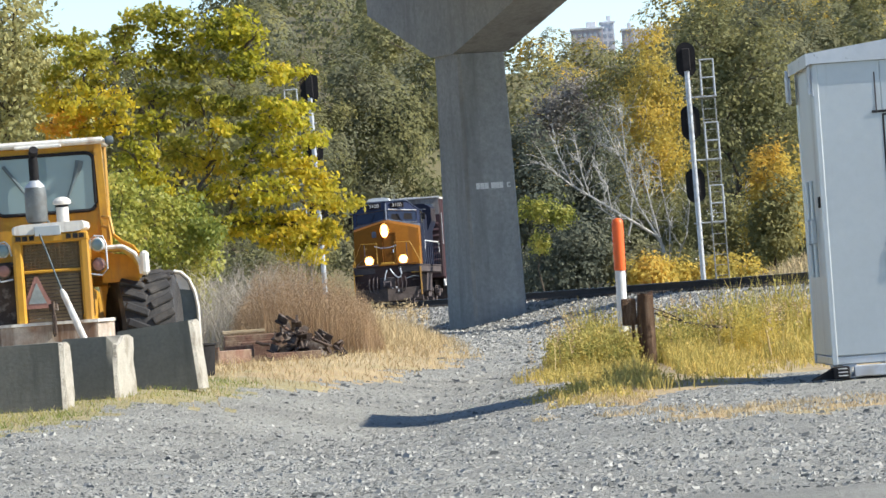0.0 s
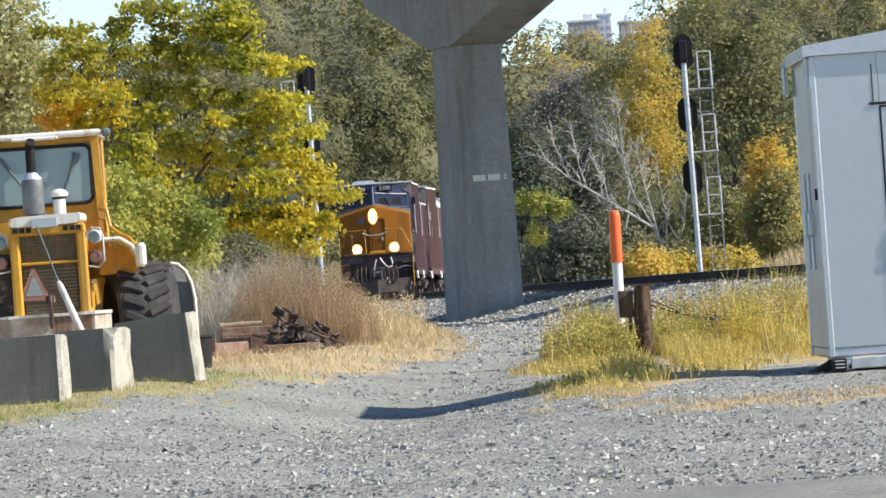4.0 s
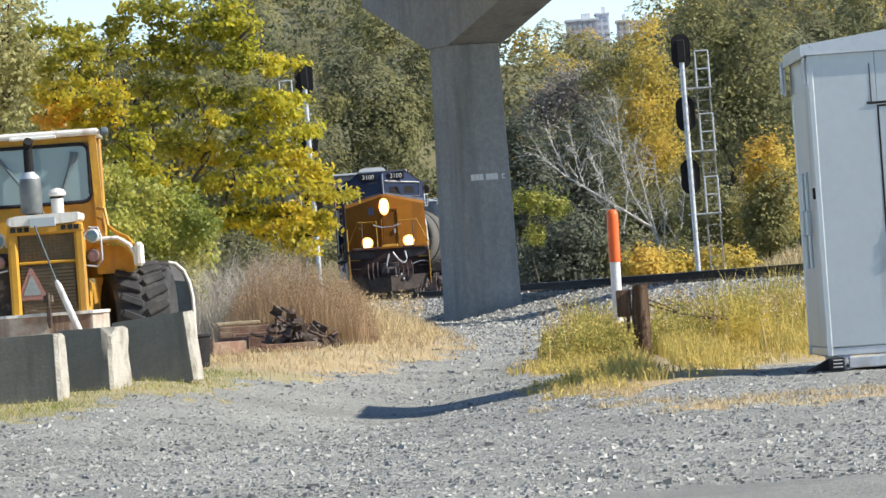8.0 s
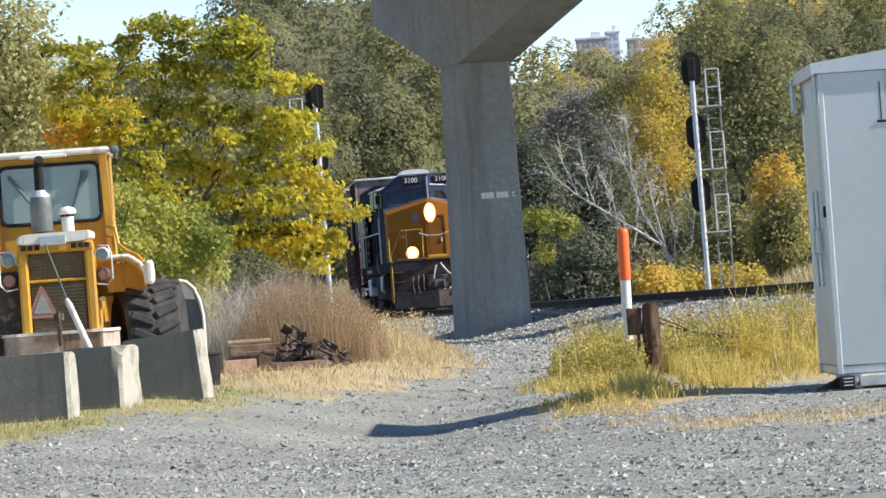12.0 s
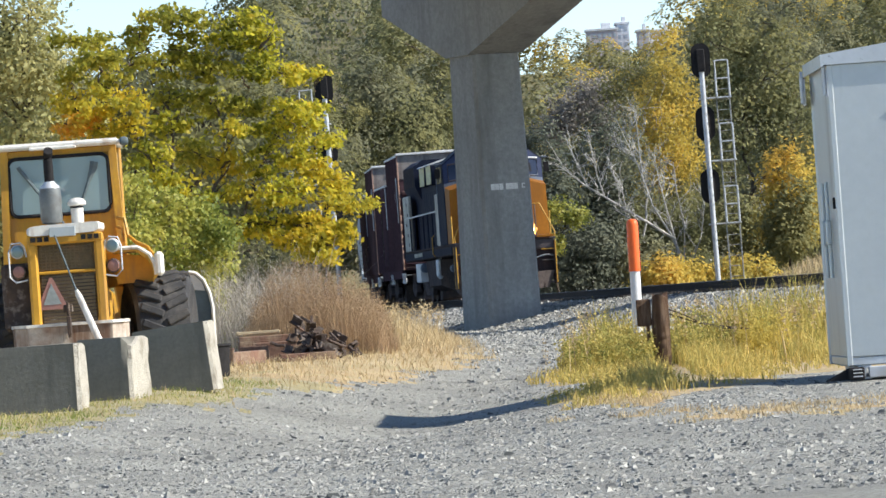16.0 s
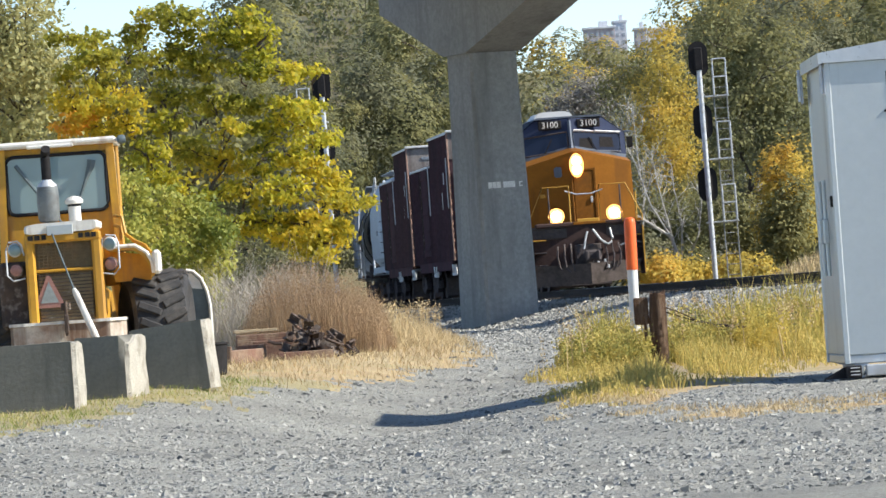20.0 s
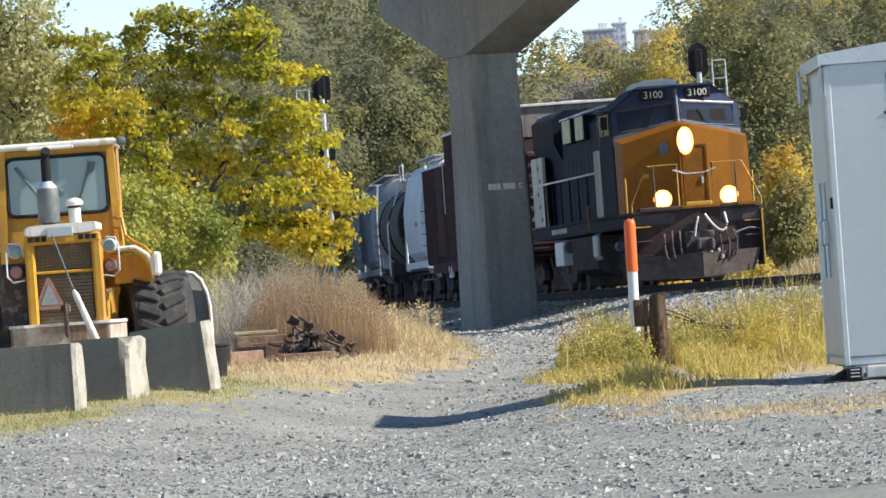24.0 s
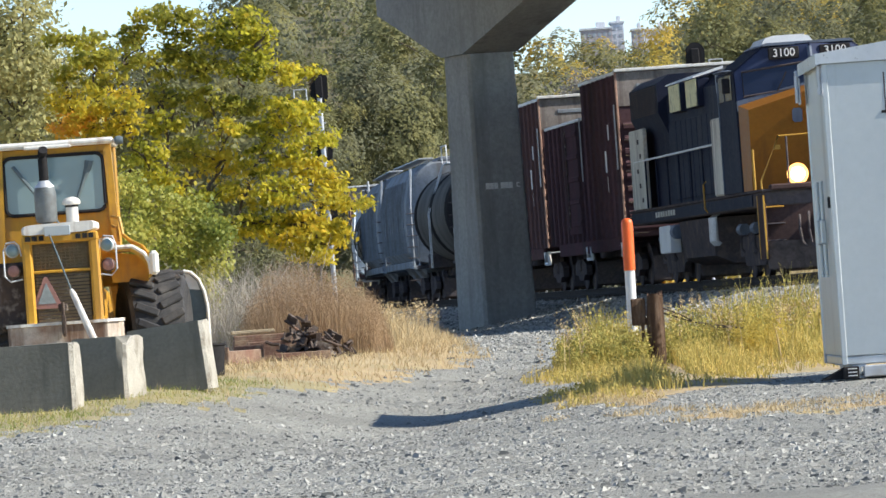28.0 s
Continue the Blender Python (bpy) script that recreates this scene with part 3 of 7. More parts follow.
def make_bridge():
    bridge = thing("overpass", "grey concrete highway overpass on hammerhead piers", "bridge", kind="structure")
    m0 = pose(PIER.x, PIER.y, 0.1, 0, 0, CAP_TURN)
    make_pier(bridge, m0)
    for k in (-27.0, 27.0):
        make_pier(bridge, m0 @ pose(0, k, 0))
    for i in range(5):
        g = Shape().prism([(-0.3, 8.78), (0.3, 8.78), (0.3, 8.9), (0.06, 9.0), (0.06, 10.0), (0.3, 10.1), (0.3, 10.18), (-0.3, 10.18), (-0.3, 10.1), (-0.06, 10.0), (-0.06, 9.0), (-0.3, 8.9)], "y", -30, 30)
        part("girder", g, CONCRETE, bridge, m=m0 @ pose(-0.3 + 2.0 * i, 0, 0.2))
    part("deck", Shape().box((3.7, 0, 10.51), (10.2, 60, 0.24), 0.03), CONCRETE, bridge, m=m0)
    for sx in (-1.2, 8.6):
        part("parapet", Shape().prism([(-0.15, 10.43), (0.15, 10.43), (0.08, 10.8), (0.08, 11.3), (-0.08, 11.3), (-0.08, 10.8)], "y", -30, 30), CONCRETE, bridge, m=m0 @ pose(sx, 0, 0.2))
    # stencilled marks on the column, too small to read
    place = m0 @ pose(0.765, 0.02, 3.41, 0, 0, 90) @ pose(0, 0, 0, 1.2, 0, 0)
    for x0, w, chars in ((-0.27, 0.34, (-0.11, 0, 0.11)), (0.115, 0.33, (-0.105, 0, 0.105)), (0.42, 0.14, ())):
        plate = part("mark_plate", Shape().box((0, 0.001, 0), (w, 0.004, 0.15), 0), CONCRETE, bridge, "patch of grey ground under the small marks", place @ pose(x0, 0, 0))
        for k in chars:
            part("stencil_mark", Shape().box((k, -0.004, 0), (0.1, 0.004, 0.145), 0), LETTER, plate, "small white stencilled character")
        if not chars:
            hook = [(0.045, 0.057), (-0.045, 0.057), (-0.045, -0.057), (0.045, -0.057), (0.045, -0.03), (-0.018, -0.03), (-0.018, 0.03), (0.045, 0.03)]
            part("stencil_mark", Shape().prism(hook, "y", -0.006, -0.002), LETTER, plate, "small white stencilled letter C")
    # unseen narrow second span, added so that its shadow crosses the line further on
    ramp = thing("shade_span", "unseen concrete span added to shade the line", "bridge", kind="structure")
    m1 = pose(6.7, 133.75, 0.6, 0, 0, -SUN_AZ)
    part("shade_deck", Shape().prism([(-2.2, 10.1), (-1.2, 9.2), (1.2, 9.2), (2.2, 10.1), (2.2, 10.9), (2.0, 10.9), (2.0, 10.35), (-2.0, 10.35), (-2.0, 10.9), (-2.2, 10.9)], "x", -34, 34), CONCRETE, ramp, m=m1)
    for k in (-29, 29):
        part("shade_column", Shape().prism([(-0.6, -0.6), (0.6, -0.6), (0.6, 0.6), (-0.6, 0.6)], "z", -1.2, 9.18), CONCRETE, ramp, m=m1 @ pose(k, 0, 0))


make_bridge()


# ---- equipment shelter ----
def make_shelter():
    """Aluminium signal equipment shelter; local x along its front, y inwards, origin at the front corner."""
    b = thing("equipment_shelter", "grey aluminium railway equipment shelter on steel skids", "shelter", pose(3.43, 54, -0.075, 0, 0, 0.3))
    W, D, H0, H1 = 2.44, 2.35, 0.12, 2.755
    t = 0.05
    part("floor_frame", Shape().box((W / 2, D / 2, H0 + 0.04), (W - 0.02, D - 0.02, 0.08), 0.01), ALU_TRIM, b)
    part("front_wall", Shape().box((0.29, t / 2, (H0 + 0.08 + H1) / 2), (0.58, t, H1 - H0 - 0.08), 0.006)
         .box((1.97, t / 2, (H0 + 0.08 + H1) / 2), (0.94, t, H1 - H0 - 0.08), 0.006).box((1.04, t / 2, 2.5175), (0.92, t, 0.475), 0.006), ALU, b)
    part("side_wall", Shape().box((t / 2 + 0.003, D / 2, (H0 + 0.08 + H1) / 2), (t, D - 2 * t, H1 - H0 - 0.08), 0.006), ALU, b)
    part("side_wall", Shape().box((W - t / 2 - 0.003, D / 2, (H0 + 0.08 + H1) / 2), (t, D - 2 * t, H1 - H0 - 0.08), 0.006), ALU, b)
    part("back_wall", Shape().box((W / 2, D - t / 2, (H0 + 0.08 + H1) / 2), (W, t, H1 - H0 - 0.08), 0.006), ALU, b)
    for cx, cy in ((0, 0), (W, 0), (0, D), (W, D)):
        part("corner_post", Shape().box((cx + (0.016 if cx == 0 else -0.016), cy + (0.016 if cy == 0 else -0.016), (H0 + H1) / 2), (0.05, 0.05, H1 - H0), 0.008), ALU, b)
    door = part("door", Shape().box((1.04, 0.027, 1.24), (0.90, 0.05, 2.06), 0.004), ALU, b)
    part("door_gasket", Shape().box((0.583, 0.022, 1.24), (0.014, 0.05, 2.08), 0).box((1.04, 0.022, 2.278), (0.90, 0.05, 0.014), 0), BLACK, door, "dark rubber door seal")
    part("drip_edge", Shape().box((1.02, -0.006, 2.305), (1.06, 0.016, 0.022), 0.003), BLACK, door)
    part("panel_seam", Shape().box((0.53, -0.001, 2.47), (0.012, 0.006, 0.36), 0), GRIME, b)
    for z in (0.5, 1.25, 2.0):
        part("hinge", Shape().tube([(1.5, -0.035, z - 0.06), (1.5, -0.035, z + 0.06)], 0.014), GALV, door)
    part("door_handle", Shape().box((0.66, -0.008, 1.16), (0.05, 0.03, 0.2), 0.008).box((0.68, -0.03, 1.14), (0.03, 0.02, 0.14), 0.008).box((0.66, -0.018, 0.98), (0.06, 0.04, 0.09), 0.01), BLACK, door, "black lever handle and padlock")
    roof = Shape().prism([(-0.06, H1 - 0.02), (-0.06, H1 + 0.09), (W / 2, H1 + 0.24), (W + 0.06, H1 + 0.09), (W + 0.06, H1 - 0.02), (W + 0.03, H1 + 0.0), (-0.03, H1 + 0.0)], "y", -0.05, D + 0.05)
    part("roof", roof, ALU_TRIM, b, "low-pitched aluminium roof")
    for x, y in ((-0.03, 0.02), (-0.09, D - 0.2)):
        lug = Shape().tube([(x, y, H1 - 0.26), (x, y, H1 - 0.02), (x, y + 0.03, H1 + 0.02), (x, y + 0.13, H1 + 0.02), (x, y + 0.16, H1 - 0.02), (x, y + 0.16, H1 - 0.26)], 0.013)
        lug.box((x + 0.02, y + 0.08, H1 - 0.16), (0.012, 0.22, 0.24), 0.004)
        part("lifting_lug", lug, GALV, b, "bent steel lifting bracket")
    # Strips added where the wall only has faint pale glints.
    for y in (0.8, 1.35):
        part("side_strip", Shape().tube([(-0.03, y, 0.9), (-0.03, y, 1.75)], 0.018).box((-0.035, y, 1.3), (0.05, 0.09, 0.22), 0.01), ALU, b)
    part("side_lock", Shape().box((-0.012, 0.12, 1.55), (0.03, 0.05, 0.1), 0.006), BLACK, b)
    for cx in (0.14, W - 0.14):
        part("skid", Shape().prism([(cx - 0.06, 0.0), (cx + 0.06, 0.0), (cx + 0.06, 0.02), (cx + 0.012, 0.02), (cx + 0.012, 0.1), (cx + 0.06, 0.1), (cx + 0.06, 0.12), (cx - 0.06, 0.12), (cx - 0.06, 0.1), (cx - 0.012, 0.1), (cx - 0.012, 0.02), (cx - 0.06, 0.02)], "y", 0.02, D - 0.02), GALV, b)
    vent = part("base_vent", Shape().box((0.06, -0.05, 0.055), (0.14, 0.1, 0.11), 0.01), BLACK, b, "black louvred base vent")
    for k in range(3):
        part("slat", Shape().box((0.07, -0.105, 0.03 + 0.03 * k), (0.08, 0.012, 0.008), 0), WHITE, vent)
    part("base_plate", Shape().box((0.42, -0.02, 0.06), (0.5, 0.05, 0.1), 0.01), GALV, b)
    part("anchor_foot", Shape().prism([(-0.2, 0.0), (0.0, 0.0), (0.0, 0.1)], "y", 0.0, 0.2), BLACK, b)
    return b


make_shelter()


# ---- concrete blocks ----
def make_block(x, y, w, d, h, turn, chip, label, tilt=0):
    rng = random.Random(int(chip * 100))
    b = thing("concrete_block", label, "concrete block", pose(x, y, level1(x, y) - 0.06 + 0.25 * w * math.sin(radians(-tilt)), 0, tilt, turn), "concrete blocks by the loader")
    body, end = Shape(), Shape()
    n = 7
    def ring(xx, inset):
        pts = []
        for k in range(n):
            pts.append((xx, inset, 0.0 + (h - inset) * k / (n - 1)))
        for k in range(3):
            pts.append((xx, d * (k + 1) / 4, h + rng.uniform(-0.012, 0.004)))
        for k in range(n):
            pts.append((xx, d - inset, (h - inset) * (n - 1 - k) / (n - 1)))
        return pts
    def worn(pts):
        """A corner broken away at the front of the sunlit end."""
        return [(p[0], p[1] + 0.035, p[2] - 0.06) if chip == 2.7 and p[2] > 0.8 * h and p[1] < 0.3 * d else p for p in pts]
    body.loft([ring(-w / 2, 0.03), ring(-w / 2 + 0.03, 0.0), ring(w / 2 - 0.09, 0.0), ring(w / 2 - 0.08, 0.0), worn(ring(w / 2 - 0.035, 0.0))])
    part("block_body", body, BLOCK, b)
    rings = []
    for k, xx in enumerate((w / 2 - 0.034, w / 2)):
        r = worn(ring(xx, 0.006 + 0.02 * k))
        rings.append([(p[0] + (rng.uniform(-0.012, 0.006) if k else 0), p[1] + (rng.uniform(0, 0.02) if p[1] < d / 2 and k else 0), p[2]) for p in r])
    end.loft(rings)
    # The end piece is paler: sunlight put into its colour.
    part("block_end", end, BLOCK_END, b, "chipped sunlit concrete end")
    return b


make_block(-3.735, 53.3, 1.05, 0.40, 0.64, -8, 1.3, "cast grey concrete barrier block with chipped edge")
make_block(-3.08, 54.7, 0.5, 0.66, 0.61, -12, 2.7, "squat grey concrete block with a broken corner")
make_block(-2.505, 56.2, 0.72, 0.32, 0.63, -11, 3.1, "dark grey concrete block tilted on the verge", -5.0)


# ---- posts by the weeds ----
def make_marker():
    z = level1(1.98, 66)
    m = thing("marker_post", "orange and white plastic utility marker post", "marker post", pose(1.98, 66, z, 0, 0.8, 0))
    top = 1.60 - z
    part("lower_tube", Shape().tube([(0, 0, -0.1), (0, 0, top - 0.56)], 0.055, 16), WHITE, m, "white lower tube")
    part("upper_tube", Shape().lathe([(0.062, top - 0.56), (0.062, top - 0.06), (0.055, top - 0.025), (0.035, top - 0.006), (0.005, top)]), ORANGE, m, "orange domed sleeve")
    part("edge_strip", Shape().box((0.062, 0.02, top - 0.42), (0.012, 0.03, 0.66), 0.003), BLACK, m)
    return m


def make_wood_post():
    z = level1(2.16, 64)
    p = thing("wooden_post", "weathered dark brown split wooden post", "post", pose(2.16, 64, z))
    rng = random.Random(5)
    def ring(zz, r, cx):
        return [(cx + math.cos(a) * r * f, math.sin(a) * r * f, zz + (rng.uniform(-0.03, 0.03) if zz > 0.6 else 0)) for a, f in ((k * math.pi / 6, rng.uniform(0.86, 1.06)) for k in range(12))]
    part("post_shaft", Shape().loft([ring(-0.1, 0.098, 0.0), ring(0.2, 0.096, 0.0), ring(0.45, 0.093, 0.005), ring(0.75, 0.09, 0.01)]), POSTWOOD, p)
    part("plank", Shape().box((-0.165, 0.0, 0.57), (0.15, 0.05, 0.28), 0.012).box((-0.13, -0.012, 0.36), (0.035, 0.04, 0.2), 0.01), POSTWOOD, p, "short broken plank nailed on")
    for k in range(2):
        pts = [(0.07, 0, 0.6 - 0.05 * k), (0.25, -0.05, 0.52 - 0.04 * k), (0.42, -0.08, 0.42), (0.62, -0.1, 0.36 + 0.02 * k), (0.9, -0.1, 0.33)]
        part("wire", Shape().tube(pts, 0.008, 6), SCRAP, p, "rusty slack wire")
    return p


make_marker()
make_wood_post()


# ---- signals ----
def make_signal(name, x, y, top, label, side):
    """Three black heads on a white mast with a caged ladder; side: on which side of the mast the ladder stands."""
    z0 = level1(x, y)
    s = thing(name, label, "railway signal", pose(x, y, z0, 0, -0.5, 0), "block signals")
    h = top - z0
    part("mast", Shape().tube([(0, 0, 0), (0, 0, h - 0.9)], 0.08, 12), GALV, s, "pale grey tubular mast")
    part("base", Shape().box((0, 0, 0.12), (0.6, 0.6, 0.3), 0.03), CONCRETE, s)
    for k in range(3):
        zc = h - 0.55 - 1.93 * k
        yy = 0.0 if k == 0 else 0.16
        prof = [(math.cos(a) * 0.30, math.sin(a) * 0.30 + (0.24 if math.sin(a) >= 0 else -0.24)) for a in (math.pi * 2 * j / 20 + 0.001 for j in range(20))]
        head = part("signal_head", Shape().prism(prof, "y", yy, yy + 0.03, pose(0, 0, zc)), BLACK, s, "black oval backplate")
        part("lamp_case", Shape().box((0, yy + 0.12, zc), (0.3, 0.18, 0.8), 0.04).box((0, yy - 0.06, zc), (0.26, 0.12, 0.7), 0.03), BLACK, head)
        for j in (-1, 0, 1):
            part("visor", Shape().lathe([(0.11, 0), (0.11, 0.22), (0.1, 0.22), (0.1, 0)], (0, yy + 0.2, zc + 0.27 * j), "y", 12), BLACK, head)
        part("bracket", Shape().box((0, yy * 0.5, zc), (0.16, 0.12 + yy, 0.1), 0.01), GALV, s)
    lx = 0.6 * side
    for dx in (-0.2, 0.2):
        part("ladder_rail", Shape().box((lx + dx, 0.15, h / 2 - 0.2), (0.04, 0.05, h - 1.3), 0.006), LADDER, s)
    for k in range(int((h - 1.4) / 0.32)):
        part("rung", Shape().tube([(lx - 0.2, 0.15, 0.5 + 0.32 * k), (lx + 0.2, 0.15, 0.5 + 0.32 * k)], 0.012, 6), LADDER, s)
    for k in range(3):
        zc = h - 1.1 - 1.93 * k
        pl = part("platform", Shape().box((lx * 0.6, 0.2, zc - 0.62), (1.0, 0.5, 0.045), 0.01), GALV, s)
        part("cage", Shape().tube([(lx - 0.2, 0.1, zc - 0.6), (lx - 0.2, -0.4, zc - 0.6), (lx - 0.2, -0.4, zc + 0.5), (lx - 0.2, 0.1, zc + 0.5)], 0.024, 6)
             .tube([(lx + 0.2, 0.1, zc - 0.6), (lx + 0.2, -0.4, zc - 0.6), (lx + 0.2, -0.4, zc + 0.5), (lx + 0.2, 0.1, zc + 0.5)], 0.024, 6)
             .tube([(lx - 0.2, -0.4, zc - 0.05), (lx + 0.2, -0.4, zc - 0.05)], 0.024, 6).tube([(lx - 0.2, -0.4, zc + 0.5), (lx + 0.2, -0.4, zc + 0.5)], 0.024, 6), GALV, pl)
    return s


make_signal("signal", 8.28, 190, 8.25, "tall white railway signal mast with three black oval heads", 1)
make_signal("signal", -3.48, 200, 8.6, "white railway signal mast half hidden by a yellowing tree", -1)


# ---- wheel loader ----
def make_loader():
    """Old wheel loader seen from behind; local x to its side, y ahead, origin on the ground under its tail."""
    L = thing("wheel_loader", "old yellow wheel loader with a white hood cap, parked", "wheel loader", pose(-3.92, 64, 0.27, 0, 0, 1))
    # engine hood with grille
    part("hood", Shape().box((0.01, 0.78, 1.1), (0.72, 1.4, 0.9), 0.05), YELLOW, L)
    for sx in (-0.335, 0.355):
        part("grille_post", Shape().box((sx, 0.0, 1.08), (0.105, 0.16, 0.92), 0.025), YELLOW, L)
    grille = part("grille", Shape().box((0.01, 0.03, 1.13), (0.62, 0.05, 0.84), 0.01), GRILLE, L, "dirty brown radiator grille")
    for k in range(9):
        part("grille_bar", Shape().box((0.01, -0.005, 1.215 + 0.032 * k), (0.56, 0.02, 0.012), 0.003), GRILLE, grille)
    for k in range(13):
        part("grille_bar", Shape().box((-0.25 + 0.043 * k, -0.002, 1.345), (0.012, 0.02, 0.28), 0.003), GRILLE, grille)
    part("cross_bar", Shape().box((0.01, -0.03, 1.18), (0.6, 0.05, 0.03), 0.008), YELLOW, grille)
    part("lower_screen", Shape().box((0.01, -0.01, 0.89), (0.56, 0.03, 0.52), 0.01), GRILLE, grille)
    for k in range(14):
        part("grille_bar", Shape().box((0.01, -0.03, 0.66 + 0.036 * k), (0.56, 0.014, 0.01), 0.002), SCRAP, grille)
    tri = part("warning_triangle", Shape().prism([(-0.33, 0.8), (0.0, 0.8), (-0.15, 1.13), (-0.18, 1.13)], "y", -0.045, -0.035), REDPAINT, L, "faded red slow-vehicle triangle")
    part("triangle_centre", Shape().prism([(-0.26, 0.85), (-0.07, 0.85), (-0.165, 1.07)], "y", -0.05, -0.046), PALEBLUE, tri)
    def ring(y, k):
        pts = []
        for j in range(24):
            t = 2 * math.pi * j / 24
            pts.append((0.005 + 0.385 * k * math.copysign(abs(math.cos(t)) ** 0.28, math.cos(t)), y, 1.622 + 0.054 * math.copysign(abs(math.sin(t)) ** 0.45, math.sin(t)) + 0.012 * math.cos(t)))
        return pts
    part("hood_cap", Shape().loft([ring(-0.1, 0.94), ring(-0.07, 1.0), ring(0.9, 1.0)]), LOADER_WHITE, L, "rounded chalky white hood cap")
    part("name_badge", Shape().box((-0.01, -0.112, 1.595), (0.27, 0.016, 0.1), 0.006), ALU, L, "pale rectangular plate")
    part("hood_header", Shape().box((0.01, -0.04, 1.52), (0.79, 0.1, 0.1), 0.02), YELLOW, L)
    for x0, w in ((-0.32, 0.055), (-0.25, 0.055), (-0.18, 0.05), (0.2, 0.05), (0.27, 0.05), (0.335, 0.05)):
        part("badge_stroke", Shape().box((x0, -0.093, 1.528), (w, 0.012, 0.05), 0), BLACK, L)
    # tail weight
    prof = [(-0.6, 0.12), (-0.56, -0.04), (-0.44, -0.14), (0.44, -0.14), (0.56, -0.04), (0.6, 0.12), (0.6, 0.5), (-0.6, 0.5)]
    part("tail_weight", Shape().prism(prof, "z", 0.38, 0.62), TAIL, L, "rust-stained white counterweight")
    part("weight_lip", Shape().prism([(x * 1.02, y - 0.02) for x, y in prof], "z", 0.623, 0.655), LOADER_WHITE, L)
    part("tow_hitch", Shape().box((0.0, -0.2, 0.62), (0.045, 0.1, 0.2), 0.01).tube([(0.0, -0.22, 0.5), (0.0, -0.22, 0.86)], 0.018).box((0.0, -0.18, 0.8), (0.1, 0.06, 0.08), 0.01), SCRAP, L)
    # stacks
    part("muffler", Shape().lathe([(0.03, 1.68), (0.1, 1.70), (0.115, 1.74), (0.115, 2.0), (0.105, 2.06), (0.06, 2.1)], (-0.13, 0.4, 0), n=20), MUFFLER, L, "grey exhaust muffler")
    # Paler cap stands for the lit upper end of the muffler.
    part("muffler_cap", Shape().lathe([(0.108, 2.03), (0.1, 2.075), (0.065, 2.11), (0.052, 2.13)], (-0.13, 0.398, 0), n=20), GALV, L, "pale muffler top, lightened for the sun on it")
    part("exhaust_pipe", Shape().tube([(-0.13, 0.4, 2.06), (-0.13, 0.4, 2.36), (-0.125, 0.38, 2.41), (-0.115, 0.33, 2.45)], 0.05, 12), BLACK, L, "black exhaust pipe")
    part("air_cleaner", Shape().lathe([(0.065, 1.68), (0.065, 1.86), (0.095, 1.87), (0.095, 1.9), (0.07, 1.93), (0.02, 1.945)], (0.135, 0.45, 0)), LOADER_WHITE, L, "white mushroom air pre-cleaner")
    part("cleaner_band", Shape().lathe([(0.068, 1.838), (0.068, 1.868), (0.05, 1.868)], (0.135, 0.45, 0)), BLACK, L)
    # cab
    cx = -0.06
    for sx in (-1, 1):
        part("cab_post", Shape().loft([[(cx + sx * 0.62 - 0.04, 1.28, 0.95), (cx + sx * 0.62 + 0.04, 1.28, 0.95), (cx + sx * 0.62 + 0.04, 1.42, 0.95), (cx + sx * 0.62 - 0.04, 1.42, 0.95)],
                                       [(cx + sx * 0.57 - 0.04, 1.28, 2.5), (cx + sx * 0.57 + 0.04, 1.28, 2.5), (cx + sx * 0.57 + 0.04, 1.42, 2.5), (cx + sx * 0.57 - 0.04, 1.42, 2.5)]]), YELLOW, L)
        part("cab_post", Shape().box((cx + sx * 0.58, 2.55, 1.75), (0.08, 0.1, 1.55), 0.02), YELLOW, L)
        part("side_window", Shape().box((cx + sx * 0.58, 1.95, 2.1), (0.02, 1.1, 0.66), 0), CABGLASS, L)
        part("cab_side", Shape().box((cx + sx * 0.59, 1.95, 1.38), (0.05, 1.2, 0.75), 0.01), YELLOW, L)
    part("cab_rear_panel", Shape().box((cx, 1.36, 1.4), (1.18, 0.08, 0.82), 0.02).box((cx, 1.36, 2.455), (1.1, 0.08, 0.1), 0.02).box((cx - 0.55, 1.36, 2.1), (0.06, 0.08, 0.66), 0.02).box((cx + 0.53, 1.36, 2.1), (0.08, 0.08, 0.66), 0.02), YELLOW, L)
    r = 0.08
    prof = []
    for qx, qz, a0 in ((0.44, 2.33, 0), (-0.45, 2.33, 90), (-0.45, 1.88, 180), (0.44, 1.88, 270)):
        prof += [(cx + qx + r * math.cos(radians(a0 + a)), qz + r * math.sin(radians(a0 + a))) for a in (0, 30, 60, 90)]
    window = part("rear_window", Shape().prism(prof, "y", 1.30, 1.325), CABGLASS, L, "dusty blue-green rear window")
    part("window_seal", Shape().tube([(p[0], 1.3, p[1]) for p in prof] + [(prof[0][0], 1.3, prof[0][1])], 0.022, 6), BLACK, window)
    part("strut", Shape().tube([(cx - 0.43, 1.285, 2.32), (cx + 0.03, 1.2, 1.68)], [0.022, 0.013], 6), STRUT, window, "dark strut at the glass")
    part("strut", Shape().tube([(cx + 0.375, 1.285, 2.33), (cx + 0.36, 1.285, 2.26), (cx + 0.3, 1.285, 2.12), (cx + 0.2, 1.285, 1.87)], [0.05, 0.045, 0.022, 0.014], 6), STRUT, window, "dark strut at the glass")
    part("cab_roof", Shape().box((cx, 1.95, 2.53), (1.3, 1.5, 0.07), 0.025), LOADER_WHITE, L, "white cab roof")
    part("roof_lip", Shape().box((cx - 0.05, 1.2, 2.5), (0.5, 0.06, 0.035), 0.01), LOADER_WHITE, L)
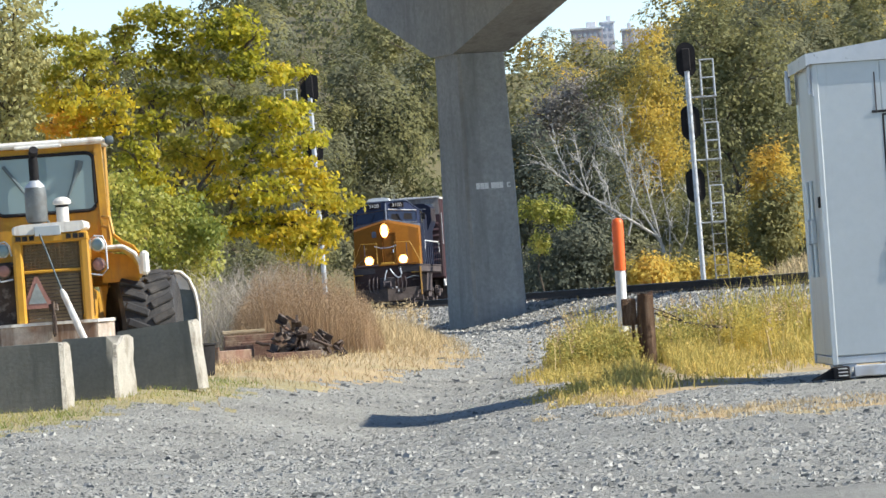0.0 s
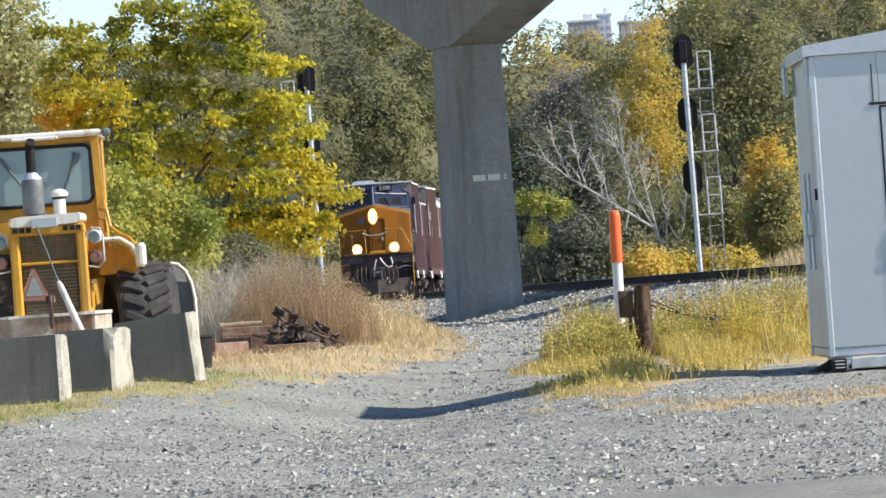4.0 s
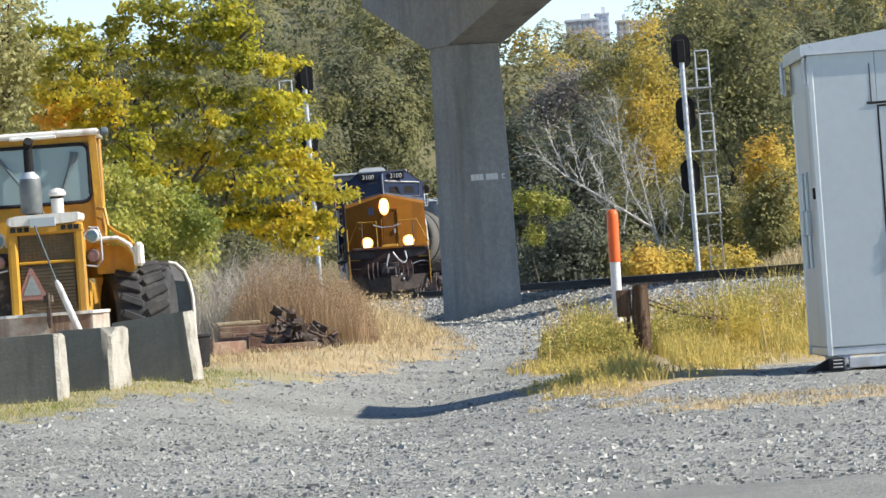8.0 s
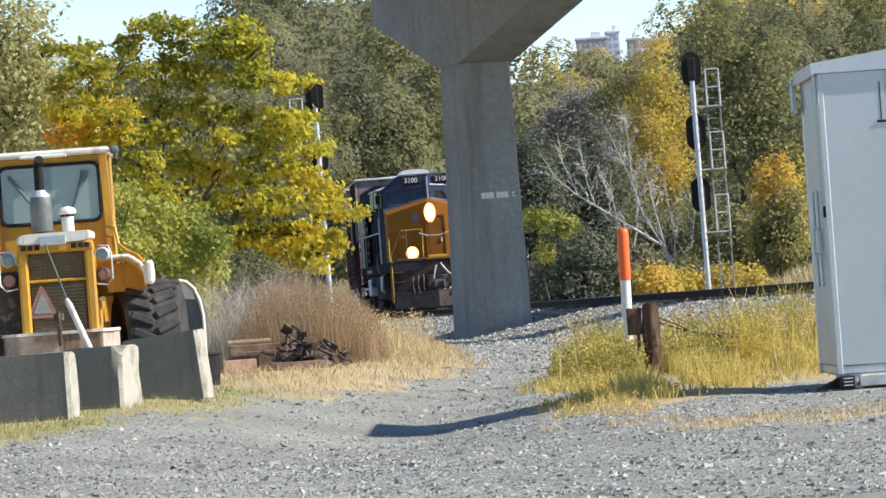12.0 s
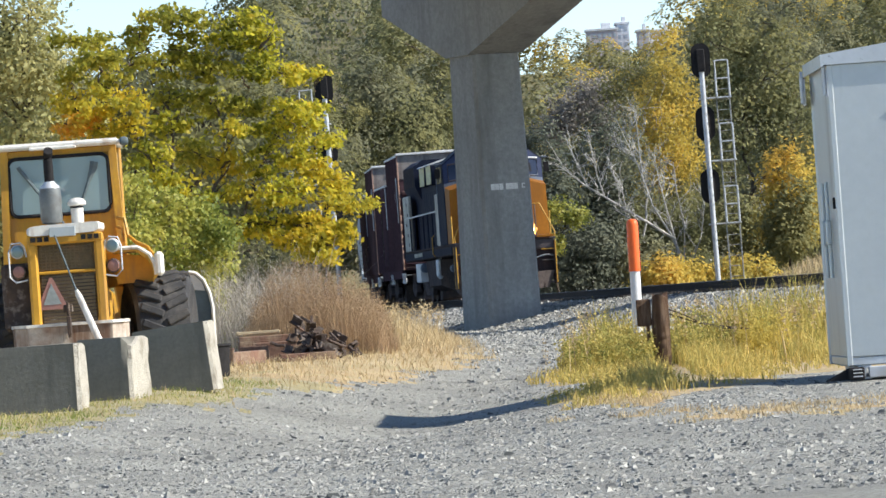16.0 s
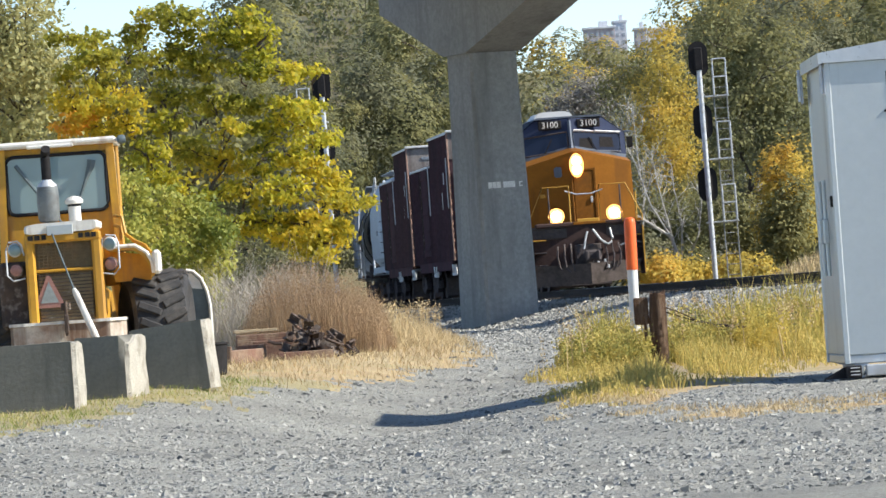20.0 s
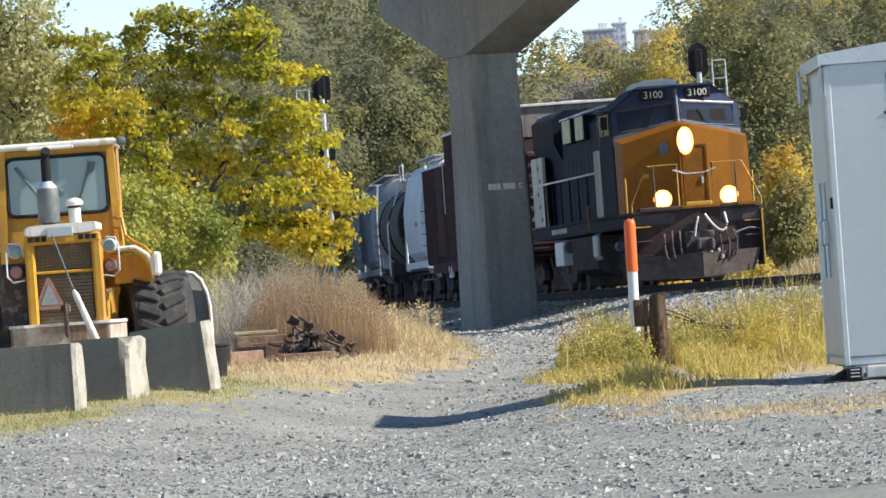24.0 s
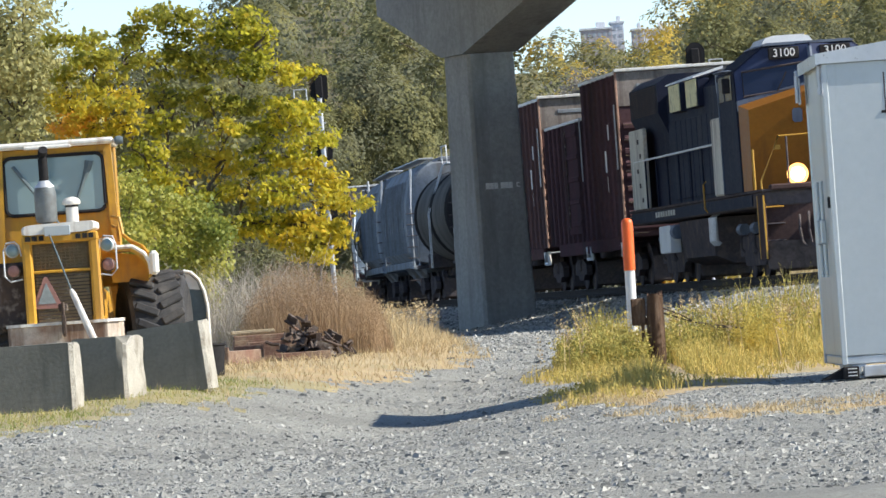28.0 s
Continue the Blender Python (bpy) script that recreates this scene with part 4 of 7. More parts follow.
    part("lamp_arm", Shape().tube([(cx + 0.55, 1.28, 2.52), (0.62, 1.22, 2.52)], 0.022, 8), LOADER_WHITE, L)
    part("work_lamp", Shape().lathe([(0.025, 0), (0.045, 0.02), (0.05, 0.06), (0.035, 0.09)], (0.6, 1.2, 2.52), "x", 12), STRUT, L, "small dusty work lamp")
    # lamps, fenders, rails
    for sx in (-1, 1):
        for zz, mat, nm in ((1.42, GALV, "headlamp"), (1.21, SCRAP, "tail_lamp")):
            lamp = part(nm, Shape().lathe([(0.02, 0.12), (0.06, 0.09), (0.075, 0.02), (0.075, 0.0), (0.06, -0.015)], (0.49 * sx, -0.02, zz), "y", 14), mat, L)
            part("lens", Shape().lathe([(0.06, -0.017), (0.04, -0.03), (0.005, -0.035)], (0.49 * sx, -0.02, zz), "y", 14), CABGLASS if nm == "headlamp" else REDPAINT, lamp)
        part("lamp_guard", Shape().tube([(0.4 * sx, -0.03, 1.36), (0.42 * sx, -0.06, 1.47), (0.46 * sx, -0.06, 1.51), (0.55 * sx, -0.06, 1.5), (0.58 * sx, -0.06, 1.42), (0.58 * sx, -0.06, 1.16), (0.52 * sx, -0.06, 1.1), (0.4 * sx, -0.04, 1.12)], 0.01, 6), GALV, L)
        if sx < 0:
            # A dark block fills the left side beside the hood.
            part("engine_side", Shape().box((-0.52, 0.7, 0.95), (0.32, 1.2, 0.7), 0.04), SCRAP, L, "dark engine side")
        if sx > 0:
            arc = [(0.5, 1.38), (0.74, 1.38), (0.86, 1.3), (0.91, 1.2), (0.92, 1.08)]
            fender = part("fender", Shape().prism([(x * sx, z) for x, z in arc] + [(x * sx - 0.03 * sx, z - 0.04) for x, z in reversed(arc)], "y", 0.2, 1.35), YELLOW, L)
            part("fender_wall", Shape().prism([(0.5 * sx, 1.02), (0.88 * sx, 1.02), (0.88 * sx, 1.2), (0.82 * sx, 1.29), (0.5 * sx, 1.34)], "y", 0.5, 0.55), YELLOW, fender)
            part("fender_edge", Shape().tube([(x * sx, 0.2, z + 0.005) for x, z in arc], 0.024, 6), LOADER_WHITE, fender)
            part("fender_end", Shape().box((0.955 * sx, 0.3, 1.2), (0.09, 0.3, 0.25), 0.03), LOADER_WHITE, L)
            part("grab_rail", Shape().tube([(0.52 * sx, 1.1, 1.72), (0.6 * sx, 1.0, 1.7), (0.63 * sx, 0.95, 1.52), (0.72 * sx, 0.8, 1.44), (0.84 * sx, 0.5, 1.38), (0.9 * sx, 0.3, 1.3)], 0.02, 6), YELLOW, L)
            part("grab_rail", Shape().tube([(0.52 * sx, 1.1, 1.62), (0.57 * sx, 1.0, 1.6), (0.58 * sx, 0.95, 1.46)], 0.018, 6), YELLOW, L)
        wheel = make_tyre()
        wheel.parent = L
        wheel.matrix_basis = pose(0.86 * sx, 0.8, 0.49, 0, 0, 12)
        wheel2 = copy_thing(wheel, pose(0.92 * sx, 3.0, 0.49, 0, 0, -4))
        wheel2.parent = L
        curve = [(1.4, 0.2), (1.4, 0.72), (1.375, 0.88), (1.32, 1.02), (1.24, 1.1), (1.16, 1.12)]
        guard = part("bucket_guard", Shape().prism([(x * sx, z) for x, z in curve] + [(1.16 * sx, 0.2)], "y", 3.9, 4.0), STRUT, L, "grey steel plate beyond the tyre")
        part("guard_edge", Shape().tube([(x * sx, 3.88, z) for x, z in curve], 0.022, 6), LOADER_WHITE, guard)
        part("guard_patch", Shape().prism([(1.2 * sx, 0.92), (1.33 * sx, 0.9), (1.3 * sx, 1.0), (1.22 * sx, 1.08), (1.16 * sx, 1.09)], "y", 3.885, 3.897), LOADER_WHITE, guard)
    part("axle", Shape().tube([(-0.8, 0.8, 0.49), (0.8, 0.8, 0.49)], 0.14), SCRAP, L)
    part("axle", Shape().tube([(-0.9, 3.0, 0.49), (0.9, 3.0, 0.49)], 0.14), SCRAP, L)
    part("chassis", Shape().box((0, 1.9, 0.75), (0.7, 2.6, 0.5), 0.05), YELLOW, L)
    part("lift_arm", Shape().tube([(-0.45, 2.9, 1.2), (-0.45, 4.4, 0.7)], 0.1), YELLOW, L)
    part("lift_arm", Shape().tube([(0.45, 2.9, 1.2), (0.45, 4.4, 0.7)], 0.1), YELLOW, L)
    part("bucket", Shape().prism([(4.3, 0.1), (5.2, 0.05), (5.2, 0.1), (4.5, 0.25), (4.4, 0.6), (4.8, 0.9), (4.75, 0.95), (4.3, 0.65)], "x", -1.2, 1.2), YELLOW, L)
    # leaning prop in front of the tail
    part("prop_rod", Shape().tube([(-0.09, -0.13, 1.56), (0.1, -0.3, 0.98)], 0.009, 8), STRUT, L)
    part("prop_cylinder", Shape().tube([(0.1, -0.3, 0.98), (0.12, -0.32, 0.93), (0.31, -0.5, 0.44)], [0.018, 0.033, 0.038], 10), LOADER_WHITE, L, "white hydraulic cylinder leaning on the tail")
    return L


def make_tyre():
    """Tyre on its rim, axle along x."""
    w = thing("wheel", "", "")
    part("tyre", Shape().lathe([(0.34, -0.25), (0.5, -0.29), (0.575, -0.26), (0.6, -0.14), (0.6, 0.14), (0.575, 0.26), (0.5, 0.29), (0.34, 0.25)], axis="x", n=28), RUBBER, w)
    for k in range(22):
        a = 360 / 22 * k
        lug = Shape().box((0.145, 0, 0.608), (0.26, 0.085, 0.05), 0.014, pose(0, 0, 0, a, 0, 0) @ pose(0, 0, 0, 0, 0, 24))
        lug.box((-0.145, 0, 0.608), (0.26, 0.085, 0.05), 0.014, pose(0, 0, 0, a + 8, 0, 0) @ pose(0, 0, 0, 0, 0, -24))
        part("lug", lug, RUBBER, w)
    part("rim", Shape().lathe([(0.02, -0.1), (0.3, -0.1), (0.34, -0.19), (0.36, -0.19), (0.36, 0.19), (0.34, 0.19), (0.3, 0.12), (0.12, 0.1), (0.1, 0.16), (0.02, 0.16)], axis="x", n=20), LOADER_WHITE, w)
    return w


make_loader()


# ---- the train ----
def make_wheelset(parent, y, r=0.46):
    for sx in (-0.75, 0.75):
        o = part("wheel", Shape().lathe([(r * 0.2, -0.07), (r * 0.85, -0.06), (r * 0.9, -0.075), (r + 0.03, -0.07), (r + 0.03, -0.045), (r, -0.04), (r, 0.07), (r * 0.88, 0.07), (r * 0.8, 0.02), (r * 0.25, 0.05)], axis="x", n=20), GRIME, parent, m=pose(sx, y, r) @ pose(0, 0, 0, 0, 0, 180 if sx > 0 else 0))
    part("axle", Shape().tube([(-0.75, y, r), (0.75, y, r)], 0.09), GRIME, parent)


def make_truck(parent, y, axles=(-0.9, 0.9), r=0.46):
    for a in axles:
        make_wheelset(parent, y + a, r)
    lo, hi = min(axles), max(axles)
    for sx in (-0.98, 0.98):
        prof = [(lo - 0.25, r - 0.1), (lo + 0.25, r - 0.1), (lo + 0.5, 0.22), (hi - 0.5, 0.22), (hi - 0.25, r - 0.1), (hi + 0.25, r - 0.1), (hi + 0.25, r + 0.14), (hi - 0.3, r + 0.3), (lo + 0.3, r + 0.3), (lo - 0.25, r + 0.14)]
        part("side_frame", Shape().prism([(y + p, q) for p, q in prof], "x", sx - 0.07, sx + 0.07), GRIME, parent)
        for a in axles:
            part("bearing_cap", Shape().lathe([(0.13, 0), (0.13, 0.1), (0.08, 0.14)], (sx, y + a, r), "x", 10), GRIME, parent)
        for k in (-0.12, 0.12):
            part("spring", Shape().lathe([(0.07, 0.24), (0.085, 0.3), (0.07, 0.36), (0.085, 0.42), (0.07, 0.48)], (sx, y + (lo + hi) / 2 + k, 0), "z", 8), GRIME, parent)
    part("bolster", Shape().box((0, y, 0.6), (2.2, 0.4, 0.3), 0.04), GRIME, parent)
    # Deep slabs fill the gap under the car, in place of its shade.
    for a in axles:
        for k in (-1, 1):
            part("brake_shade_slab", Shape().prism([(y + a + k * (r + 0.07), 0.06), (y + a + k * (r + 0.16), 0.1), (y + a + k * (r + 0.16), 0.66), (y + a + k * (r + 0.07), 0.6)], "x", -0.82, 0.82), GRIME, parent)


def make_coupler(parent, y, turn):
    c = Shape().box((0, -0.35, 0), (0.22, 0.7, 0.24), 0.03).box((0.02, -0.78, 0), (0.34, 0.26, 0.3), 0.06).box((0.16, -0.95, 0), (0.1, 0.18, 0.28), 0.04).box((-0.14, -0.9, 0), (0.1, 0.12, 0.28), 0.03)
    part("coupler", c, GRIME, parent, m=pose(0, y, 0.86, 0, 0, turn))


def make_locomotive():
    """Wide-cab road locomotive. Local -y is ahead, x across, origin on the rail under the nose."""
    T = thing("locomotive", "gold-nosed dark blue diesel locomotive with lit headlights", "locomotive")
    # frame and running gear
    part("underframe", Shape().box((0, 9.4, 1.5), (2.95, 20.6, 0.3), 0.03), GRIME, T)
    part("walkway", Shape().box((0, 9.4, 1.67), (3.02, 20.7, 0.05), 0.01), GRIME, T)
    part("sill_stripe", Shape().box((-1.49, 10.0, 1.5), (0.02, 19.0, 0.22), 0), LOCO_BLUE, T)
    part("fuel_tank", Shape().prism([(-1.3, 0.5), (-0.9, 0.32), (0.9, 0.32), (1.3, 0.5), (1.38, 1.3), (-1.38, 1.3)], "y", 7.6, 12.4), GRIME, T, "grimy black fuel tank")
    part("air_reservoir", Shape().tube([(-1.36, 12.6, 1.1), (-1.36, 14.4, 1.1)], 0.16, 12), LOCO_GREY, T)
    part("equipment_box", Shape().box((-1.4, 13.9, 0.95), (0.25, 1.7, 0.6), 0.02), WHITE, T, "pale grey equipment box")
    make_truck(T, 3.6, (-1.85, 0, 1.85), 0.53)
    make_truck(T, 15.9, (-1.85, 0, 1.85), 0.53)
    for yy in (2.7, 4.6, 15.0, 16.9):
        part("brake_cylinder", Shape().tube([(-1.12, yy - 0.25, 0.98), (-1.12, yy + 0.25, 0.98)], 0.12, 10), LOCO_GREY, T)
        part("sand_pipe", Shape().tube([(-1.1, yy + 0.4, 1.2), (-1.12, yy + 0.45, 0.6), (-0.8, yy + 0.5, 0.2)], 0.025, 6), GRIME, T)
        # Motor blocks reach low to close the shaded gap beneath.
        part("traction_motor", Shape().box((0, yy, 0.55), (1.2, 0.9, 0.94), 0.12), GRIME, T)
    for yy in (6.9,):
        part("grab_iron", Shape().tube([(-1.5, yy, 1.4), (-1.56, yy, 1.48), (-1.56, yy, 1.98), (-1.5, yy, 2.05)], 0.02, 6), LOCO_YELLOW, T, "yellow upright grab iron")
    for k in range(4):
        part("cooling_pipe", Shape().tube([(-1.36, 6.35 + 0.24 * k, 0.72), (-1.44, 6.35 + 0.24 * k, 0.8), (-1.44, 6.35 + 0.24 * k, 1.28), (-1.36, 6.35 + 0.24 * k, 1.36)], 0.045, 8), GALV, T, "pale upright cooling pipe")
    # pilot and plough
    part("pilot", Shape().loft([[(-1.47, -0.72, z), (0, -1.0, z), (1.47, -0.72, z), (1.47, -0.6, z), (0, -0.88, z), (-1.47, -0.6, z)] for z in (0.54, 1.66)]), PILOT, T, "dark rust-dusted pilot plate")
    plow = Shape().loft([[(-1.5, -0.9, 0.66), (0, -1.4, 0.66), (1.42, -0.9, 0.7), (1.42, -0.8, 0.7), (0, -1.3, 0.66), (-1.5, -0.8, 0.66)],
                         [(-1.45, -0.86, 0.12), (0, -1.36, 0.12), (1.25, -0.86, 0.2), (1.25, -0.76, 0.2), (0, -1.26, 0.12), (-1.45, -0.76, 0.12)]])
    part("snow_plough", plow, PLOUGH, T, "dark angled snow plough")
    make_coupler(T, -0.95, 0)
    make_coupler(T, 19.6, 180)
    part("drawbar_pocket", Shape().box((0, -1.0, 0.9), (0.7, 0.12, 0.55), 0.03), GRIME, T)
    for sx in (-1, 1):
        for k, pts in enumerate((((0.45, -1.0, 1.2), (0.48, -1.2, 0.8), (0.42, -1.25, 0.5), (0.3, -1.22, 0.42)), ((0.62, -1.0, 1.2), (0.66, -1.18, 0.85), (0.62, -1.2, 0.55), (0.52, -1.2, 0.45)), ((0.8, -1.0, 1.15), (0.84, -1.15, 0.9), (0.8, -1.18, 0.6), (0.72, -1.16, 0.52)))):
            part("air_hose", Shape().tube([(p[0] * sx, p[1], p[2]) for p in pts], 0.028, 6), GRIME, T, "looped air hose")
        steps = part("step_well", Shape().box((sx * 1.47, -0.55, 0.95), (0.05, 0.75, 1.3), 0.01).box((sx * 1.1, -0.92, 0.4), (0.02, 0.05, 0.4), 0), PILOT, T)
        for k in range(4):
            part("tread", Shape().box((sx * 1.28, -0.6, 0.35 + 0.33 * k), (0.4, 0.6, 0.03), 0.005), LOCO_YELLOW if k == 3 else GRIME, steps)
        for yy in (-0.95, -0.15):
            part("step_edge", Shape().box((sx * 1.49, yy, 0.95), (0.035, 0.04, 1.25), 0.005), LOCO_YELLOW, steps, "yellow step edge")
    mu = Shape().tube([(0.15, -1.05, 1.55), (0.24, -1.1, 1.4), (0.32, -1.12, 1.29), (0.43, -1.14, 1.18), (0.53, -1.14, 1.14), (0.62, -1.12, 1.2), (0.65, -1.1, 1.3), (0.6, -1.04, 1.56)], 0.03, 8)
    part("jumper_cable", Shape().tube([(0.0, -1.04, 1.5), (-0.07, -1.1, 1.3), (-0.12, -1.12, 1.05)], 0.026, 8), GALV, T, "pale hanging air hose")
    part("jumper_cable", mu, GALV, T, "pale sagging jumper cable")
    part("hose_run", Shape().tube([(0.86, -0.98, 1.08), (1.0, -0.98, 1.13), (1.16, -0.95, 1.17), (1.3, -0.92, 1.16), (1.44, -0.85, 1.13)], 0.024, 6), CAR_GREY, T)
    for x0, z0 in ((0.1, 0.95), (0.22, 0.85), (0.4, 0.9), (0.48, 0.75)):
        part("glad_hand", Shape().box((x0, -1.22, z0 - 0.2), (0.06, 0.05, 0.1), 0.015), GALV, T)
    # nose
    n = Shape()
    zs = 1.70
    front = [(-1.49, 0.36, zs), (-0.1, 0.02, zs), (0.1, 0.02, zs), (1.49, 0.36, zs), (1.46, 0.4, 3.3), (0.1, 0.06, 3.66), (-0.1, 0.06, 3.66), (-1.46, 0.4, 3.3)]
    back = [(-1.5, 1.5, zs), (-0.1, 1.5, zs), (0.1, 1.5, zs), (1.5, 1.5, zs), (1.5, 1.5, 3.42), (0.1, 1.5, 3.8), (-0.1, 1.5, 3.8), (-1.5, 1.5, 3.42)]
    n.loft([front, back], caps=False)
    n.add(front, [(0, 1, 6, 7), (1, 2, 5, 6), (2, 3, 4, 5)])
    n.add(back, [(0, 1, 6, 7), (1, 2, 5, 6), (2, 3, 4, 5)])
    part("nose", n, LOCO_GOLD, T, "broad gold-painted nose", sharp=8)
    door = part("nose_door", Shape().box((0.12, 0.0, 2.46), (0.56, 0.06, 1.36), 0.03), LOCO_DOOR, T)
    part("door_frame", Shape().box((-0.19, -0.03, 2.46), (0.05, 0.05, 1.42), 0.01).box((0.43, -0.03, 2.46), (0.05, 0.05, 1.42), 0.01).box((0.12, -0.03, 3.17), (0.66, 0.05, 0.05), 0.01), LOCO_DOOR, door)
    part("door_latch", Shape().box((0.3, -0.05, 2.35), (0.06, 0.04, 0.16), 0.01), GALV, door)
    part("nose_emblem", Shape().prism([(-0.1, -0.1), (-0.06, -0.14), (0.06, -0.14), (0.1, -0.1), (0.1, 0.1), (0.06, 0.14), (-0.06, 0.14), (-0.1, 0.1)], "y", -0.025, 0.02), LOCO_GREY, T, "small grey-blue rounded emblem plate", pose(-0.53, 0.125, 3.13, 0, 0, -13.8))
    part("nose_cleat", Shape().box((0, 0, 0), (0.14, 0.05, 0.1), 0.015), LOCO_YELLOW, T, "small yellow cleat", pose(-0.97, 0.235, 2.52, 0, 0, -13.8))
    part("anticlimber", Shape().box((0, -0.9, 1.72), (2.7, 0.24, 0.12), 0.03), PILOT, T)
    for x0, w in ((0.08, 0.86), (1.2, 0.5)):
        part("gold_edge", Shape().box((x0, -1.025, 1.735), (w, 0.02, 0.07), 0.006), LOCO_GOLD, T)
    # headlights
    h = part("headlight_case", Shape().box((-0.045, 0.0, 3.28), (0.34, 0.12, 0.56), 0.06), GRIME, T)
    rim = [(0.19 * math.cos(t), 0.32 * math.sin(t)) for t in (2 * math.pi * k / 24 for k in range(24))]
    # Added glow ring: the halo of the lamp made as a shape.
    part("reflector", Shape().prism([(-0.045 + x, 3.28 + z) for x, z in rim], "y", -0.085, -0.062), LAMP_HALO, h, "glowing amber ring standing for lamp glare")
    for dz in (-0.115, 0.115):
        part("lens", Shape().lathe([(0.13, -0.07), (0.115, -0.1), (0.06, -0.115), (0.005, -0.12)], (-0.045, 0.0, 3.28 + dz), "y", 16), LAMP, h, "glaring warm headlight lens")
    for sx in (-0.77, 0.77):
        d = part("ditch_light", Shape().lathe([(0.08, 0.16), (0.17, 0.12), (0.18, 0.0)], (sx, -0.9, 1.95), "y", 16).box((sx, -0.85, 1.79), (0.14, 0.12, 0.12), 0.02), GRIME, T)
        part("reflector", Shape().lathe([(0.15, 0.0), (0.215, -0.008), (0.13, -0.012)], (sx, -0.9, 1.95), "y", 20), LAMP_HALO, d, "glowing amber ring standing for lamp glare")
        part("lens", Shape().lathe([(0.15, 0.0), (0.13, -0.025), (0.07, -0.04), (0.005, -0.045)], (sx, -0.9, 1.95), "y", 16), LAMP, d, "glaring warm ditch light lens")
    # front rails
    for sx in (-1, 1):
        part("front_rail", Shape().tube([(sx * 1.5, -0.9, 1.7), (sx * 1.5, -0.9, 1.86), (sx * 1.1, -0.9, 2.72), (sx * 0.4, -0.9, 2.73), (sx * 0.4, -0.9, 1.74)], 0.021, 6), LOCO_YELLOW, T, "yellow front handrail")
        part("rail_post", Shape().tube([(sx * 0.95, -0.9, 1.7), (sx * 0.95, -0.9, 2.7)], 0.022, 6), GRIME, T)
        part("side_rail_post", Shape().tube([(sx * 1.48, 0.1, 1.7), (sx * 1.48, 0.1, 2.5)], 0.025, 6), LOCO_YELLOW, T)
    part("front_chain", Shape().tube([(-0.5, -0.9, 2.6), (-0.2, -0.9, 2.5), (0.2, -0.9, 2.5), (0.5, -0.9, 2.6)], 0.02, 6), GALV, T)
    part("drop_step", Shape().box((0.05, -1.0, 1.8), (0.6, 0.05, 0.1), 0.02), LOCO_YELLOW, T)
    # cab
    def face(x, z, out=0.0):
        return (x, 1.14 + abs(x) * 0.27 + max(0, z - 3.3) * 0.22 - out, z)
    ring = [(-1.52, zs), (0, zs), (1.52, zs), (1.52, 4.12), (0.92, 4.58), (0, 4.6), (-0.92, 4.58), (-1.52, 4.12)]
    cab = Shape().loft([[face(x, z) for x, z in ring], [(x, 4.2, z) for x, z in ring]], caps=False)
    cab.add([face(x, z) for x, z in ring] + [(x, 4.2, z) for x, z in ring], [(0, 1, 5, 6, 7), (1, 2, 3, 4, 5), (8, 9, 10, 11, 12, 13, 14, 15)])
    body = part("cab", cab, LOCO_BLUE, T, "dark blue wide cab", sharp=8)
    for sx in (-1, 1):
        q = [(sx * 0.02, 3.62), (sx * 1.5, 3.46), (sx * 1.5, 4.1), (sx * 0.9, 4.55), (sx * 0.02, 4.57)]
        # Face plates carry the light on the cab front in their paler blue.
        part("cab_face", Shape().loft([[face(x, z, 0.012) for x, z in q], [face(x, z, -0.01) for x, z in q]]), CAB_FACE, body, "cab face round the windscreen, its blue paled for light")
    for sx in (-1, 1):
        q = [(sx * 0.01, 3.62), (sx * 1.5, 3.32), (sx * 1.5, 3.52), (sx * 0.01, 3.84)]
        part("cab_brow", Shape().loft([[face(x, z, 0.05) for x, z in q], [face(x, z, -0.1) for x, z in q]]), LOCO_GREY, body, "grey-blue band under the windscreens")
    for sx, a in ((-1, 0), (1, 0)):
        wq = [(sx * 0.08, 3.72), (sx * 1.36, 3.60), (sx * 1.36, 4.10), (sx * 0.08, 4.22)]
        # Right pane and frame take paler colours for the light on that side.
        win = part("windscreen", Shape().loft([[face(x, z, 0.03) for x, z in wq], [face(x, z, -0.02) for x, z in wq]]), PANE if sx < 0 else PANE_LIGHT, body, "dark tinted windscreen")
        fr = Shape().tube([face(x, z, 0.035) for x, z in wq + wq[:1]], 0.026, 6)
        part("window_frame", fr, GRIME if sx < 0 else LOCO_GREY, win)
        part("wiper", Shape().tube([face(sx * 0.7, 3.68, 0.06), face(sx * 0.5, 4.05, 0.06)], 0.012, 5), BLACK, win)
    for x0 in (0.42, 0.98):
        q = [(x0 - 0.2, 3.76), (x0 + 0.2, 3.73), (x0 + 0.17, 4.0), (x0 - 0.17, 4.03)]
        part("seat_shape", Shape().loft([[face(x, z, 0.034) for x, z in q], [face(x, z, 0.03) for x, z in q]]), BLACK, body, "dark seat back behind the glass")
    # Pale bar stands for a white glint along the right visor.
    part("visor_glint", Shape().tube([face(0.1, 4.25, 0.05), face(1.38, 4.13, 0.05)], 0.03, 6), GALV, body, "bright strip for the visor's glint over the windscreen")
    part("centre_pillar", Shape().tube([face(0, 3.7, 0.03), face(0, 4.52, 0.03)], 0.05, 6), LOCO_GREY, body)
    for sx in (-1, 1):
        nb = part("number_board", Shape().box((sx * 0.52, 1.44, 4.42), (0.62, 0.1, 0.24), 0.02), BLACK, body, "black number board with cream figures")
        cu = bpy.data.curves.new("numerals", "FONT")
        cu.body, cu.size, cu.extrude, cu.align_x, cu.align_y = "3100", 0.23, 0.004, "CENTER", "CENTER"
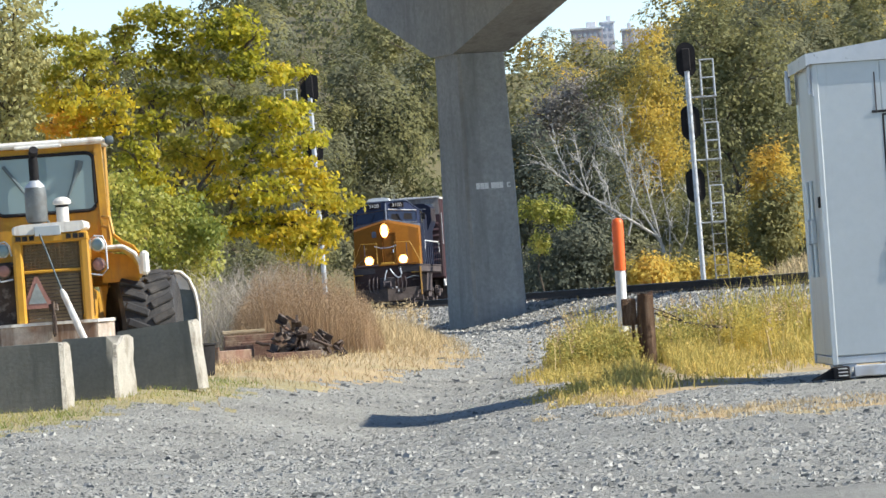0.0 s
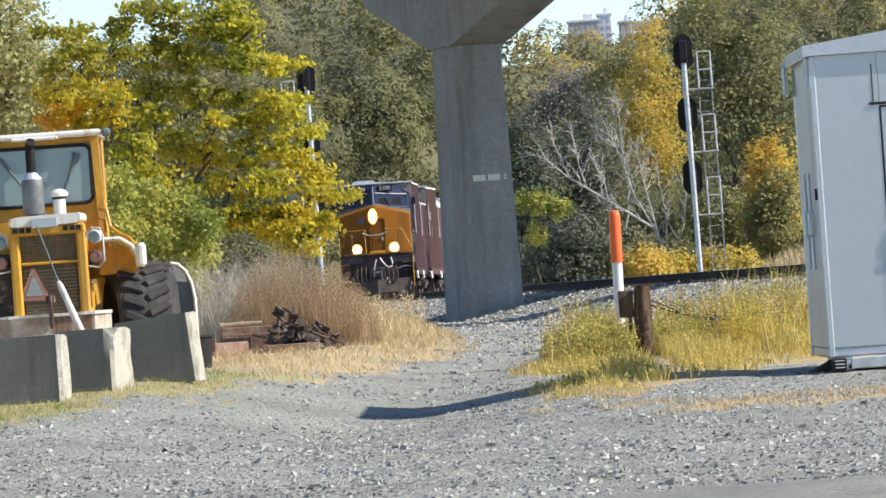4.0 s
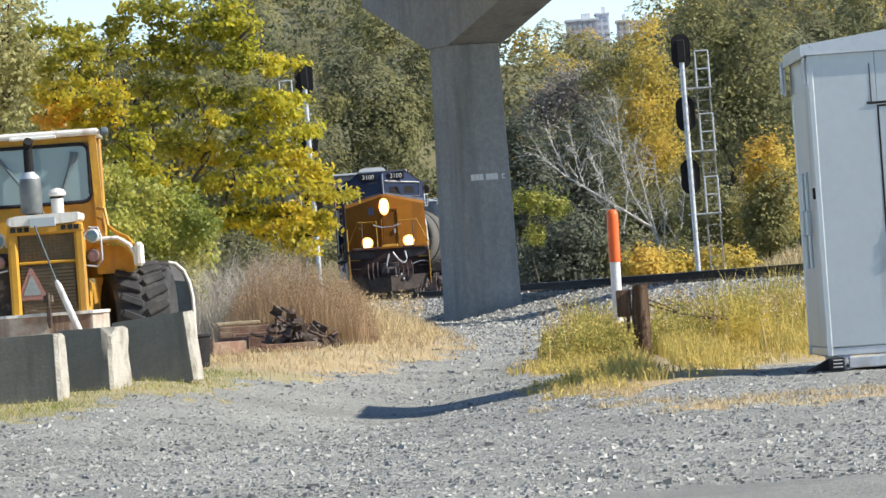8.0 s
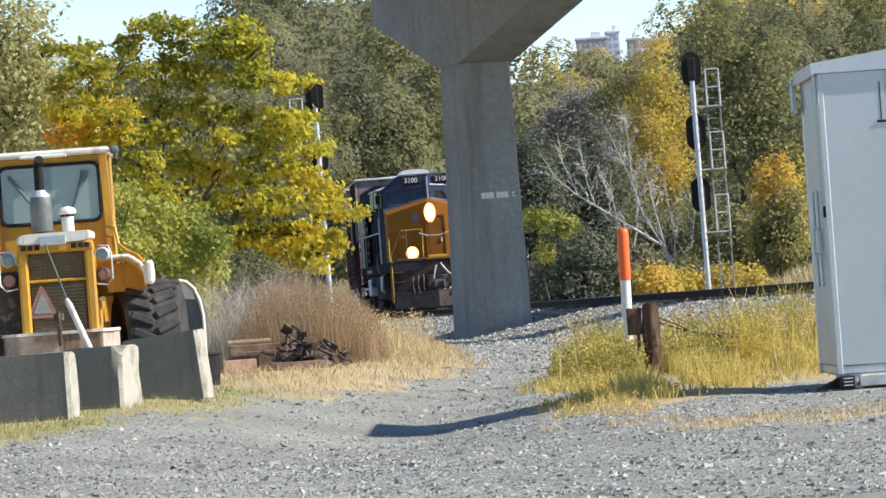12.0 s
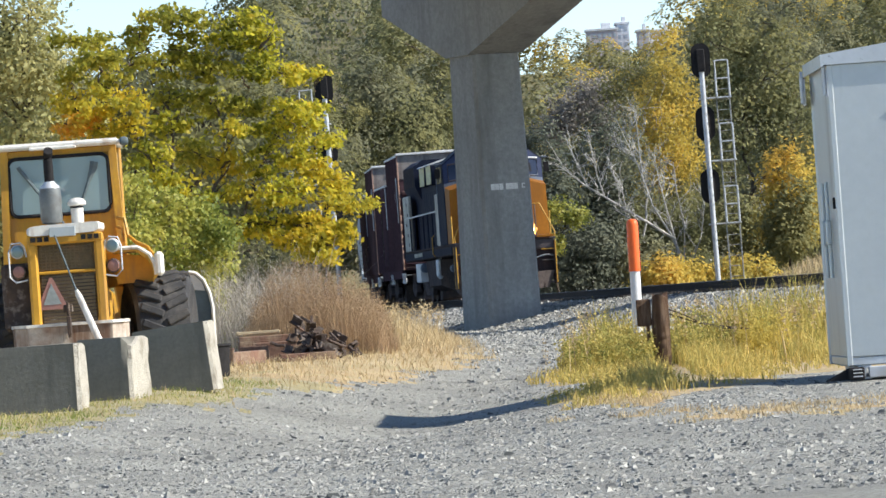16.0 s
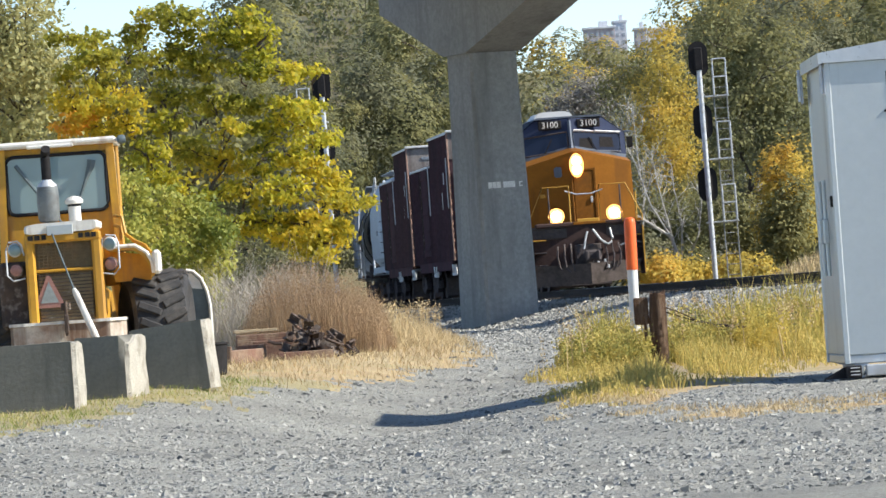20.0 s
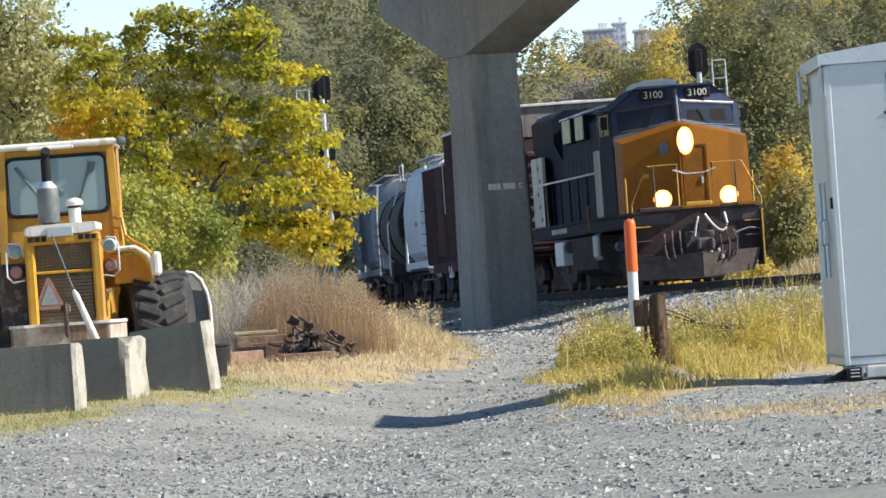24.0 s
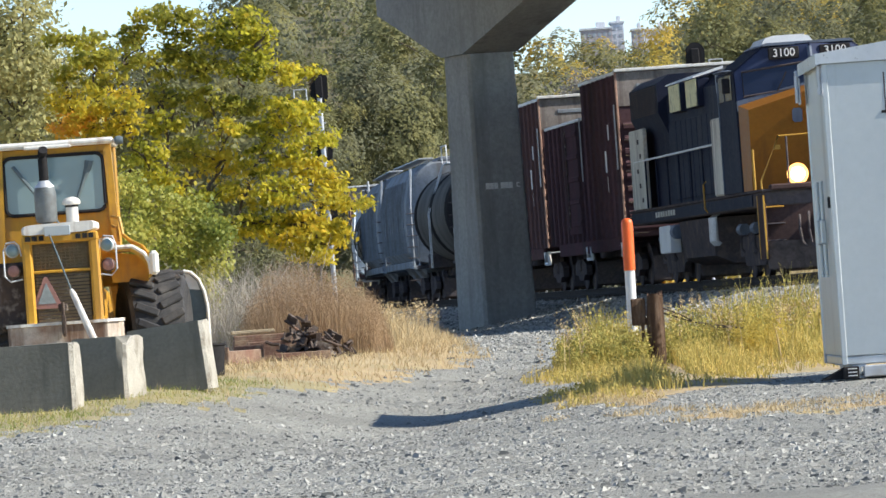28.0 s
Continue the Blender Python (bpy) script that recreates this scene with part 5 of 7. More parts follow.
        me = bpy.data.meshes.new_from_object(bpy.data.objects.new("numerals", cu))
        me.materials.clear()
        me.materials.append(LETTER)
        num = new("numerals", me)
        num.parent = nb
        num.matrix_basis = pose(sx * 0.52, 1.383, 4.42, 90, 0, 0)
    part("cab_roof", Shape().prism([(-0.94, 4.585), (0.94, 4.585), (0.85, 4.64), (-0.85, 4.64)], "y", 1.5, 4.2), LOCO_GREY, body)
    part("roof_unit", Shape().prism([(-0.88, 4.62), (0.2, 4.62), (0.1, 4.76), (-0.05, 4.8), (-0.6, 4.8), (-0.78, 4.76)], "y", 2.0, 3.6), WHITE, T, "white roof air-conditioner hood")
    part("antenna", Shape().tube([(0.3, 3.9, 4.6), (0.3, 3.9, 4.9)], 0.015, 5), CAR_GREY, T)
    for sx in (-1, 1):
        sw = part("side_window", Shape().box((sx * 1.525, 2.5, 3.82), (0.02, 0.9, 0.5), 0).box((sx * 1.525, 3.5, 3.82), (0.02, 0.7, 0.5), 0), PANE, body)
        part("sun_visor", Shape().box((sx * 1.62, 2.6, 4.15), (0.22, 1.2, 0.03), 0.01), LOCO_GREY, sw)
        part("mirror", Shape().box((sx * 1.66, 1.9, 3.85), (0.16, 0.04, 0.3), 0.01), BLACK, body)
        part("cab_door", Shape().box((sx * 1.53, 4.0, 2.9), (0.03, 0.05, 2.2), 0), LOCO_GREY, body)
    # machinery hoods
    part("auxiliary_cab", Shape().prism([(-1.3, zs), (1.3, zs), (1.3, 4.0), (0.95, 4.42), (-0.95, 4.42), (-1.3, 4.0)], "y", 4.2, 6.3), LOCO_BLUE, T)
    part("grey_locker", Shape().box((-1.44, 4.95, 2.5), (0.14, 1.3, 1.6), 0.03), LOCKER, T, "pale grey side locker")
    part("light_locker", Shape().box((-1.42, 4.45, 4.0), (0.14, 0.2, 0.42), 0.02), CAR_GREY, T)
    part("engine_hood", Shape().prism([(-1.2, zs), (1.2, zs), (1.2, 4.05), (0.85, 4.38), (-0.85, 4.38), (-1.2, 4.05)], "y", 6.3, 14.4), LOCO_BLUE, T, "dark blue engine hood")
    for k in range(9):
        part("hood_door", Shape().box((-1.215, 6.8 + 0.82 * k, 2.65), (0.03, 0.76, 1.7), 0.01), LOCO_BLUE, T)
    for k in range(2):
        lv = part("louvre_panel", Shape().box((-1.345, 9.3 + 2.7 * k, 3.98), (0.03, 1.6, 0.58), 0.01), LOCO_TAN, T, "dusty tan louvred panel")
        part("louvre_case", Shape().box((-1.19, 9.3 + 2.7 * k, 3.97), (0.27, 1.62, 0.6), 0.02), LOCO_BLUE, lv)
        part("louvre_hood", Shape().prism([(-1.42, 4.27), (-1.4, 4.31), (-0.75, 4.5), (-0.75, 4.44)], "y", 8.45 + 2.7 * k, 10.15 + 2.7 * k), WHITE, lv, "bright sloping cover")
    part("radiator_hood", Shape().prism([(-1.2, zs), (1.2, zs), (1.2, 3.3), (1.4, 3.75), (1.4, 4.4), (1.1, 4.6), (-1.1, 4.6), (-1.4, 4.4), (-1.4, 3.75), (-1.2, 3.3)], "y", 14.4, 19.2), LOCO_BLUE, T, "flared radiator hood")
    for sx in (-1, 1):
        for k in range(14):
            part("radiator_slat", Shape().box((sx * 1.405, 16.8, 3.78 + 0.044 * k), (0.02, 4.2, 0.02), 0), GRIME, T)
    part("exhaust_stack", Shape().box((0, 10.6, 4.45), (0.5, 1.1, 0.34), 0.04), GRIME, T)
    part("air_horn", Shape().tube([(0.2, 6.9, 4.4), (0.2, 6.4, 4.55)], [0.03, 0.09], 10).tube([(0.4, 6.9, 4.4), (0.4, 6.35, 4.52)], [0.03, 0.09], 10), GALV, T)
    part("rear_panel", Shape().box((-1.44, 17.9, 2.6), (0.1, 2.4, 1.8), 0.02), LOCKER, T, "pale grey end step panel")
    for k in range(5):
        part("rear_panel_slot", Shape().box((-1.492, 17.3 + 0.3 * (k % 3), 1.9 + 0.33 * k), (0.012, 0.25, 0.1), 0), GRIME, T)
    # side handrails
    for sx in (-1, 1):
        part("handrail", Shape().tube([(sx * 1.47, 5.2, 2.35), (sx * 1.47, 5.5, 2.78), (sx * 1.47, 18.6, 2.78), (sx * 1.47, 18.9, 2.3)], 0.025, 6), WHITE, T, "white side handrail")
        for k in range(8):
            part("handrail_post", Shape().tube([(sx * 1.47, 5.6 + 1.85 * k, 1.7), (sx * 1.47, 5.6 + 1.85 * k, 2.78)], 0.022, 6), LOCO_BLUE, T)
    for k in range(8):
        part("sill_lettering", Shape().box((-1.505, 12.2 + 0.42 * k, 1.52), (0.012, 0.26, 0.12), 0.003), LOCKER, T, "small pale stencil stroke")
    return T


def make_boxcar(paint, label, length=14.6):
    """Boxcar whose leading half stands taller than its rear half; local -y is ahead, origin on the rail under its leading end."""
    T = thing("boxcar", label, "boxcar", group="freight cars")
    hw, z0, z1, z2 = 1.48, 1.12, 4.94, 4.12
    mid = length * 0.47
    part("tall_body", Shape().box((0, mid / 2, (z0 + z1) / 2), (2 * hw, mid, z1 - z0), 0.02), paint, T)
    part("low_body", Shape().box((0, (mid + length) / 2, (z0 + z2) / 2), (2 * hw - 0.02, length - mid, z2 - z0), 0.02), paint, T)
    part("centre_sill", Shape().box((0, length / 2, 0.9), (0.5, length, 0.3), 0.02), GRIME, T)
    n = int(length / 0.95)
    for sx in (-1, 1):
        part("side_sill", Shape().box((sx * (hw - 0.05), length / 2, 1.0), (0.08, length - 2.4, 0.3), 0.01), paint, T)
        for k in range(n + 1):
            y = 0.12 + (length - 0.24) * k / n
            part("side_post", Shape().prism([(sx * hw, y - 0.07), (sx * (hw + 0.06), y - 0.04), (sx * (hw + 0.06), y + 0.04), (sx * hw, y + 0.07)], "z", z0 + 0.03, (z1 if y < mid - 0.1 else z2) - 0.05), paint, T)
        door = part("sliding_door", Shape().box((sx * (hw + 0.03), mid + 2.2, 2.7), (0.06, 2.6, 2.7), 0.01), paint, T)
        for k in range(5):
            part("door_rib", Shape().box((sx * (hw + 0.07), mid + 2.2, 1.6 + 0.55 * k), (0.03, 2.5, 0.12), 0.01), paint, door)
        part("door_bar", Shape().tube([(sx * (hw + 0.09), mid + 3.0, 1.5), (sx * (hw + 0.09), mid + 3.0, 3.9)], 0.02, 6), SCRAP, door)
        for k in range(9):
            part("ladder_rung", Shape().tube([(sx * (hw + 0.06), 0.15, 1.3 + 0.38 * k), (sx * (hw + 0.06), 0.6, 1.3 + 0.38 * k)], 0.015, 5), paint, T)
        part("ladder_stile", Shape().tube([(sx * (hw + 0.07), mid - 0.02, 2.6), (sx * (hw + 0.07), mid - 0.02, 4.15)], 0.022, 6), GALV, T, "pale upright at the roof step")
        part("ladder_stile", Shape().tube([(sx * (hw + 0.07), 0.03, 2.7), (sx * (hw + 0.07), 0.03, 4.2)], 0.02, 6), GALV, T)
        for y, z, w, h in ((1.8, 3.62, 0.5, 0.36), (2.4, 2.95, 0.35, 0.5), (2.1, 2.42, 0.4, 0.36), (2.0, 1.75, 0.3, 0.24)):
            part("car_lettering", Shape().box((sx * (hw + 0.012), y + w / 2, z), (0.012, w, h), 0.003), LETTER, T, "white stencilled lettering stroke")
        for y in (0.5, mid + 0.4):
            part("corner_step", Shape().tube([(sx * (hw - 0.02), y - 0.4, 1.02), (sx * (hw - 0.02), y - 0.4, 0.72), (sx * (hw - 0.02), y + 0.4, 0.72), (sx * (hw - 0.02), y + 0.4, 1.02)], 0.05, 6), WHITE, T, "pale sill step")
        # White strips put the sunlit roof edge into colour.
        part("eave_trim", Shape().box((sx * (hw + 0.01), mid / 2, z1 - 0.01), (0.05, mid, 0.08), 0.01), WHITE, T, "white strip for the sunlit roof edge")
        part("low_eave_trim", Shape().box((sx * (hw + 0.01), (mid + length) / 2, z2 - 0.01), (0.05, length - mid, 0.07), 0.01), WHITE, T, "white strip for the sunlit roof edge")
    for y, d, top in ((0.0, -1, z1), (length, 1, z2)):
        for k in range(9):
            z = 1.35 + 0.29 * k
            part("end_rib", Shape().prism([(y, z - 0.1), (y + 0.07 * d, z - 0.03), (y + 0.07 * d, z + 0.03), (y, z + 0.1)], "x", -hw + 0.12, hw - 0.12), paint, T)
        # Only the leading end's post gets the paler lit-edge colour.
        part("corner_post", Shape().box((-hw + 0.005, y, (z0 + top) / 2), (0.05, 0.08, top - z0), 0.01), CORNER if d < 0 else paint, T)
        for k in range(8):
            part("end_rung", Shape().tube([(-hw + 0.1, y + 0.13 * d, 1.2 + 0.36 * k), (-hw + 0.52, y + 0.13 * d, 1.2 + 0.36 * k)], 0.014, 5), SCRAP, T)
        part("brake_wheel", Shape().lathe([(0.24, 0), (0.27, 0.02), (0.24, 0.04), (0.2, 0.02)], (0.6, y + 0.15 * d, 2.8), "y", 14), SCRAP, T)
        part("hose", Shape().tube([(0.4, y + 0.5 * d, 0.85), (0.42, y + 0.65 * d, 0.5), (0.3, y + 0.7 * d, 0.35)], 0.03, 6), GALV, T)
    # Upper part of the leading end is paler than the rest.
    gable = part("end_panel", Shape().box((0, -0.012, z1 - 0.4), (2 * hw - 0.06, 0.03, 0.78), 0.005), END_GREY, T, "pale grey upper end panel")
    part("end_band", Shape().box((0.1, -0.035, z1 - 0.34), (2.2, 0.03, 0.1), 0.01), CAR_GREY, gable)
    # White lip carries the sun on the roof's front edge.
    part("end_lip", Shape().box((0, -0.05, z1 + 0.045), (2 * hw + 0.06, 0.12, 0.07), 0.01), WHITE, T, "white lip for the sunlit roof end")
    part("roof", Shape().prism([(-hw - 0.03, z1), (hw + 0.03, z1), (hw + 0.03, z1 + 0.03), (0, z1 + 0.09), (-hw - 0.03, z1 + 0.03)], "y", 0.02, mid), ROOF_ZINC, T, "galvanised roof of the taller half")
    part("low_roof", Shape().prism([(-hw, z2), (hw, z2), (hw, z2 + 0.02), (0, z2 + 0.06), (-hw, z2 + 0.02)], "y", mid, length), GRIME, T, "dark roof of the lower half")
    for k in range(7):
        part("roof_rib", Shape().prism([(-hw, z1 + 0.03), (0, z1 + 0.09), (hw, z1 + 0.03), (hw, z1 + 0.05), (0, z1 + 0.115), (-hw, z1 + 0.05)], "y", 0.4 + k * (mid - 0.8) / 6, 0.45 + k * (mid - 0.8) / 6), ROOF_ZINC, T)
    make_truck(T, 1.9)
    make_truck(T, length - 1.9)
    make_coupler(T, 0.0, 0)
    make_coupler(T, length, 180)
    return T


def make_hopper(paint, label, length=14.6, ribs=False):
    """Covered hopper with bulging curved sides."""
    T = thing("covered_hopper", label, "covered hopper", group="freight cars")
    prof = [(-0.5, 1.15), (-1.2, 1.3), (-1.46, 1.6), (-1.53, 2.4), (-1.5, 3.2), (-1.36, 3.9), (-1.05, 4.35), (-0.6, 4.52), (0.6, 4.52), (1.05, 4.35), (1.36, 3.9), (1.5, 3.2), (1.53, 2.4), (1.46, 1.6), (1.2, 1.3), (0.5, 1.15)]
    def ring(y, k, lift):
        return [(x * k, y, lift + (z - lift) * (0.35 + 0.65 * k) if z < 2.4 else z - (1 - k) * 0.5) for x, z in prof]
    part("body", Shape().loft([ring(0.9, 0.86, 2.6), ring(1.0, 0.97, 2.2), ring(1.3, 1.0, 1.9), ring(length - 1.3, 1.0, 1.9), ring(length - 1.0, 0.97, 2.2), ring(length - 0.9, 0.86, 2.6)]), paint, T)
    for k in range(3):
        y = length * (0.25 + 0.25 * k)
        part("hopper_chute", Shape().loft([[(-1.2, y - 1.4, 1.5), (1.2, y - 1.4, 1.5), (1.2, y + 1.4, 1.5), (-1.2, y + 1.4, 1.5)], [(-0.4, y - 0.35, 0.45), (0.4, y - 0.35, 0.45), (0.4, y + 0.35, 0.45), (-0.4, y + 0.35, 0.45)]]), paint, T)
    part("roof_walk", Shape().box((-0.72, length / 2, 4.62), (0.5, length - 1.6, 0.05), 0.01).box((0.72, length / 2, 4.62), (0.5, length - 1.6, 0.05), 0.01), GALV, T)
    part("hatch_trough", Shape().box((0, length / 2, 4.6), (0.5, length - 2.4, 0.14), 0.03), paint, T)
    part("underframe", Shape().box((0, length / 2, 0.95), (0.5, length, 0.3), 0.02), GRIME, T)
    for y, d in ((0.35, -1), (length - 0.35, 1)):
        part("end_platform", Shape().box((0, y, 1.1), (2.9, 1.2, 0.12), 0.02), paint, T)
        part("end_slope", Shape().loft([[(-1.3, y - 0.5 * d, 2.6), (1.3, y - 0.5 * d, 2.6), (1.3, y - 0.6 * d, 2.6), (-1.3, y - 0.6 * d, 2.6)], [(-0.9, y - 1.5 * d, 1.2), (0.9, y - 1.5 * d, 1.2), (0.9, y - 1.6 * d, 1.2), (-0.9, y - 1.6 * d, 1.2)]]), paint, T)
        for sx in (-1.4, 1.4):
            part("end_post", Shape().tube([(sx, y + 0.45 * d, 1.1), (sx, y + 0.45 * d, 3.0), (sx * 0.9, y - 0.4 * d, 4.3)], 0.045, 6), paint, T)
            for k in range(7):
                part("rung", Shape().tube([(sx - 0.18, y + 0.5 * d, 0.7 + 0.36 * k), (sx + 0.18, y + 0.5 * d, 0.7 + 0.36 * k)], 0.015, 5), GRIME, T)
    for sx in (-1, 1):
        part("side_sill", Shape().box((sx * 1.4, length / 2, 1.2), (0.1, length - 0.6, 0.22), 0.02), paint, T)
        if ribs:
            for k in range(10):
                y = 1.6 + k * (length - 3.2) / 9
                part("side_rib", Shape().loft([[(sx * 1.47, y - 0.05, 1.6), (sx * 1.58, y - 0.03, 1.6), (sx * 1.58, y + 0.03, 1.6), (sx * 1.47, y + 0.05, 1.6)], [(sx * 1.5, y - 0.05, 3.2), (sx * 1.58, y - 0.03, 3.2), (sx * 1.58, y + 0.03, 3.2), (sx * 1.5, y + 0.05, 3.2)], [(sx * 1.34, y - 0.05, 3.9), (sx * 1.42, y - 0.03, 3.95), (sx * 1.42, y + 0.03, 3.95), (sx * 1.34, y + 0.05, 3.9)]]), paint, T)
        for k in range(3):
            part("car_lettering", Shape().box((sx * 1.53, 2.4 + 0.34 * k, 2.5), (0.012, 0.24, 0.16), 0.003), CAR_GREY, T, "faint grey stencilled stroke")
    make_truck(T, 1.7)
    make_truck(T, length - 1.7)
    make_coupler(T, 0.0, 0)
    make_coupler(T, length, 180)
    return T


def make_tank(paint, label, length=14.6):
    T = thing("tank_car", label, "tank car", group="freight cars")
    R, zc = 1.46, 2.62
    part("tank", Shape().lathe([(0.1, 0.6), (0.8, 0.68), (1.25, 0.9), (R, 1.3), (R, length - 1.3), (1.25, length - 0.9), (0.8, length - 0.68), (0.1, length - 0.6)], (0, 0, zc), "y", 32), paint, T)
    for y in (1.5, length / 2, length - 1.5):
        part("tank_band", Shape().lathe([(R + 0.004, y - 0.5), (R + 0.012, y - 0.48), (R + 0.012, y + 0.48), (R + 0.004, y + 0.5)], (0, 0, zc), "y", 32), BLACK, T, "broad black band")
    part("manway", Shape().lathe([(0.45, 4.0), (0.45, 4.35), (0.3, 4.45)], (0, length / 2, 0)), paint, T)
    part("top_platform", Shape().box((0, length / 2, 4.2), (1.8, 1.8, 0.05), 0.01), GALV, T)
    for sx in (-0.9, 0.9):
        part("platform_rail", Shape().tube([(sx, length / 2 - 0.9, 4.2), (sx, length / 2 - 0.9, 4.75), (sx, length / 2 + 0.9, 4.75), (sx, length / 2 + 0.9, 4.2)], 0.025, 6), GALV, T)
    part("underframe", Shape().box((0, length / 2, 0.95), (0.5, length, 0.3), 0.02), GRIME, T)
    for y in (0.5, length - 0.5):
        part("end_platform", Shape().box((0, y, 1.1), (2.8, 0.9, 0.1), 0.02), GRIME, T)
        part("end_rail", Shape().tube([(-1.35, y, 1.1), (-1.35, y, 2.1), (1.35, y, 2.1), (1.35, y, 1.1)], 0.025, 6), GALV, T)
        part("saddle", Shape().box((0, y + (1.4 if y < 2 else -1.4), 1.25), (2.3, 0.6, 0.5), 0.05), GRIME, T)
    part("ladder", Shape().tube([(-1.5, length / 2 - 0.25, 1.0), (-1.5, length / 2 - 0.25, 2.7), (-0.95, length / 2 - 0.25, 4.2)], 0.02, 6).tube([(-1.5, length / 2 + 0.25, 1.0), (-1.5, length / 2 + 0.25, 2.7), (-0.95, length / 2 + 0.25, 4.2)], 0.02, 6), GALV, T)
    make_truck(T, 1.7)
    make_truck(T, length - 1.7)
    make_coupler(T, 0.0, 0)
    make_coupler(T, length, 180)
    return T


locomotive = make_locomotive()
box_a = make_boxcar(BOX_RED, "dark maroon boxcar with taller leading half and white stencils")
box_b = make_boxcar(BOX_BROWN, "dark oxide-brown boxcar with taller leading half")
hop_c = make_hopper(CAR_WHITE, "short off-white covered hopper with smooth curved sides", 9.2)
tank_d = make_tank(CAR_TAN, "weathered tan tank car with black bands")
hop_e = make_hopper(CAR_GREY, "light grey ribbed covered hopper streaked with dirt", ribs=True)
tail = [copy_thing(hop_e, pose(0, 0, 0)), copy_thing(tank_d, pose(0, 0, 0)), copy_thing(hop_c, pose(0, 0, 0)), copy_thing(box_a, pose(0, 0, 0)), copy_thing(hop_e, pose(0, 0, 0))]
consist = [(locomotive, 0.0, 3.6, 15.9)]
back = 20.9
for car, span in zip([box_a, box_b, hop_c, tank_d, hop_e] + tail, (15.8, 15.8, 10.2, 15.8, 15.8, 15.8, 15.8, 10.2, 15.8, 15.8)):
    consist.append((car, back, 1.9, span - 3.1))
    back += span


def motions():
    """The train runs along the track, every vehicle on the chord of its two trucks."""
    for car, back, a, b in consist:
        rows = []
        for k in range(29):
            s = travelled(k) - back
            xa, ya, _ = on_track(s - a)
            xb, yb, _ = on_track(s - b)
            h = math.atan2(xa - xb, -(ya - yb))
            ux, uy = math.sin(h), -math.cos(h)
            rows.append((float(k), pose(xa + ux * a, ya + uy * a, RAIL_Z + 0.004, 0, 0, math.degrees(h))))
        walk(car, rows)


# ---- trees and growth ----
def leaf_arrays(rng, centres, spread, count, size, out=None, loose=0.8):
    """Small kite-shaped leaves round the centres; with out, they face roughly that way."""
    n = len(centres) * count
    c = np.repeat(centres, count, axis=0) + rng.normal(0, 1, (n, 3)) * np.repeat(np.broadcast_to(spread, (len(centres), 3)), count, axis=0)
    q = rng.normal(0, 1, (n, 3))
    if out is not None:
        q = q * loose + np.repeat(out, count, axis=0)
    q /= np.linalg.norm(q, axis=1, keepdims=True)
    a = np.cross(q, rng.normal(0, 1, (n, 3)))
    a /= np.linalg.norm(a, axis=1, keepdims=True) + 1e-9
    b = np.cross(q, a)
    s = (size * rng.uniform(0.6, 1.35, n))[:, None]
    v = np.stack([c - a * s, c + b * s * 0.6, c + a * s, c - b * s * 0.6], 1).reshape(-1, 3)
    return v, np.arange(n * 4)


def limb(sh, rng, p, q, r0, r1, n=6, wob=0.06):
    p, q = Vector(p), Vector(q)
    d = (q - p).length
    pts = [p.lerp(q, k / 4) + Vector((rng.uniform(-1, 1), rng.uniform(-1, 1), rng.uniform(-0.4, 0.8))) * (wob * d if 0 < k < 4 else 0) for k in range(5)]
    sh.tube(pts, [r0 + (r1 - r0) * k / 4 for k in range(5)], n)
    return pts


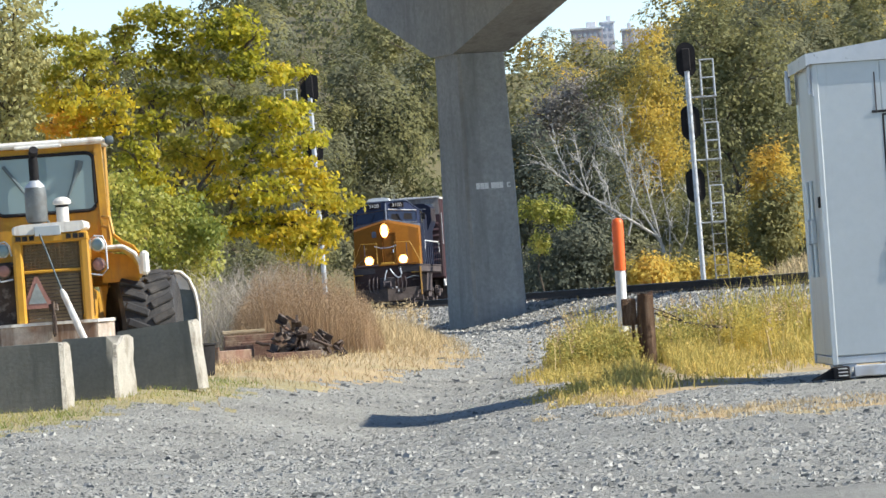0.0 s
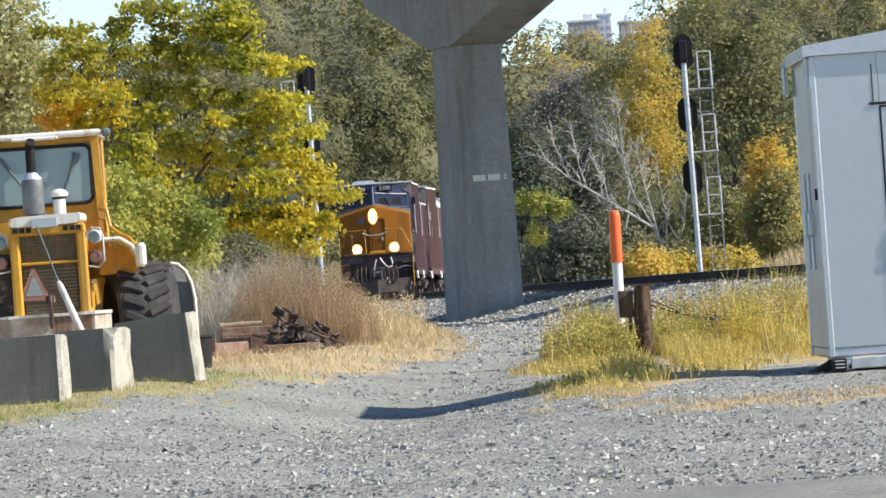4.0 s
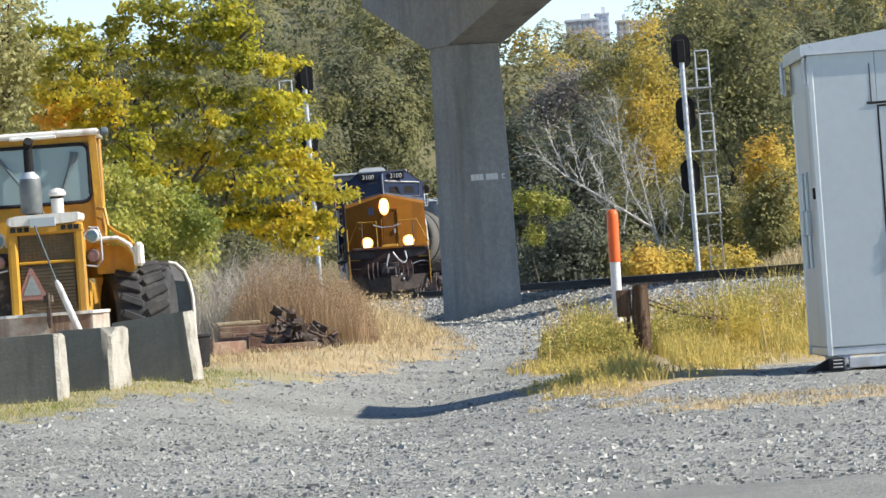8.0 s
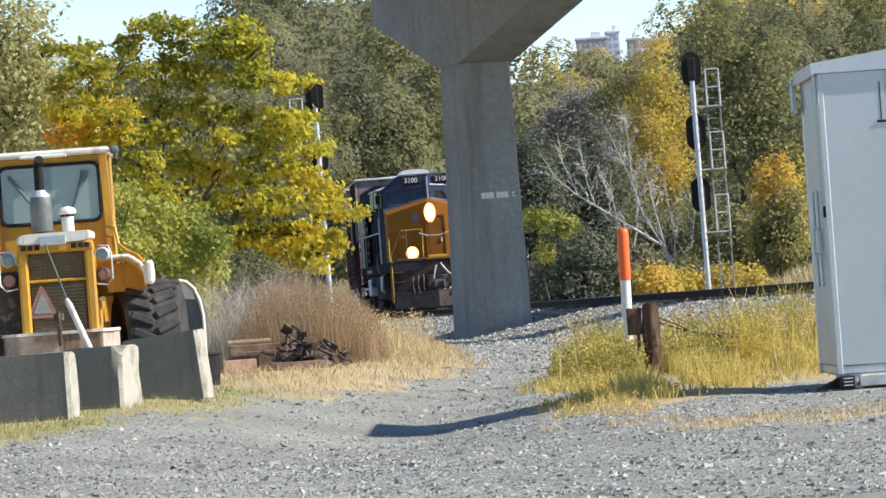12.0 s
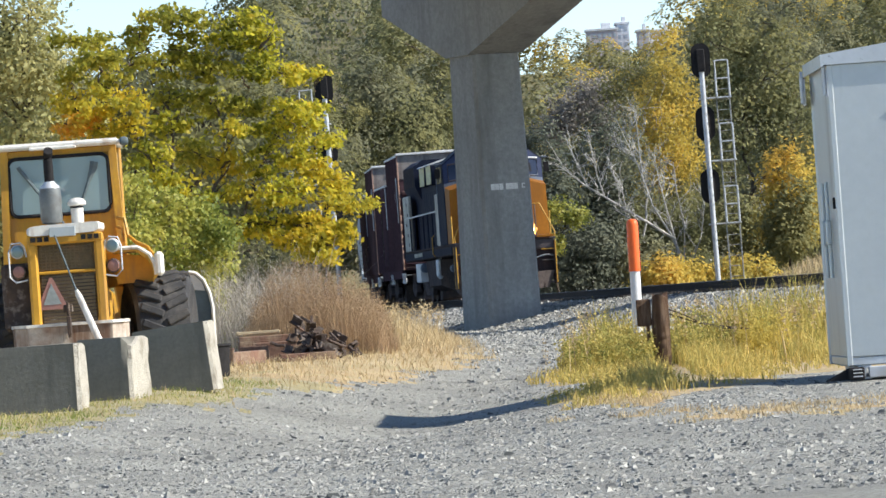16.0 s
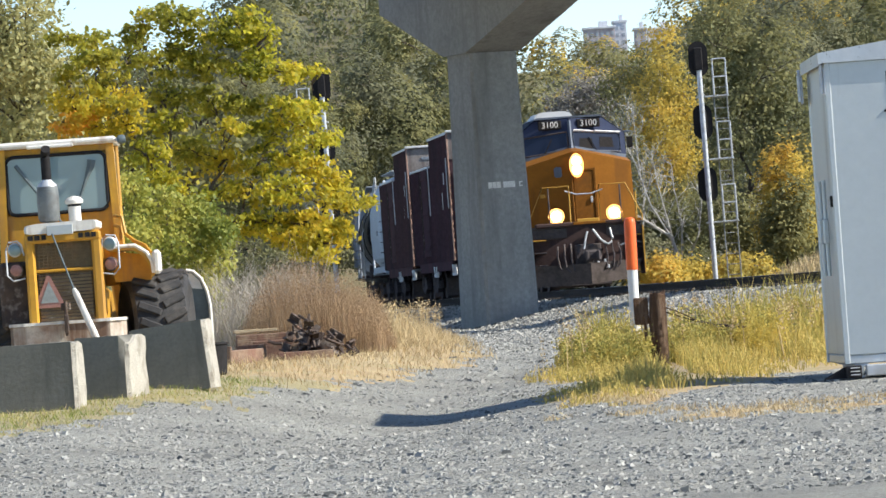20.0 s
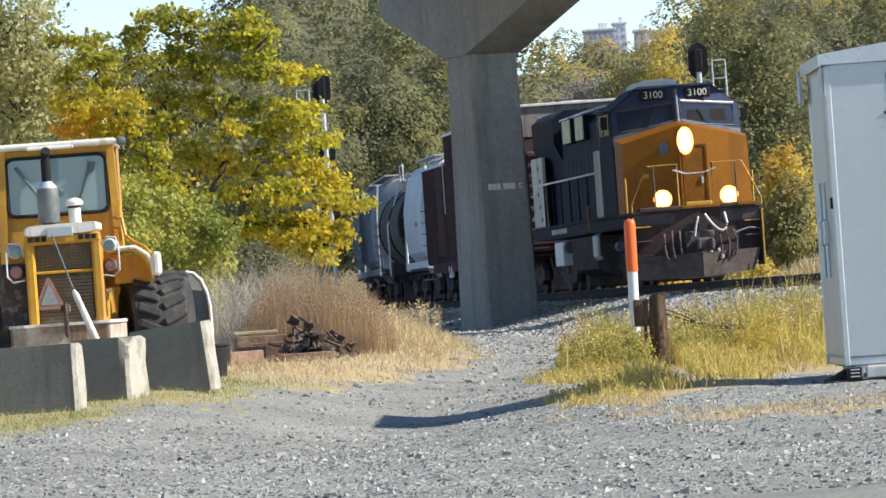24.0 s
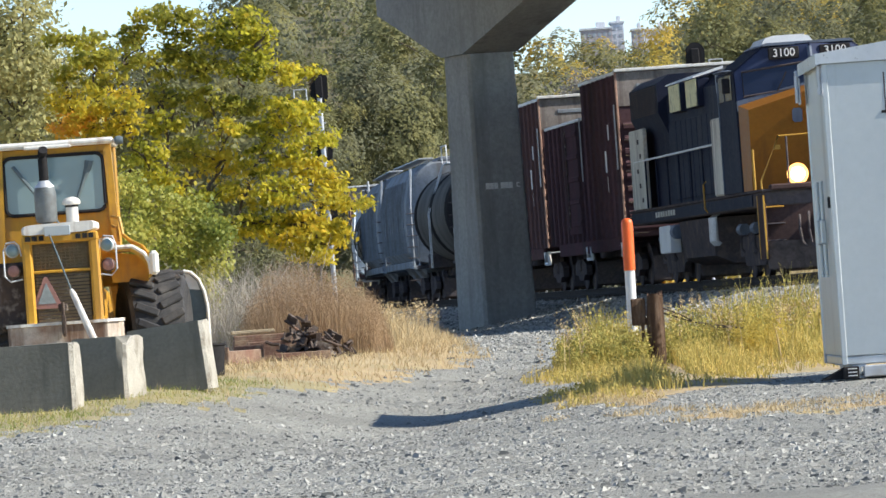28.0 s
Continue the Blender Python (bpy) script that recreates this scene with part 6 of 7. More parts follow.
def make_tree(name, label, category, base, blobs, clusters, leaves, size, leaf_mat, seed, bark=BARK, trunk_r=0.12, cluster_r=0.28, limbs=9, twigs=0, m=None, group="", mats=None, loose=0.8, hollow=0.35, inner=0, flat=1.0):
    """A tapered trunk with limbs to each lobe of the crown; leaves sit in loose clusters within the lobes."""
    rng = np.random.default_rng(seed)
    rr = random.Random(seed)
    t = thing(name, label, category, m or pose(0, 0, 0), group)
    w = Shape()
    vol = np.array([b[3] * b[4] * b[5] for b in blobs]) ** 0.6
    pick = rng.choice(len(blobs), clusters, p=vol / vol.sum())
    dirs = rng.normal(0, 1, (clusters, 3))
    dirs /= np.linalg.norm(dirs, axis=1, keepdims=True)
    rad = rng.uniform(hollow, 1.0, clusters) ** 0.5
    cen = np.array([blobs[i][:3] for i in pick]) + dirs * rad[:, None] * np.array([blobs[i][3:6] for i in pick])
    axis = cen - np.array([base[0], base[1], np.mean([b[2] for b in blobs])])
    axis /= np.linalg.norm(axis, axis=1, keepdims=True) + 1e-9
    out = 0.7 * dirs + 0.45 * axis + np.array([[0, 0, 0.6]])
    keep = cen[:, 2] > base[2] + 0.15
    cen, out, pick = cen[keep], out[keep], pick[keep]
    top = max(blobs, key=lambda b: b[2])
    fork = Vector(base).lerp(Vector(top[:3]), 0.35)
    fork.z = base[2] + (top[2] - base[2]) * 0.35
    w.tube([Vector(base) - Vector((0, 0, 0.2)), Vector(base).lerp(fork, 0.5) + Vector((rr.uniform(-0.1, 0.1), 0, 0)), fork], [trunk_r * 1.15, trunk_r * 0.9, trunk_r * 0.75], 9)
    joined = [(fork, trunk_r * 0.75)]
    for b in sorted(blobs, key=lambda b: (Vector(b[:3]) - fork).length):
        root, thick = min(joined, key=lambda j: (j[0] - Vector(b[:3])).length + 0.3 * (j[0] - fork).length)
        thick *= 0.78
        pts = limb(w, rr, root, b[:3], thick, thick * 0.6)
        joined.append((pts[4], thick * 0.7))
        for k in range(limbs):
            d = Vector((rr.gauss(0, 1), rr.gauss(0, 1), abs(rr.gauss(0, 0.8)))).normalized()
            e = Vector(b[:3]) + Vector((d.x * b[3], d.y * b[4], d.z * b[5])) * 0.9
            sub = limb(w, rr, pts[rr.randint(2, 4)], e, trunk_r * 0.22, trunk_r * 0.05, 5, 0.1)
            for j in range(twigs):
                e2 = sub[rr.randint(1, 4)] + Vector((rr.gauss(0, 1) * b[3], rr.gauss(0, 1) * b[4], rr.gauss(0.3, 0.8) * b[5])) * 0.33
                sub2 = limb(w, rr, sub[rr.randint(1, 3)], e2, trunk_r * 0.1, trunk_r * 0.03, 4, 0.12)
    part("trunk", w, bark, t)
    if leaves:
        of = np.array([b[6] if len(b) > 6 else 0 for b in blobs])[pick]
        for k, mat in enumerate([leaf_mat] + list(mats or [])):
            on = of == k
            v, loops = leaf_arrays(rng, cen[on], cluster_r * rng.uniform(0.5, 1.3, (on.sum(), 1)) * np.array([[1, 1, flat]]), leaves, size, out[on], loose)
            if inner:
                heart = np.array([blobs[i][:3] for i in pick[on]]) * 0.3 + cen[on] * 0.7
                v3, l3 = leaf_arrays(rng, heart, np.array([[0.12, 0.12, 0.12]]), inner, size * 1.7, out[on], 0.3)
                v, loops = np.concatenate([v, v3]), np.concatenate([loops, l3 + len(v)])
            crown = new("crown", big_mesh("crown", v, loops, 4, mat))
            crown.parent = t
    return t


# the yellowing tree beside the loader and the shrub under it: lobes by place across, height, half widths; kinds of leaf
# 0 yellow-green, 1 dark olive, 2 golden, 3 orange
def lobes(y, rows):
    rng = random.Random(4)
    return [(x, y + rng.uniform(-0.6, 0.5) - 1.3 * min(max((-3.7 - x) / 0.6, 0), 1), z, 0.85 * w, 0.5, 0.8 * h, k) for x, z, w, h, k in rows]


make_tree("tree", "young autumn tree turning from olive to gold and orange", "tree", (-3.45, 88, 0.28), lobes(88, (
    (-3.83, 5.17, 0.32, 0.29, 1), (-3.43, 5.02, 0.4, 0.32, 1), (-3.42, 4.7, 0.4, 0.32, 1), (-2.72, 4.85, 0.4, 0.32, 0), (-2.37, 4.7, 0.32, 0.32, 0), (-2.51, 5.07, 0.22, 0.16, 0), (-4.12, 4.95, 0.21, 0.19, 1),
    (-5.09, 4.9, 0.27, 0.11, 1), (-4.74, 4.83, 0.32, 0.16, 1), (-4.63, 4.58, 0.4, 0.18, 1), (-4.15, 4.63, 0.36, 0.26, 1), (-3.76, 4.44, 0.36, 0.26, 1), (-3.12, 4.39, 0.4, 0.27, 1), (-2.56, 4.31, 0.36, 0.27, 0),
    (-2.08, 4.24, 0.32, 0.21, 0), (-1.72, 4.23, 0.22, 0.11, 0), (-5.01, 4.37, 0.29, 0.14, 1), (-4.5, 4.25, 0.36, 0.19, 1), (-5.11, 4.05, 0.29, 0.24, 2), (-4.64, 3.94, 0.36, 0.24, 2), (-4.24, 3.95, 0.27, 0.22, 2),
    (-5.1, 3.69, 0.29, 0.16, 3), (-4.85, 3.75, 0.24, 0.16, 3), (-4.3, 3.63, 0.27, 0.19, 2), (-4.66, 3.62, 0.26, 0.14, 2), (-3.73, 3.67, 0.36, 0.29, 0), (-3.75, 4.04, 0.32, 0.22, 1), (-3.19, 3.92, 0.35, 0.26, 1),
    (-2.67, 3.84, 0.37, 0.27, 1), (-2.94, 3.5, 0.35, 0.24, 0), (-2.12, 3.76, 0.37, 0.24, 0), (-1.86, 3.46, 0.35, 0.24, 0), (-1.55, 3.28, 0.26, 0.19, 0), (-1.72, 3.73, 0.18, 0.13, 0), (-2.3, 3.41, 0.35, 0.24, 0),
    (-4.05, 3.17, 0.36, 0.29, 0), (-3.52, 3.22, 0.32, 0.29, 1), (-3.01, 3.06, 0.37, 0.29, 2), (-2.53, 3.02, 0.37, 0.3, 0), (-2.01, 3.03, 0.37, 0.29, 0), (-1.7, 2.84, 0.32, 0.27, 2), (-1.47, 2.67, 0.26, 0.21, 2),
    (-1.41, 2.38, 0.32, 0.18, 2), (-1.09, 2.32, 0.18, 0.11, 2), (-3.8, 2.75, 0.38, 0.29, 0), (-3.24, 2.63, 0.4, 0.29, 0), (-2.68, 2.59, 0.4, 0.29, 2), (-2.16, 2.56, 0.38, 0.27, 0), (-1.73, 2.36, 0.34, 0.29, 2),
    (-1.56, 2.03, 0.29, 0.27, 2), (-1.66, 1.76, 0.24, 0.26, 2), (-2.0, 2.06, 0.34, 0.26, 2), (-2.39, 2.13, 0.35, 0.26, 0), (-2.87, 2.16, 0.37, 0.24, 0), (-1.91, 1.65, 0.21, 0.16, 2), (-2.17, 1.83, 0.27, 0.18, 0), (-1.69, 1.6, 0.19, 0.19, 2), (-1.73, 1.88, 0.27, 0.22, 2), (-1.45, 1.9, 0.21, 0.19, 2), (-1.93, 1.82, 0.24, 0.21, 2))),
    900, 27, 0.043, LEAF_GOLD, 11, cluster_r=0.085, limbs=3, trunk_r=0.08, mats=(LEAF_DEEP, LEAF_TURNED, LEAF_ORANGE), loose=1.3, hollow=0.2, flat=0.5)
make_tree("shrub", "dense green shrub under the yellowing tree", "shrub", (-3.7, 85, 0.28), lobes(84.6, (
    (-4.16, 2.64, 0.31, 0.31, 0), (-3.75, 2.38, 0.35, 0.31, 0), (-3.33, 2.27, 0.35, 0.29, 0), (-4.09, 2.01, 0.35, 0.35, 0), (-3.63, 1.9, 0.35, 0.32, 0), (-3.2, 1.91, 0.31, 0.29, 0),
    (-4.04, 1.55, 0.39, 0.32, 0), (-3.51, 1.43, 0.35, 0.32, 0), (-3.11, 1.56, 0.27, 0.28, 0), (-3.3, 1.11, 0.31, 0.31, 0), (-3.77, 1.06, 0.39, 0.31, 0), (-3.04, 2.02, 0.28, 0.23, 0))),
    560, 20, 0.036, LEAF_GREEN, 12, trunk_r=0.04, cluster_r=0.075, limbs=2, loose=1.5, hollow=0.3)
make_tree("tree", "tall pale grey-green tree behind the loader", "tree", (-7.9, 112, 0.3),
          [(-7.5, 112, 4.6, 1.3, 1.4, 1.7), (-7.3, 112, 2.8, 1.2, 1.3, 1.2), (-8.0, 112, 6.5, 1.3, 1.3, 1.4), (-6.7, 112, 2.0, 0.9, 1.0, 1.0), (-7.2, 111, 5.9, 0.7, 0.8, 0.9)],
          700, 36, 0.055, LEAF_PALE, 13, cluster_r=0.24)
make_tree("tree", "thin leafy treetop behind the yellowing tree", "tree", (-4.6, 118, 0.3),
          [(-5.8, 118, 5.2, 1.1, 1.2, 0.8), (-4.5, 118, 4.4, 1.0, 1.3, 1.2), (-6.2, 118, 3.4, 1.3, 1.2, 1.3)],
          200, 30, 0.07, LEAF_OLIVE, 14, cluster_r=0.24)

# pale bare trees and thin yellow trees across the line
make_tree("bush", "bright green bush on thin stems by the line", "bush", (3.7, 204, 0.3),
          [(3.2, 204, 3.6, 0.5, 0.5, 0.3), (3.8, 204, 3.55, 0.6, 0.5, 0.36), (4.4, 204, 3.35, 0.4, 0.5, 0.3), (3.6, 204, 2.5, 0.35, 0.4, 0.3)],
          110, 20, 0.06, LEAF_GREEN, 27, trunk_r=0.04, cluster_r=0.14, limbs=3)


def spreading_tree():
    """A leaning leafless tree: long pale limbs that fan out and up, each with short side twigs."""
    t = thing("bare_tree", "pale grey leafless tree with long spreading limbs", "tree", pose(7.9, 203.5, level1(7.9, 203.5)))
    rr = random.Random(21)
    w = Shape()
    base = level1(7.9, 203.5)
    boughs = (((0, -0.2), (-0.1, 1.3), (-0.4, 2.2), (-1.35, 2.85), (-2.4, 3.6), (-3.1, 4.1), (0.085, 0.04)),
              ((-3.1, 4.1), (-3.35, 4.8), (-3.65, 5.55), (0.038, 0.016)), ((-3.0, 4.0), (-3.6, 4.5), (-4.15, 4.95), (0.036, 0.014)),
              ((-2.55, 3.7), (-2.75, 4.4), (-2.85, 5.0), (-2.95, 5.75), (0.038, 0.014)), ((-1.9, 3.2), (-2.0, 4.0), (-2.4, 4.7), (0.034, 0.014)),
              ((-0.4, 2.2), (-1.0, 3.3), (-1.4, 4.7), (-2.0, 6.2), (0.05, 0.015)), ((-1.25, 4.1), (-1.3, 5.2), (-1.35, 6.35), (0.036, 0.014)),
              ((-0.3, 2.0), (-0.55, 3.2), (-0.7, 3.95), (-0.85, 5.0), (0.044, 0.014)), ((-0.1, 1.3), (0.0, 2.6), (-0.2, 3.8), (-0.25, 4.7), (0.042, 0.013)),
              ((-1.35, 2.85), (-1.75, 2.9), (-2.3, 3.3), (0.03, 0.012)), ((0, 1.0), (0.5, 2.2), (0.7, 3.4), (0.04, 0.013)))
    for *knots, (r0, r1) in boughs:
        pts = [Vector((x, 0.5 * math.sin(3 * x + z), z)) for x, z in knots]
        n = len(pts)
        w.tube(pts, [0.75 * (r0 + (r1 - r0) * k / (n - 1)) for k in range(n)], 6)
        for k in range(1, n):
            for j in range(5):
                p = pts[k - 1].lerp(pts[k], rr.random())
                d = (pts[k] - pts[k - 1]).normalized() + Vector((rr.gauss(0, 0.7), rr.gauss(0, 0.5), rr.uniform(0, 0.8)))
                tip = p + d.normalized() * rr.uniform(0.3, 0.8)
                twig = limb(w, rr, p, tip, 0.012, 0.007, 4, 0.1)
                for q in range(2):
                    limb(w, rr, twig[rr.randint(1, 3)], twig[4] + Vector((rr.gauss(0, 0.22), rr.gauss(0, 0.2), rr.gauss(0.05, 0.2))), 0.008, 0.005, 3, 0.1)
    part("trunk", w, BARK_PALE, t)


spreading_tree()
make_tree("bare_tree", "pale slender tree with a few yellow leaves", "tree", (6.7, 209, 0.5),
          [(6.1, 209, 5.6, 0.5, 0.6, 1.3), (6.6, 209, 6.3, 0.5, 0.6, 1.1), (7.2, 209, 4.6, 0.5, 0.7, 1.0)],
          150, 9, 0.06, LEAF_GREYGREEN, 23, BARK_PALE, trunk_r=0.07, limbs=7, twigs=4)
make_tree("tree", "grey-brown leafless treetop above a dark thicket", "tree", (5.6, 226, 1.0),
          [(4.9, 226, 7.4, 1.0, 0.9, 0.9), (5.9, 226, 8.0, 1.0, 0.9, 0.9), (6.4, 226, 6.9, 0.8, 0.9, 0.8), (4.2, 226, 6.8, 0.8, 0.8, 0.6)],
          300, 26, 0.06, LEAF_MAUVE, 26, BARK, trunk_r=0.09, cluster_r=0.22, limbs=8, twigs=3, loose=1.2, hollow=0.1)
make_tree("tree", "golden autumn tree with thin pale twigs", "tree", (8.1, 222, 1.0),
          [(8.5, 222, 8.2, 0.8, 0.9, 0.9), (7.9, 222, 6.8, 0.8, 0.9, 1.1), (8.7, 222, 5.4, 0.7, 0.9, 1.1), (7.2, 222, 8.7, 0.7, 0.7, 0.5, 1), (8.6, 222, 3.8, 0.7, 0.8, 0.9, 1), (9.0, 222, 7.0, 0.5, 0.6, 0.9), (7.6, 221.5, 5.0, 0.5, 0.6, 0.7), (6.6, 222, 8.0, 0.6, 0.7, 0.7, 1), (8.2, 221, 6.2, 0.8, 0.7, 1.6), (6.9, 222, 6.6, 0.4, 0.6, 0.8)],
          520, 24, 0.062, LEAF_YELLOW, 22, BARK_PALE, trunk_r=0.08, cluster_r=0.26, limbs=6, twigs=2, mats=(LEAF_OLIVE,), loose=1.3, hollow=0.1)
make_tree("tree", "thin olive tree with pale branches by the shelter", "tree", (11.2, 216, 1.1),
          [(10.6, 216, 6.4, 1.2, 1.1, 1.8), (11.8, 216, 8.2, 1.3, 1.1, 1.7), (10.0, 216, 9.0, 1.1, 1.0, 1.5), (12.4, 216, 5.6, 1.2, 1.1, 1.5)],
          420, 20, 0.085, LEAF_OLIVE, 24, BARK, trunk_r=0.1, cluster_r=0.26, limbs=6, twigs=2)
make_tree("tree", "thin grey-green tree with bare tips", "tree", (9.6, 226, 1.0),
          [(9.4, 226, 8.2, 1.2, 1.1, 1.8), (8.8, 226, 6.0, 1.1, 1.1, 1.4), (10.4, 226, 6.6, 1.1, 1.1, 1.5)],
          280, 18, 0.085, LEAF_GREYGREEN, 25, BARK_PALE, trunk_r=0.1, cluster_r=0.26, limbs=6, twigs=2)


def stuff(name, label, v, loops, mat, category):
    o = new(name, big_mesh(name, v, loops, 4, mat))
    return tagged(o, label, category, kind="stuff")


SKYLINE = ((-0.08, 0.056), (-0.064, 0.0455), (-0.034, 0.0475), (-0.03, 0.062), (0.0105, 0.062), (0.0135, 0.046), (0.0215, 0.0435), (0.0245, 0.0413), (0.031, 0.041), (0.0376, 0.0412), (0.0397, 0.046), (0.042, 0.054), (0.08, 0.056))


def wood():
    """The wooded rise behind the line: a few grown trees, copied and turned."""
    rng = random.Random(31)
    kinds, far = [], []
    for i, (mat, lab) in enumerate(((LEAF_OLIVE, "olive-green tree in the wooded rise"), (LEAF_YELLOW, "golden autumn tree in the wooded rise"), (LEAF_GREYGREEN, "grey-green thinning tree in the wooded rise"), (LEAF_OLIVE, "dull green tree in the wooded rise"))):
        blobs = [(0, 0, 5.2, 1.5, 1.5, 2.6), (0, 0, 8.2, 1.1, 1.1, 1.0)]
        for j in range(9):
            a, z = 2.4 * j + rng.uniform(-0.4, 0.4), 2.6 + 0.6 * j + rng.uniform(-0.5, 0.5)
            r = 1.5 * math.cos((z - 5.0) / 5.2) ** 0.6
            blobs.append((r * math.cos(a), r * math.sin(a), z, rng.uniform(0.7, 1.1), rng.uniform(0.7, 1.1), rng.uniform(0.55, 0.9)))
        kinds.append(make_tree("tree", lab, "tree", (0, 0, 0), blobs, 600, 26, 0.049, mat, 40 + i, trunk_r=0.1, cluster_r=0.17, limbs=3, m=pose(-60 - 9 * i, 330, level1(-60 - 9 * i, 330)), group="wooded rise", loose=0.4, hollow=0.55, inner=5))
        far.append(make_tree("tree", lab, "tree", (0, 0, 0), blobs, 520, 26, 0.054, mat, 50 + i, trunk_r=0.1, cluster_r=0.17, limbs=1, m=pose(-60 - 9 * i, 345, level1(-60 - 9 * i, 345)), group="wooded rise", loose=0.4, hollow=0.55, inner=5))
    for row, (y, gap, k0, k1) in enumerate(((236, 3.0, 0.7, 1.0), (254, 3.2, 0.9, 1.25), (285, 3.4, 1.0, 1.45), (330, 3.7, 1.2, 1.7))):
        half = 0.0715 * y + 2.5
        x = -half
        while x < half:
            xx, yy = x + rng.uniform(-0.8, 0.8), y + rng.uniform(-5, 5)
            side = float(off_track(np.array([xx]), np.array([yy]))[0])
            open_strip = 0 < side < 14 and 225 < yy < 318
            hidden = row < 3 and (xx / yy > 0.06 or -0.062 < xx / yy < -0.032)
            if abs(side) > 3.6 and not open_strip and not hidden:
                most = np.interp(xx / yy, [p[0] for p in SKYLINE], [p[1] for p in SKYLINE]) * yy * rng.uniform(0.9, 1.02)
                k = min(rng.uniform(k0, k1), (EYE + most - level1(xx, yy)) / 9.1)
                pick = rng.choices((0, 1, 2, 3), (4, 0.1, 6, 4) if xx < 0.029 * yy else (4, 4.5, 4, 3) if xx < 0.043 * yy else (4, 2.5, 4, 4))[0]
                o = copy_thing((kinds if row < 2 else far)[pick], pose(0, 0, 0))
                o.scale = (k, k, k * rng.uniform(0.9, 1.1))
                o.location = (xx, yy, level1(xx, yy) - 0.1)
                o.rotation_euler = (0, 0, rng.uniform(0, 6.28))
            x += gap * rng.uniform(0.75, 1.25)
    return kinds


wood()


def far_wood():
    """The hillside beyond: rounded crowns behind one another up to the skyline."""
    rng = np.random.default_rng(61)
    for name, lab, mat, n in (("far_wood", "hazy olive hillside wood", LEAF_OLIVE, 150), ("far_wood", "hazy grey-green hillside wood", LEAF_GREYGREEN, 120), ("far_wood", "patches of golden hillside wood", LEAF_YELLOW, 35)):
        y = rng.uniform(345, 560, n)
        x = rng.uniform(0.018 if mat is LEAF_YELLOW else -0.077, 0.077, n) * y
        top = np.interp(x / y, [p[0] for p in SKYLINE], [p[1] for p in SKYLINE]) * rng.uniform(0.94, 1.0, n)
        z = EYE + top * y * np.interp(y, [345, 540], [0.62, 1.0])
        r = rng.uniform(1.5, 2.8, n)
        size = np.stack([r, r, r * 1.25], 1)
        centre = np.stack([x, y, z - size[:, 2]], 1)
        d = rng.normal(0, 1, (n, 620, 3))
        d[..., 1] = 0.3 - np.abs(d[..., 1])
        d /= np.linalg.norm(d, axis=2, keepdims=True)
        lump = 1 + 0.16 * np.sin(d[..., 0] * 5 + x[:, None]) * np.sin(d[..., 2] * 6 + y[:, None]) + rng.normal(0, 0.03, d.shape[:2])
        at = (centre[:, None] + d * size[:, None] * lump[..., None]).reshape(-1, 3)
        v, loops = leaf_arrays(rng, at, np.array([[0.06, 0.06, 0.06]]), 1, 0.185, (d + np.array([0, 0, 0.4])).reshape(-1, 3), 0.28)
        stuff(name, lab, v, loops, mat, "wood")


def bushes():
    rng = random.Random(77)
    spec = [(6.6, 198, 1.1, 1.5, LEAF_YELLOW, "yellow autumn bush by the signal"), (4.6, 207, 1.4, 3.0, LEAF_DARK, "dark thicket behind the bright bush"),
            (7.6, 199, 0.9, 1.3, LEAF_YELLOW, "yellow autumn bush by the signal"), (9.6, 199, 1.2, 1.5, LEAF_YELLOW, "straw-yellow bush near the signal"), (11.2, 203, 1.2, 4.4, LEAF_YELLOW, "golden bush near the shelter"), (11.0, 202, 1.0, 3.0, LEAF_OLIVE, "olive bush before the golden one"),
            (12.2, 206, 1.2, 2.2, LEAF_DARK, "dark green bush near the shelter"), (10.4, 212, 1.6, 3.4, LEAF_OLIVE, "olive bush behind the signal"), (13.4, 214, 1.9, 4.2, LEAF_OLIVE, "tall olive bush behind the signal"),
            (8.4, 206, 1.2, 1.9, LEAF_OLIVE, "olive bush behind the signal"), (-6.5, 215, 1.8, 3.0, LEAF_OLIVE, "olive bush beside the far track"), (-5.2, 228, 1.6, 3.8, LEAF_OLIVE, "olive bush beside the far track"), (3.0, 232, 1.5, 2.4, LEAF_DARK, "dark bush beside the far track"),
            (4.0, 215, 1.6, 6.6, LEAF_DARK, "tall dark thicket across the line"), (5.8, 219, 1.8, 6.2, LEAF_DARK, "tall dark thicket across the line"), (9.0, 219, 1.6, 3.6, LEAF_OLIVE, "olive thicket across the line"), (6.2, 208, 1.4, 2.2, LEAF_GREYGREEN, "grey-green thicket below the bare tree"), (7.3, 213, 1.2, 3.6, LEAF_OLIVE, "olive thicket behind the bare tree")]
    for i, (x, y, r, h, mat, lab) in enumerate(spec):
        z = level1(x, y)
        blobs = [(x + rng.uniform(-0.5, 0.5) * r, y + rng.uniform(-0.4, 0.4) * r, z + h * rng.uniform(0.4, 0.8), r * 0.7, r * 0.7, h * 0.33) for _ in range(4)]
        make_tree("bush", lab, "bush", (x, y, z), blobs, int(70 + 45 * r * h), 22, 0.07, mat, 100 + i, trunk_r=0.05, cluster_r=0.17, limbs=4, loose=0.6)


far_wood()
bushes()


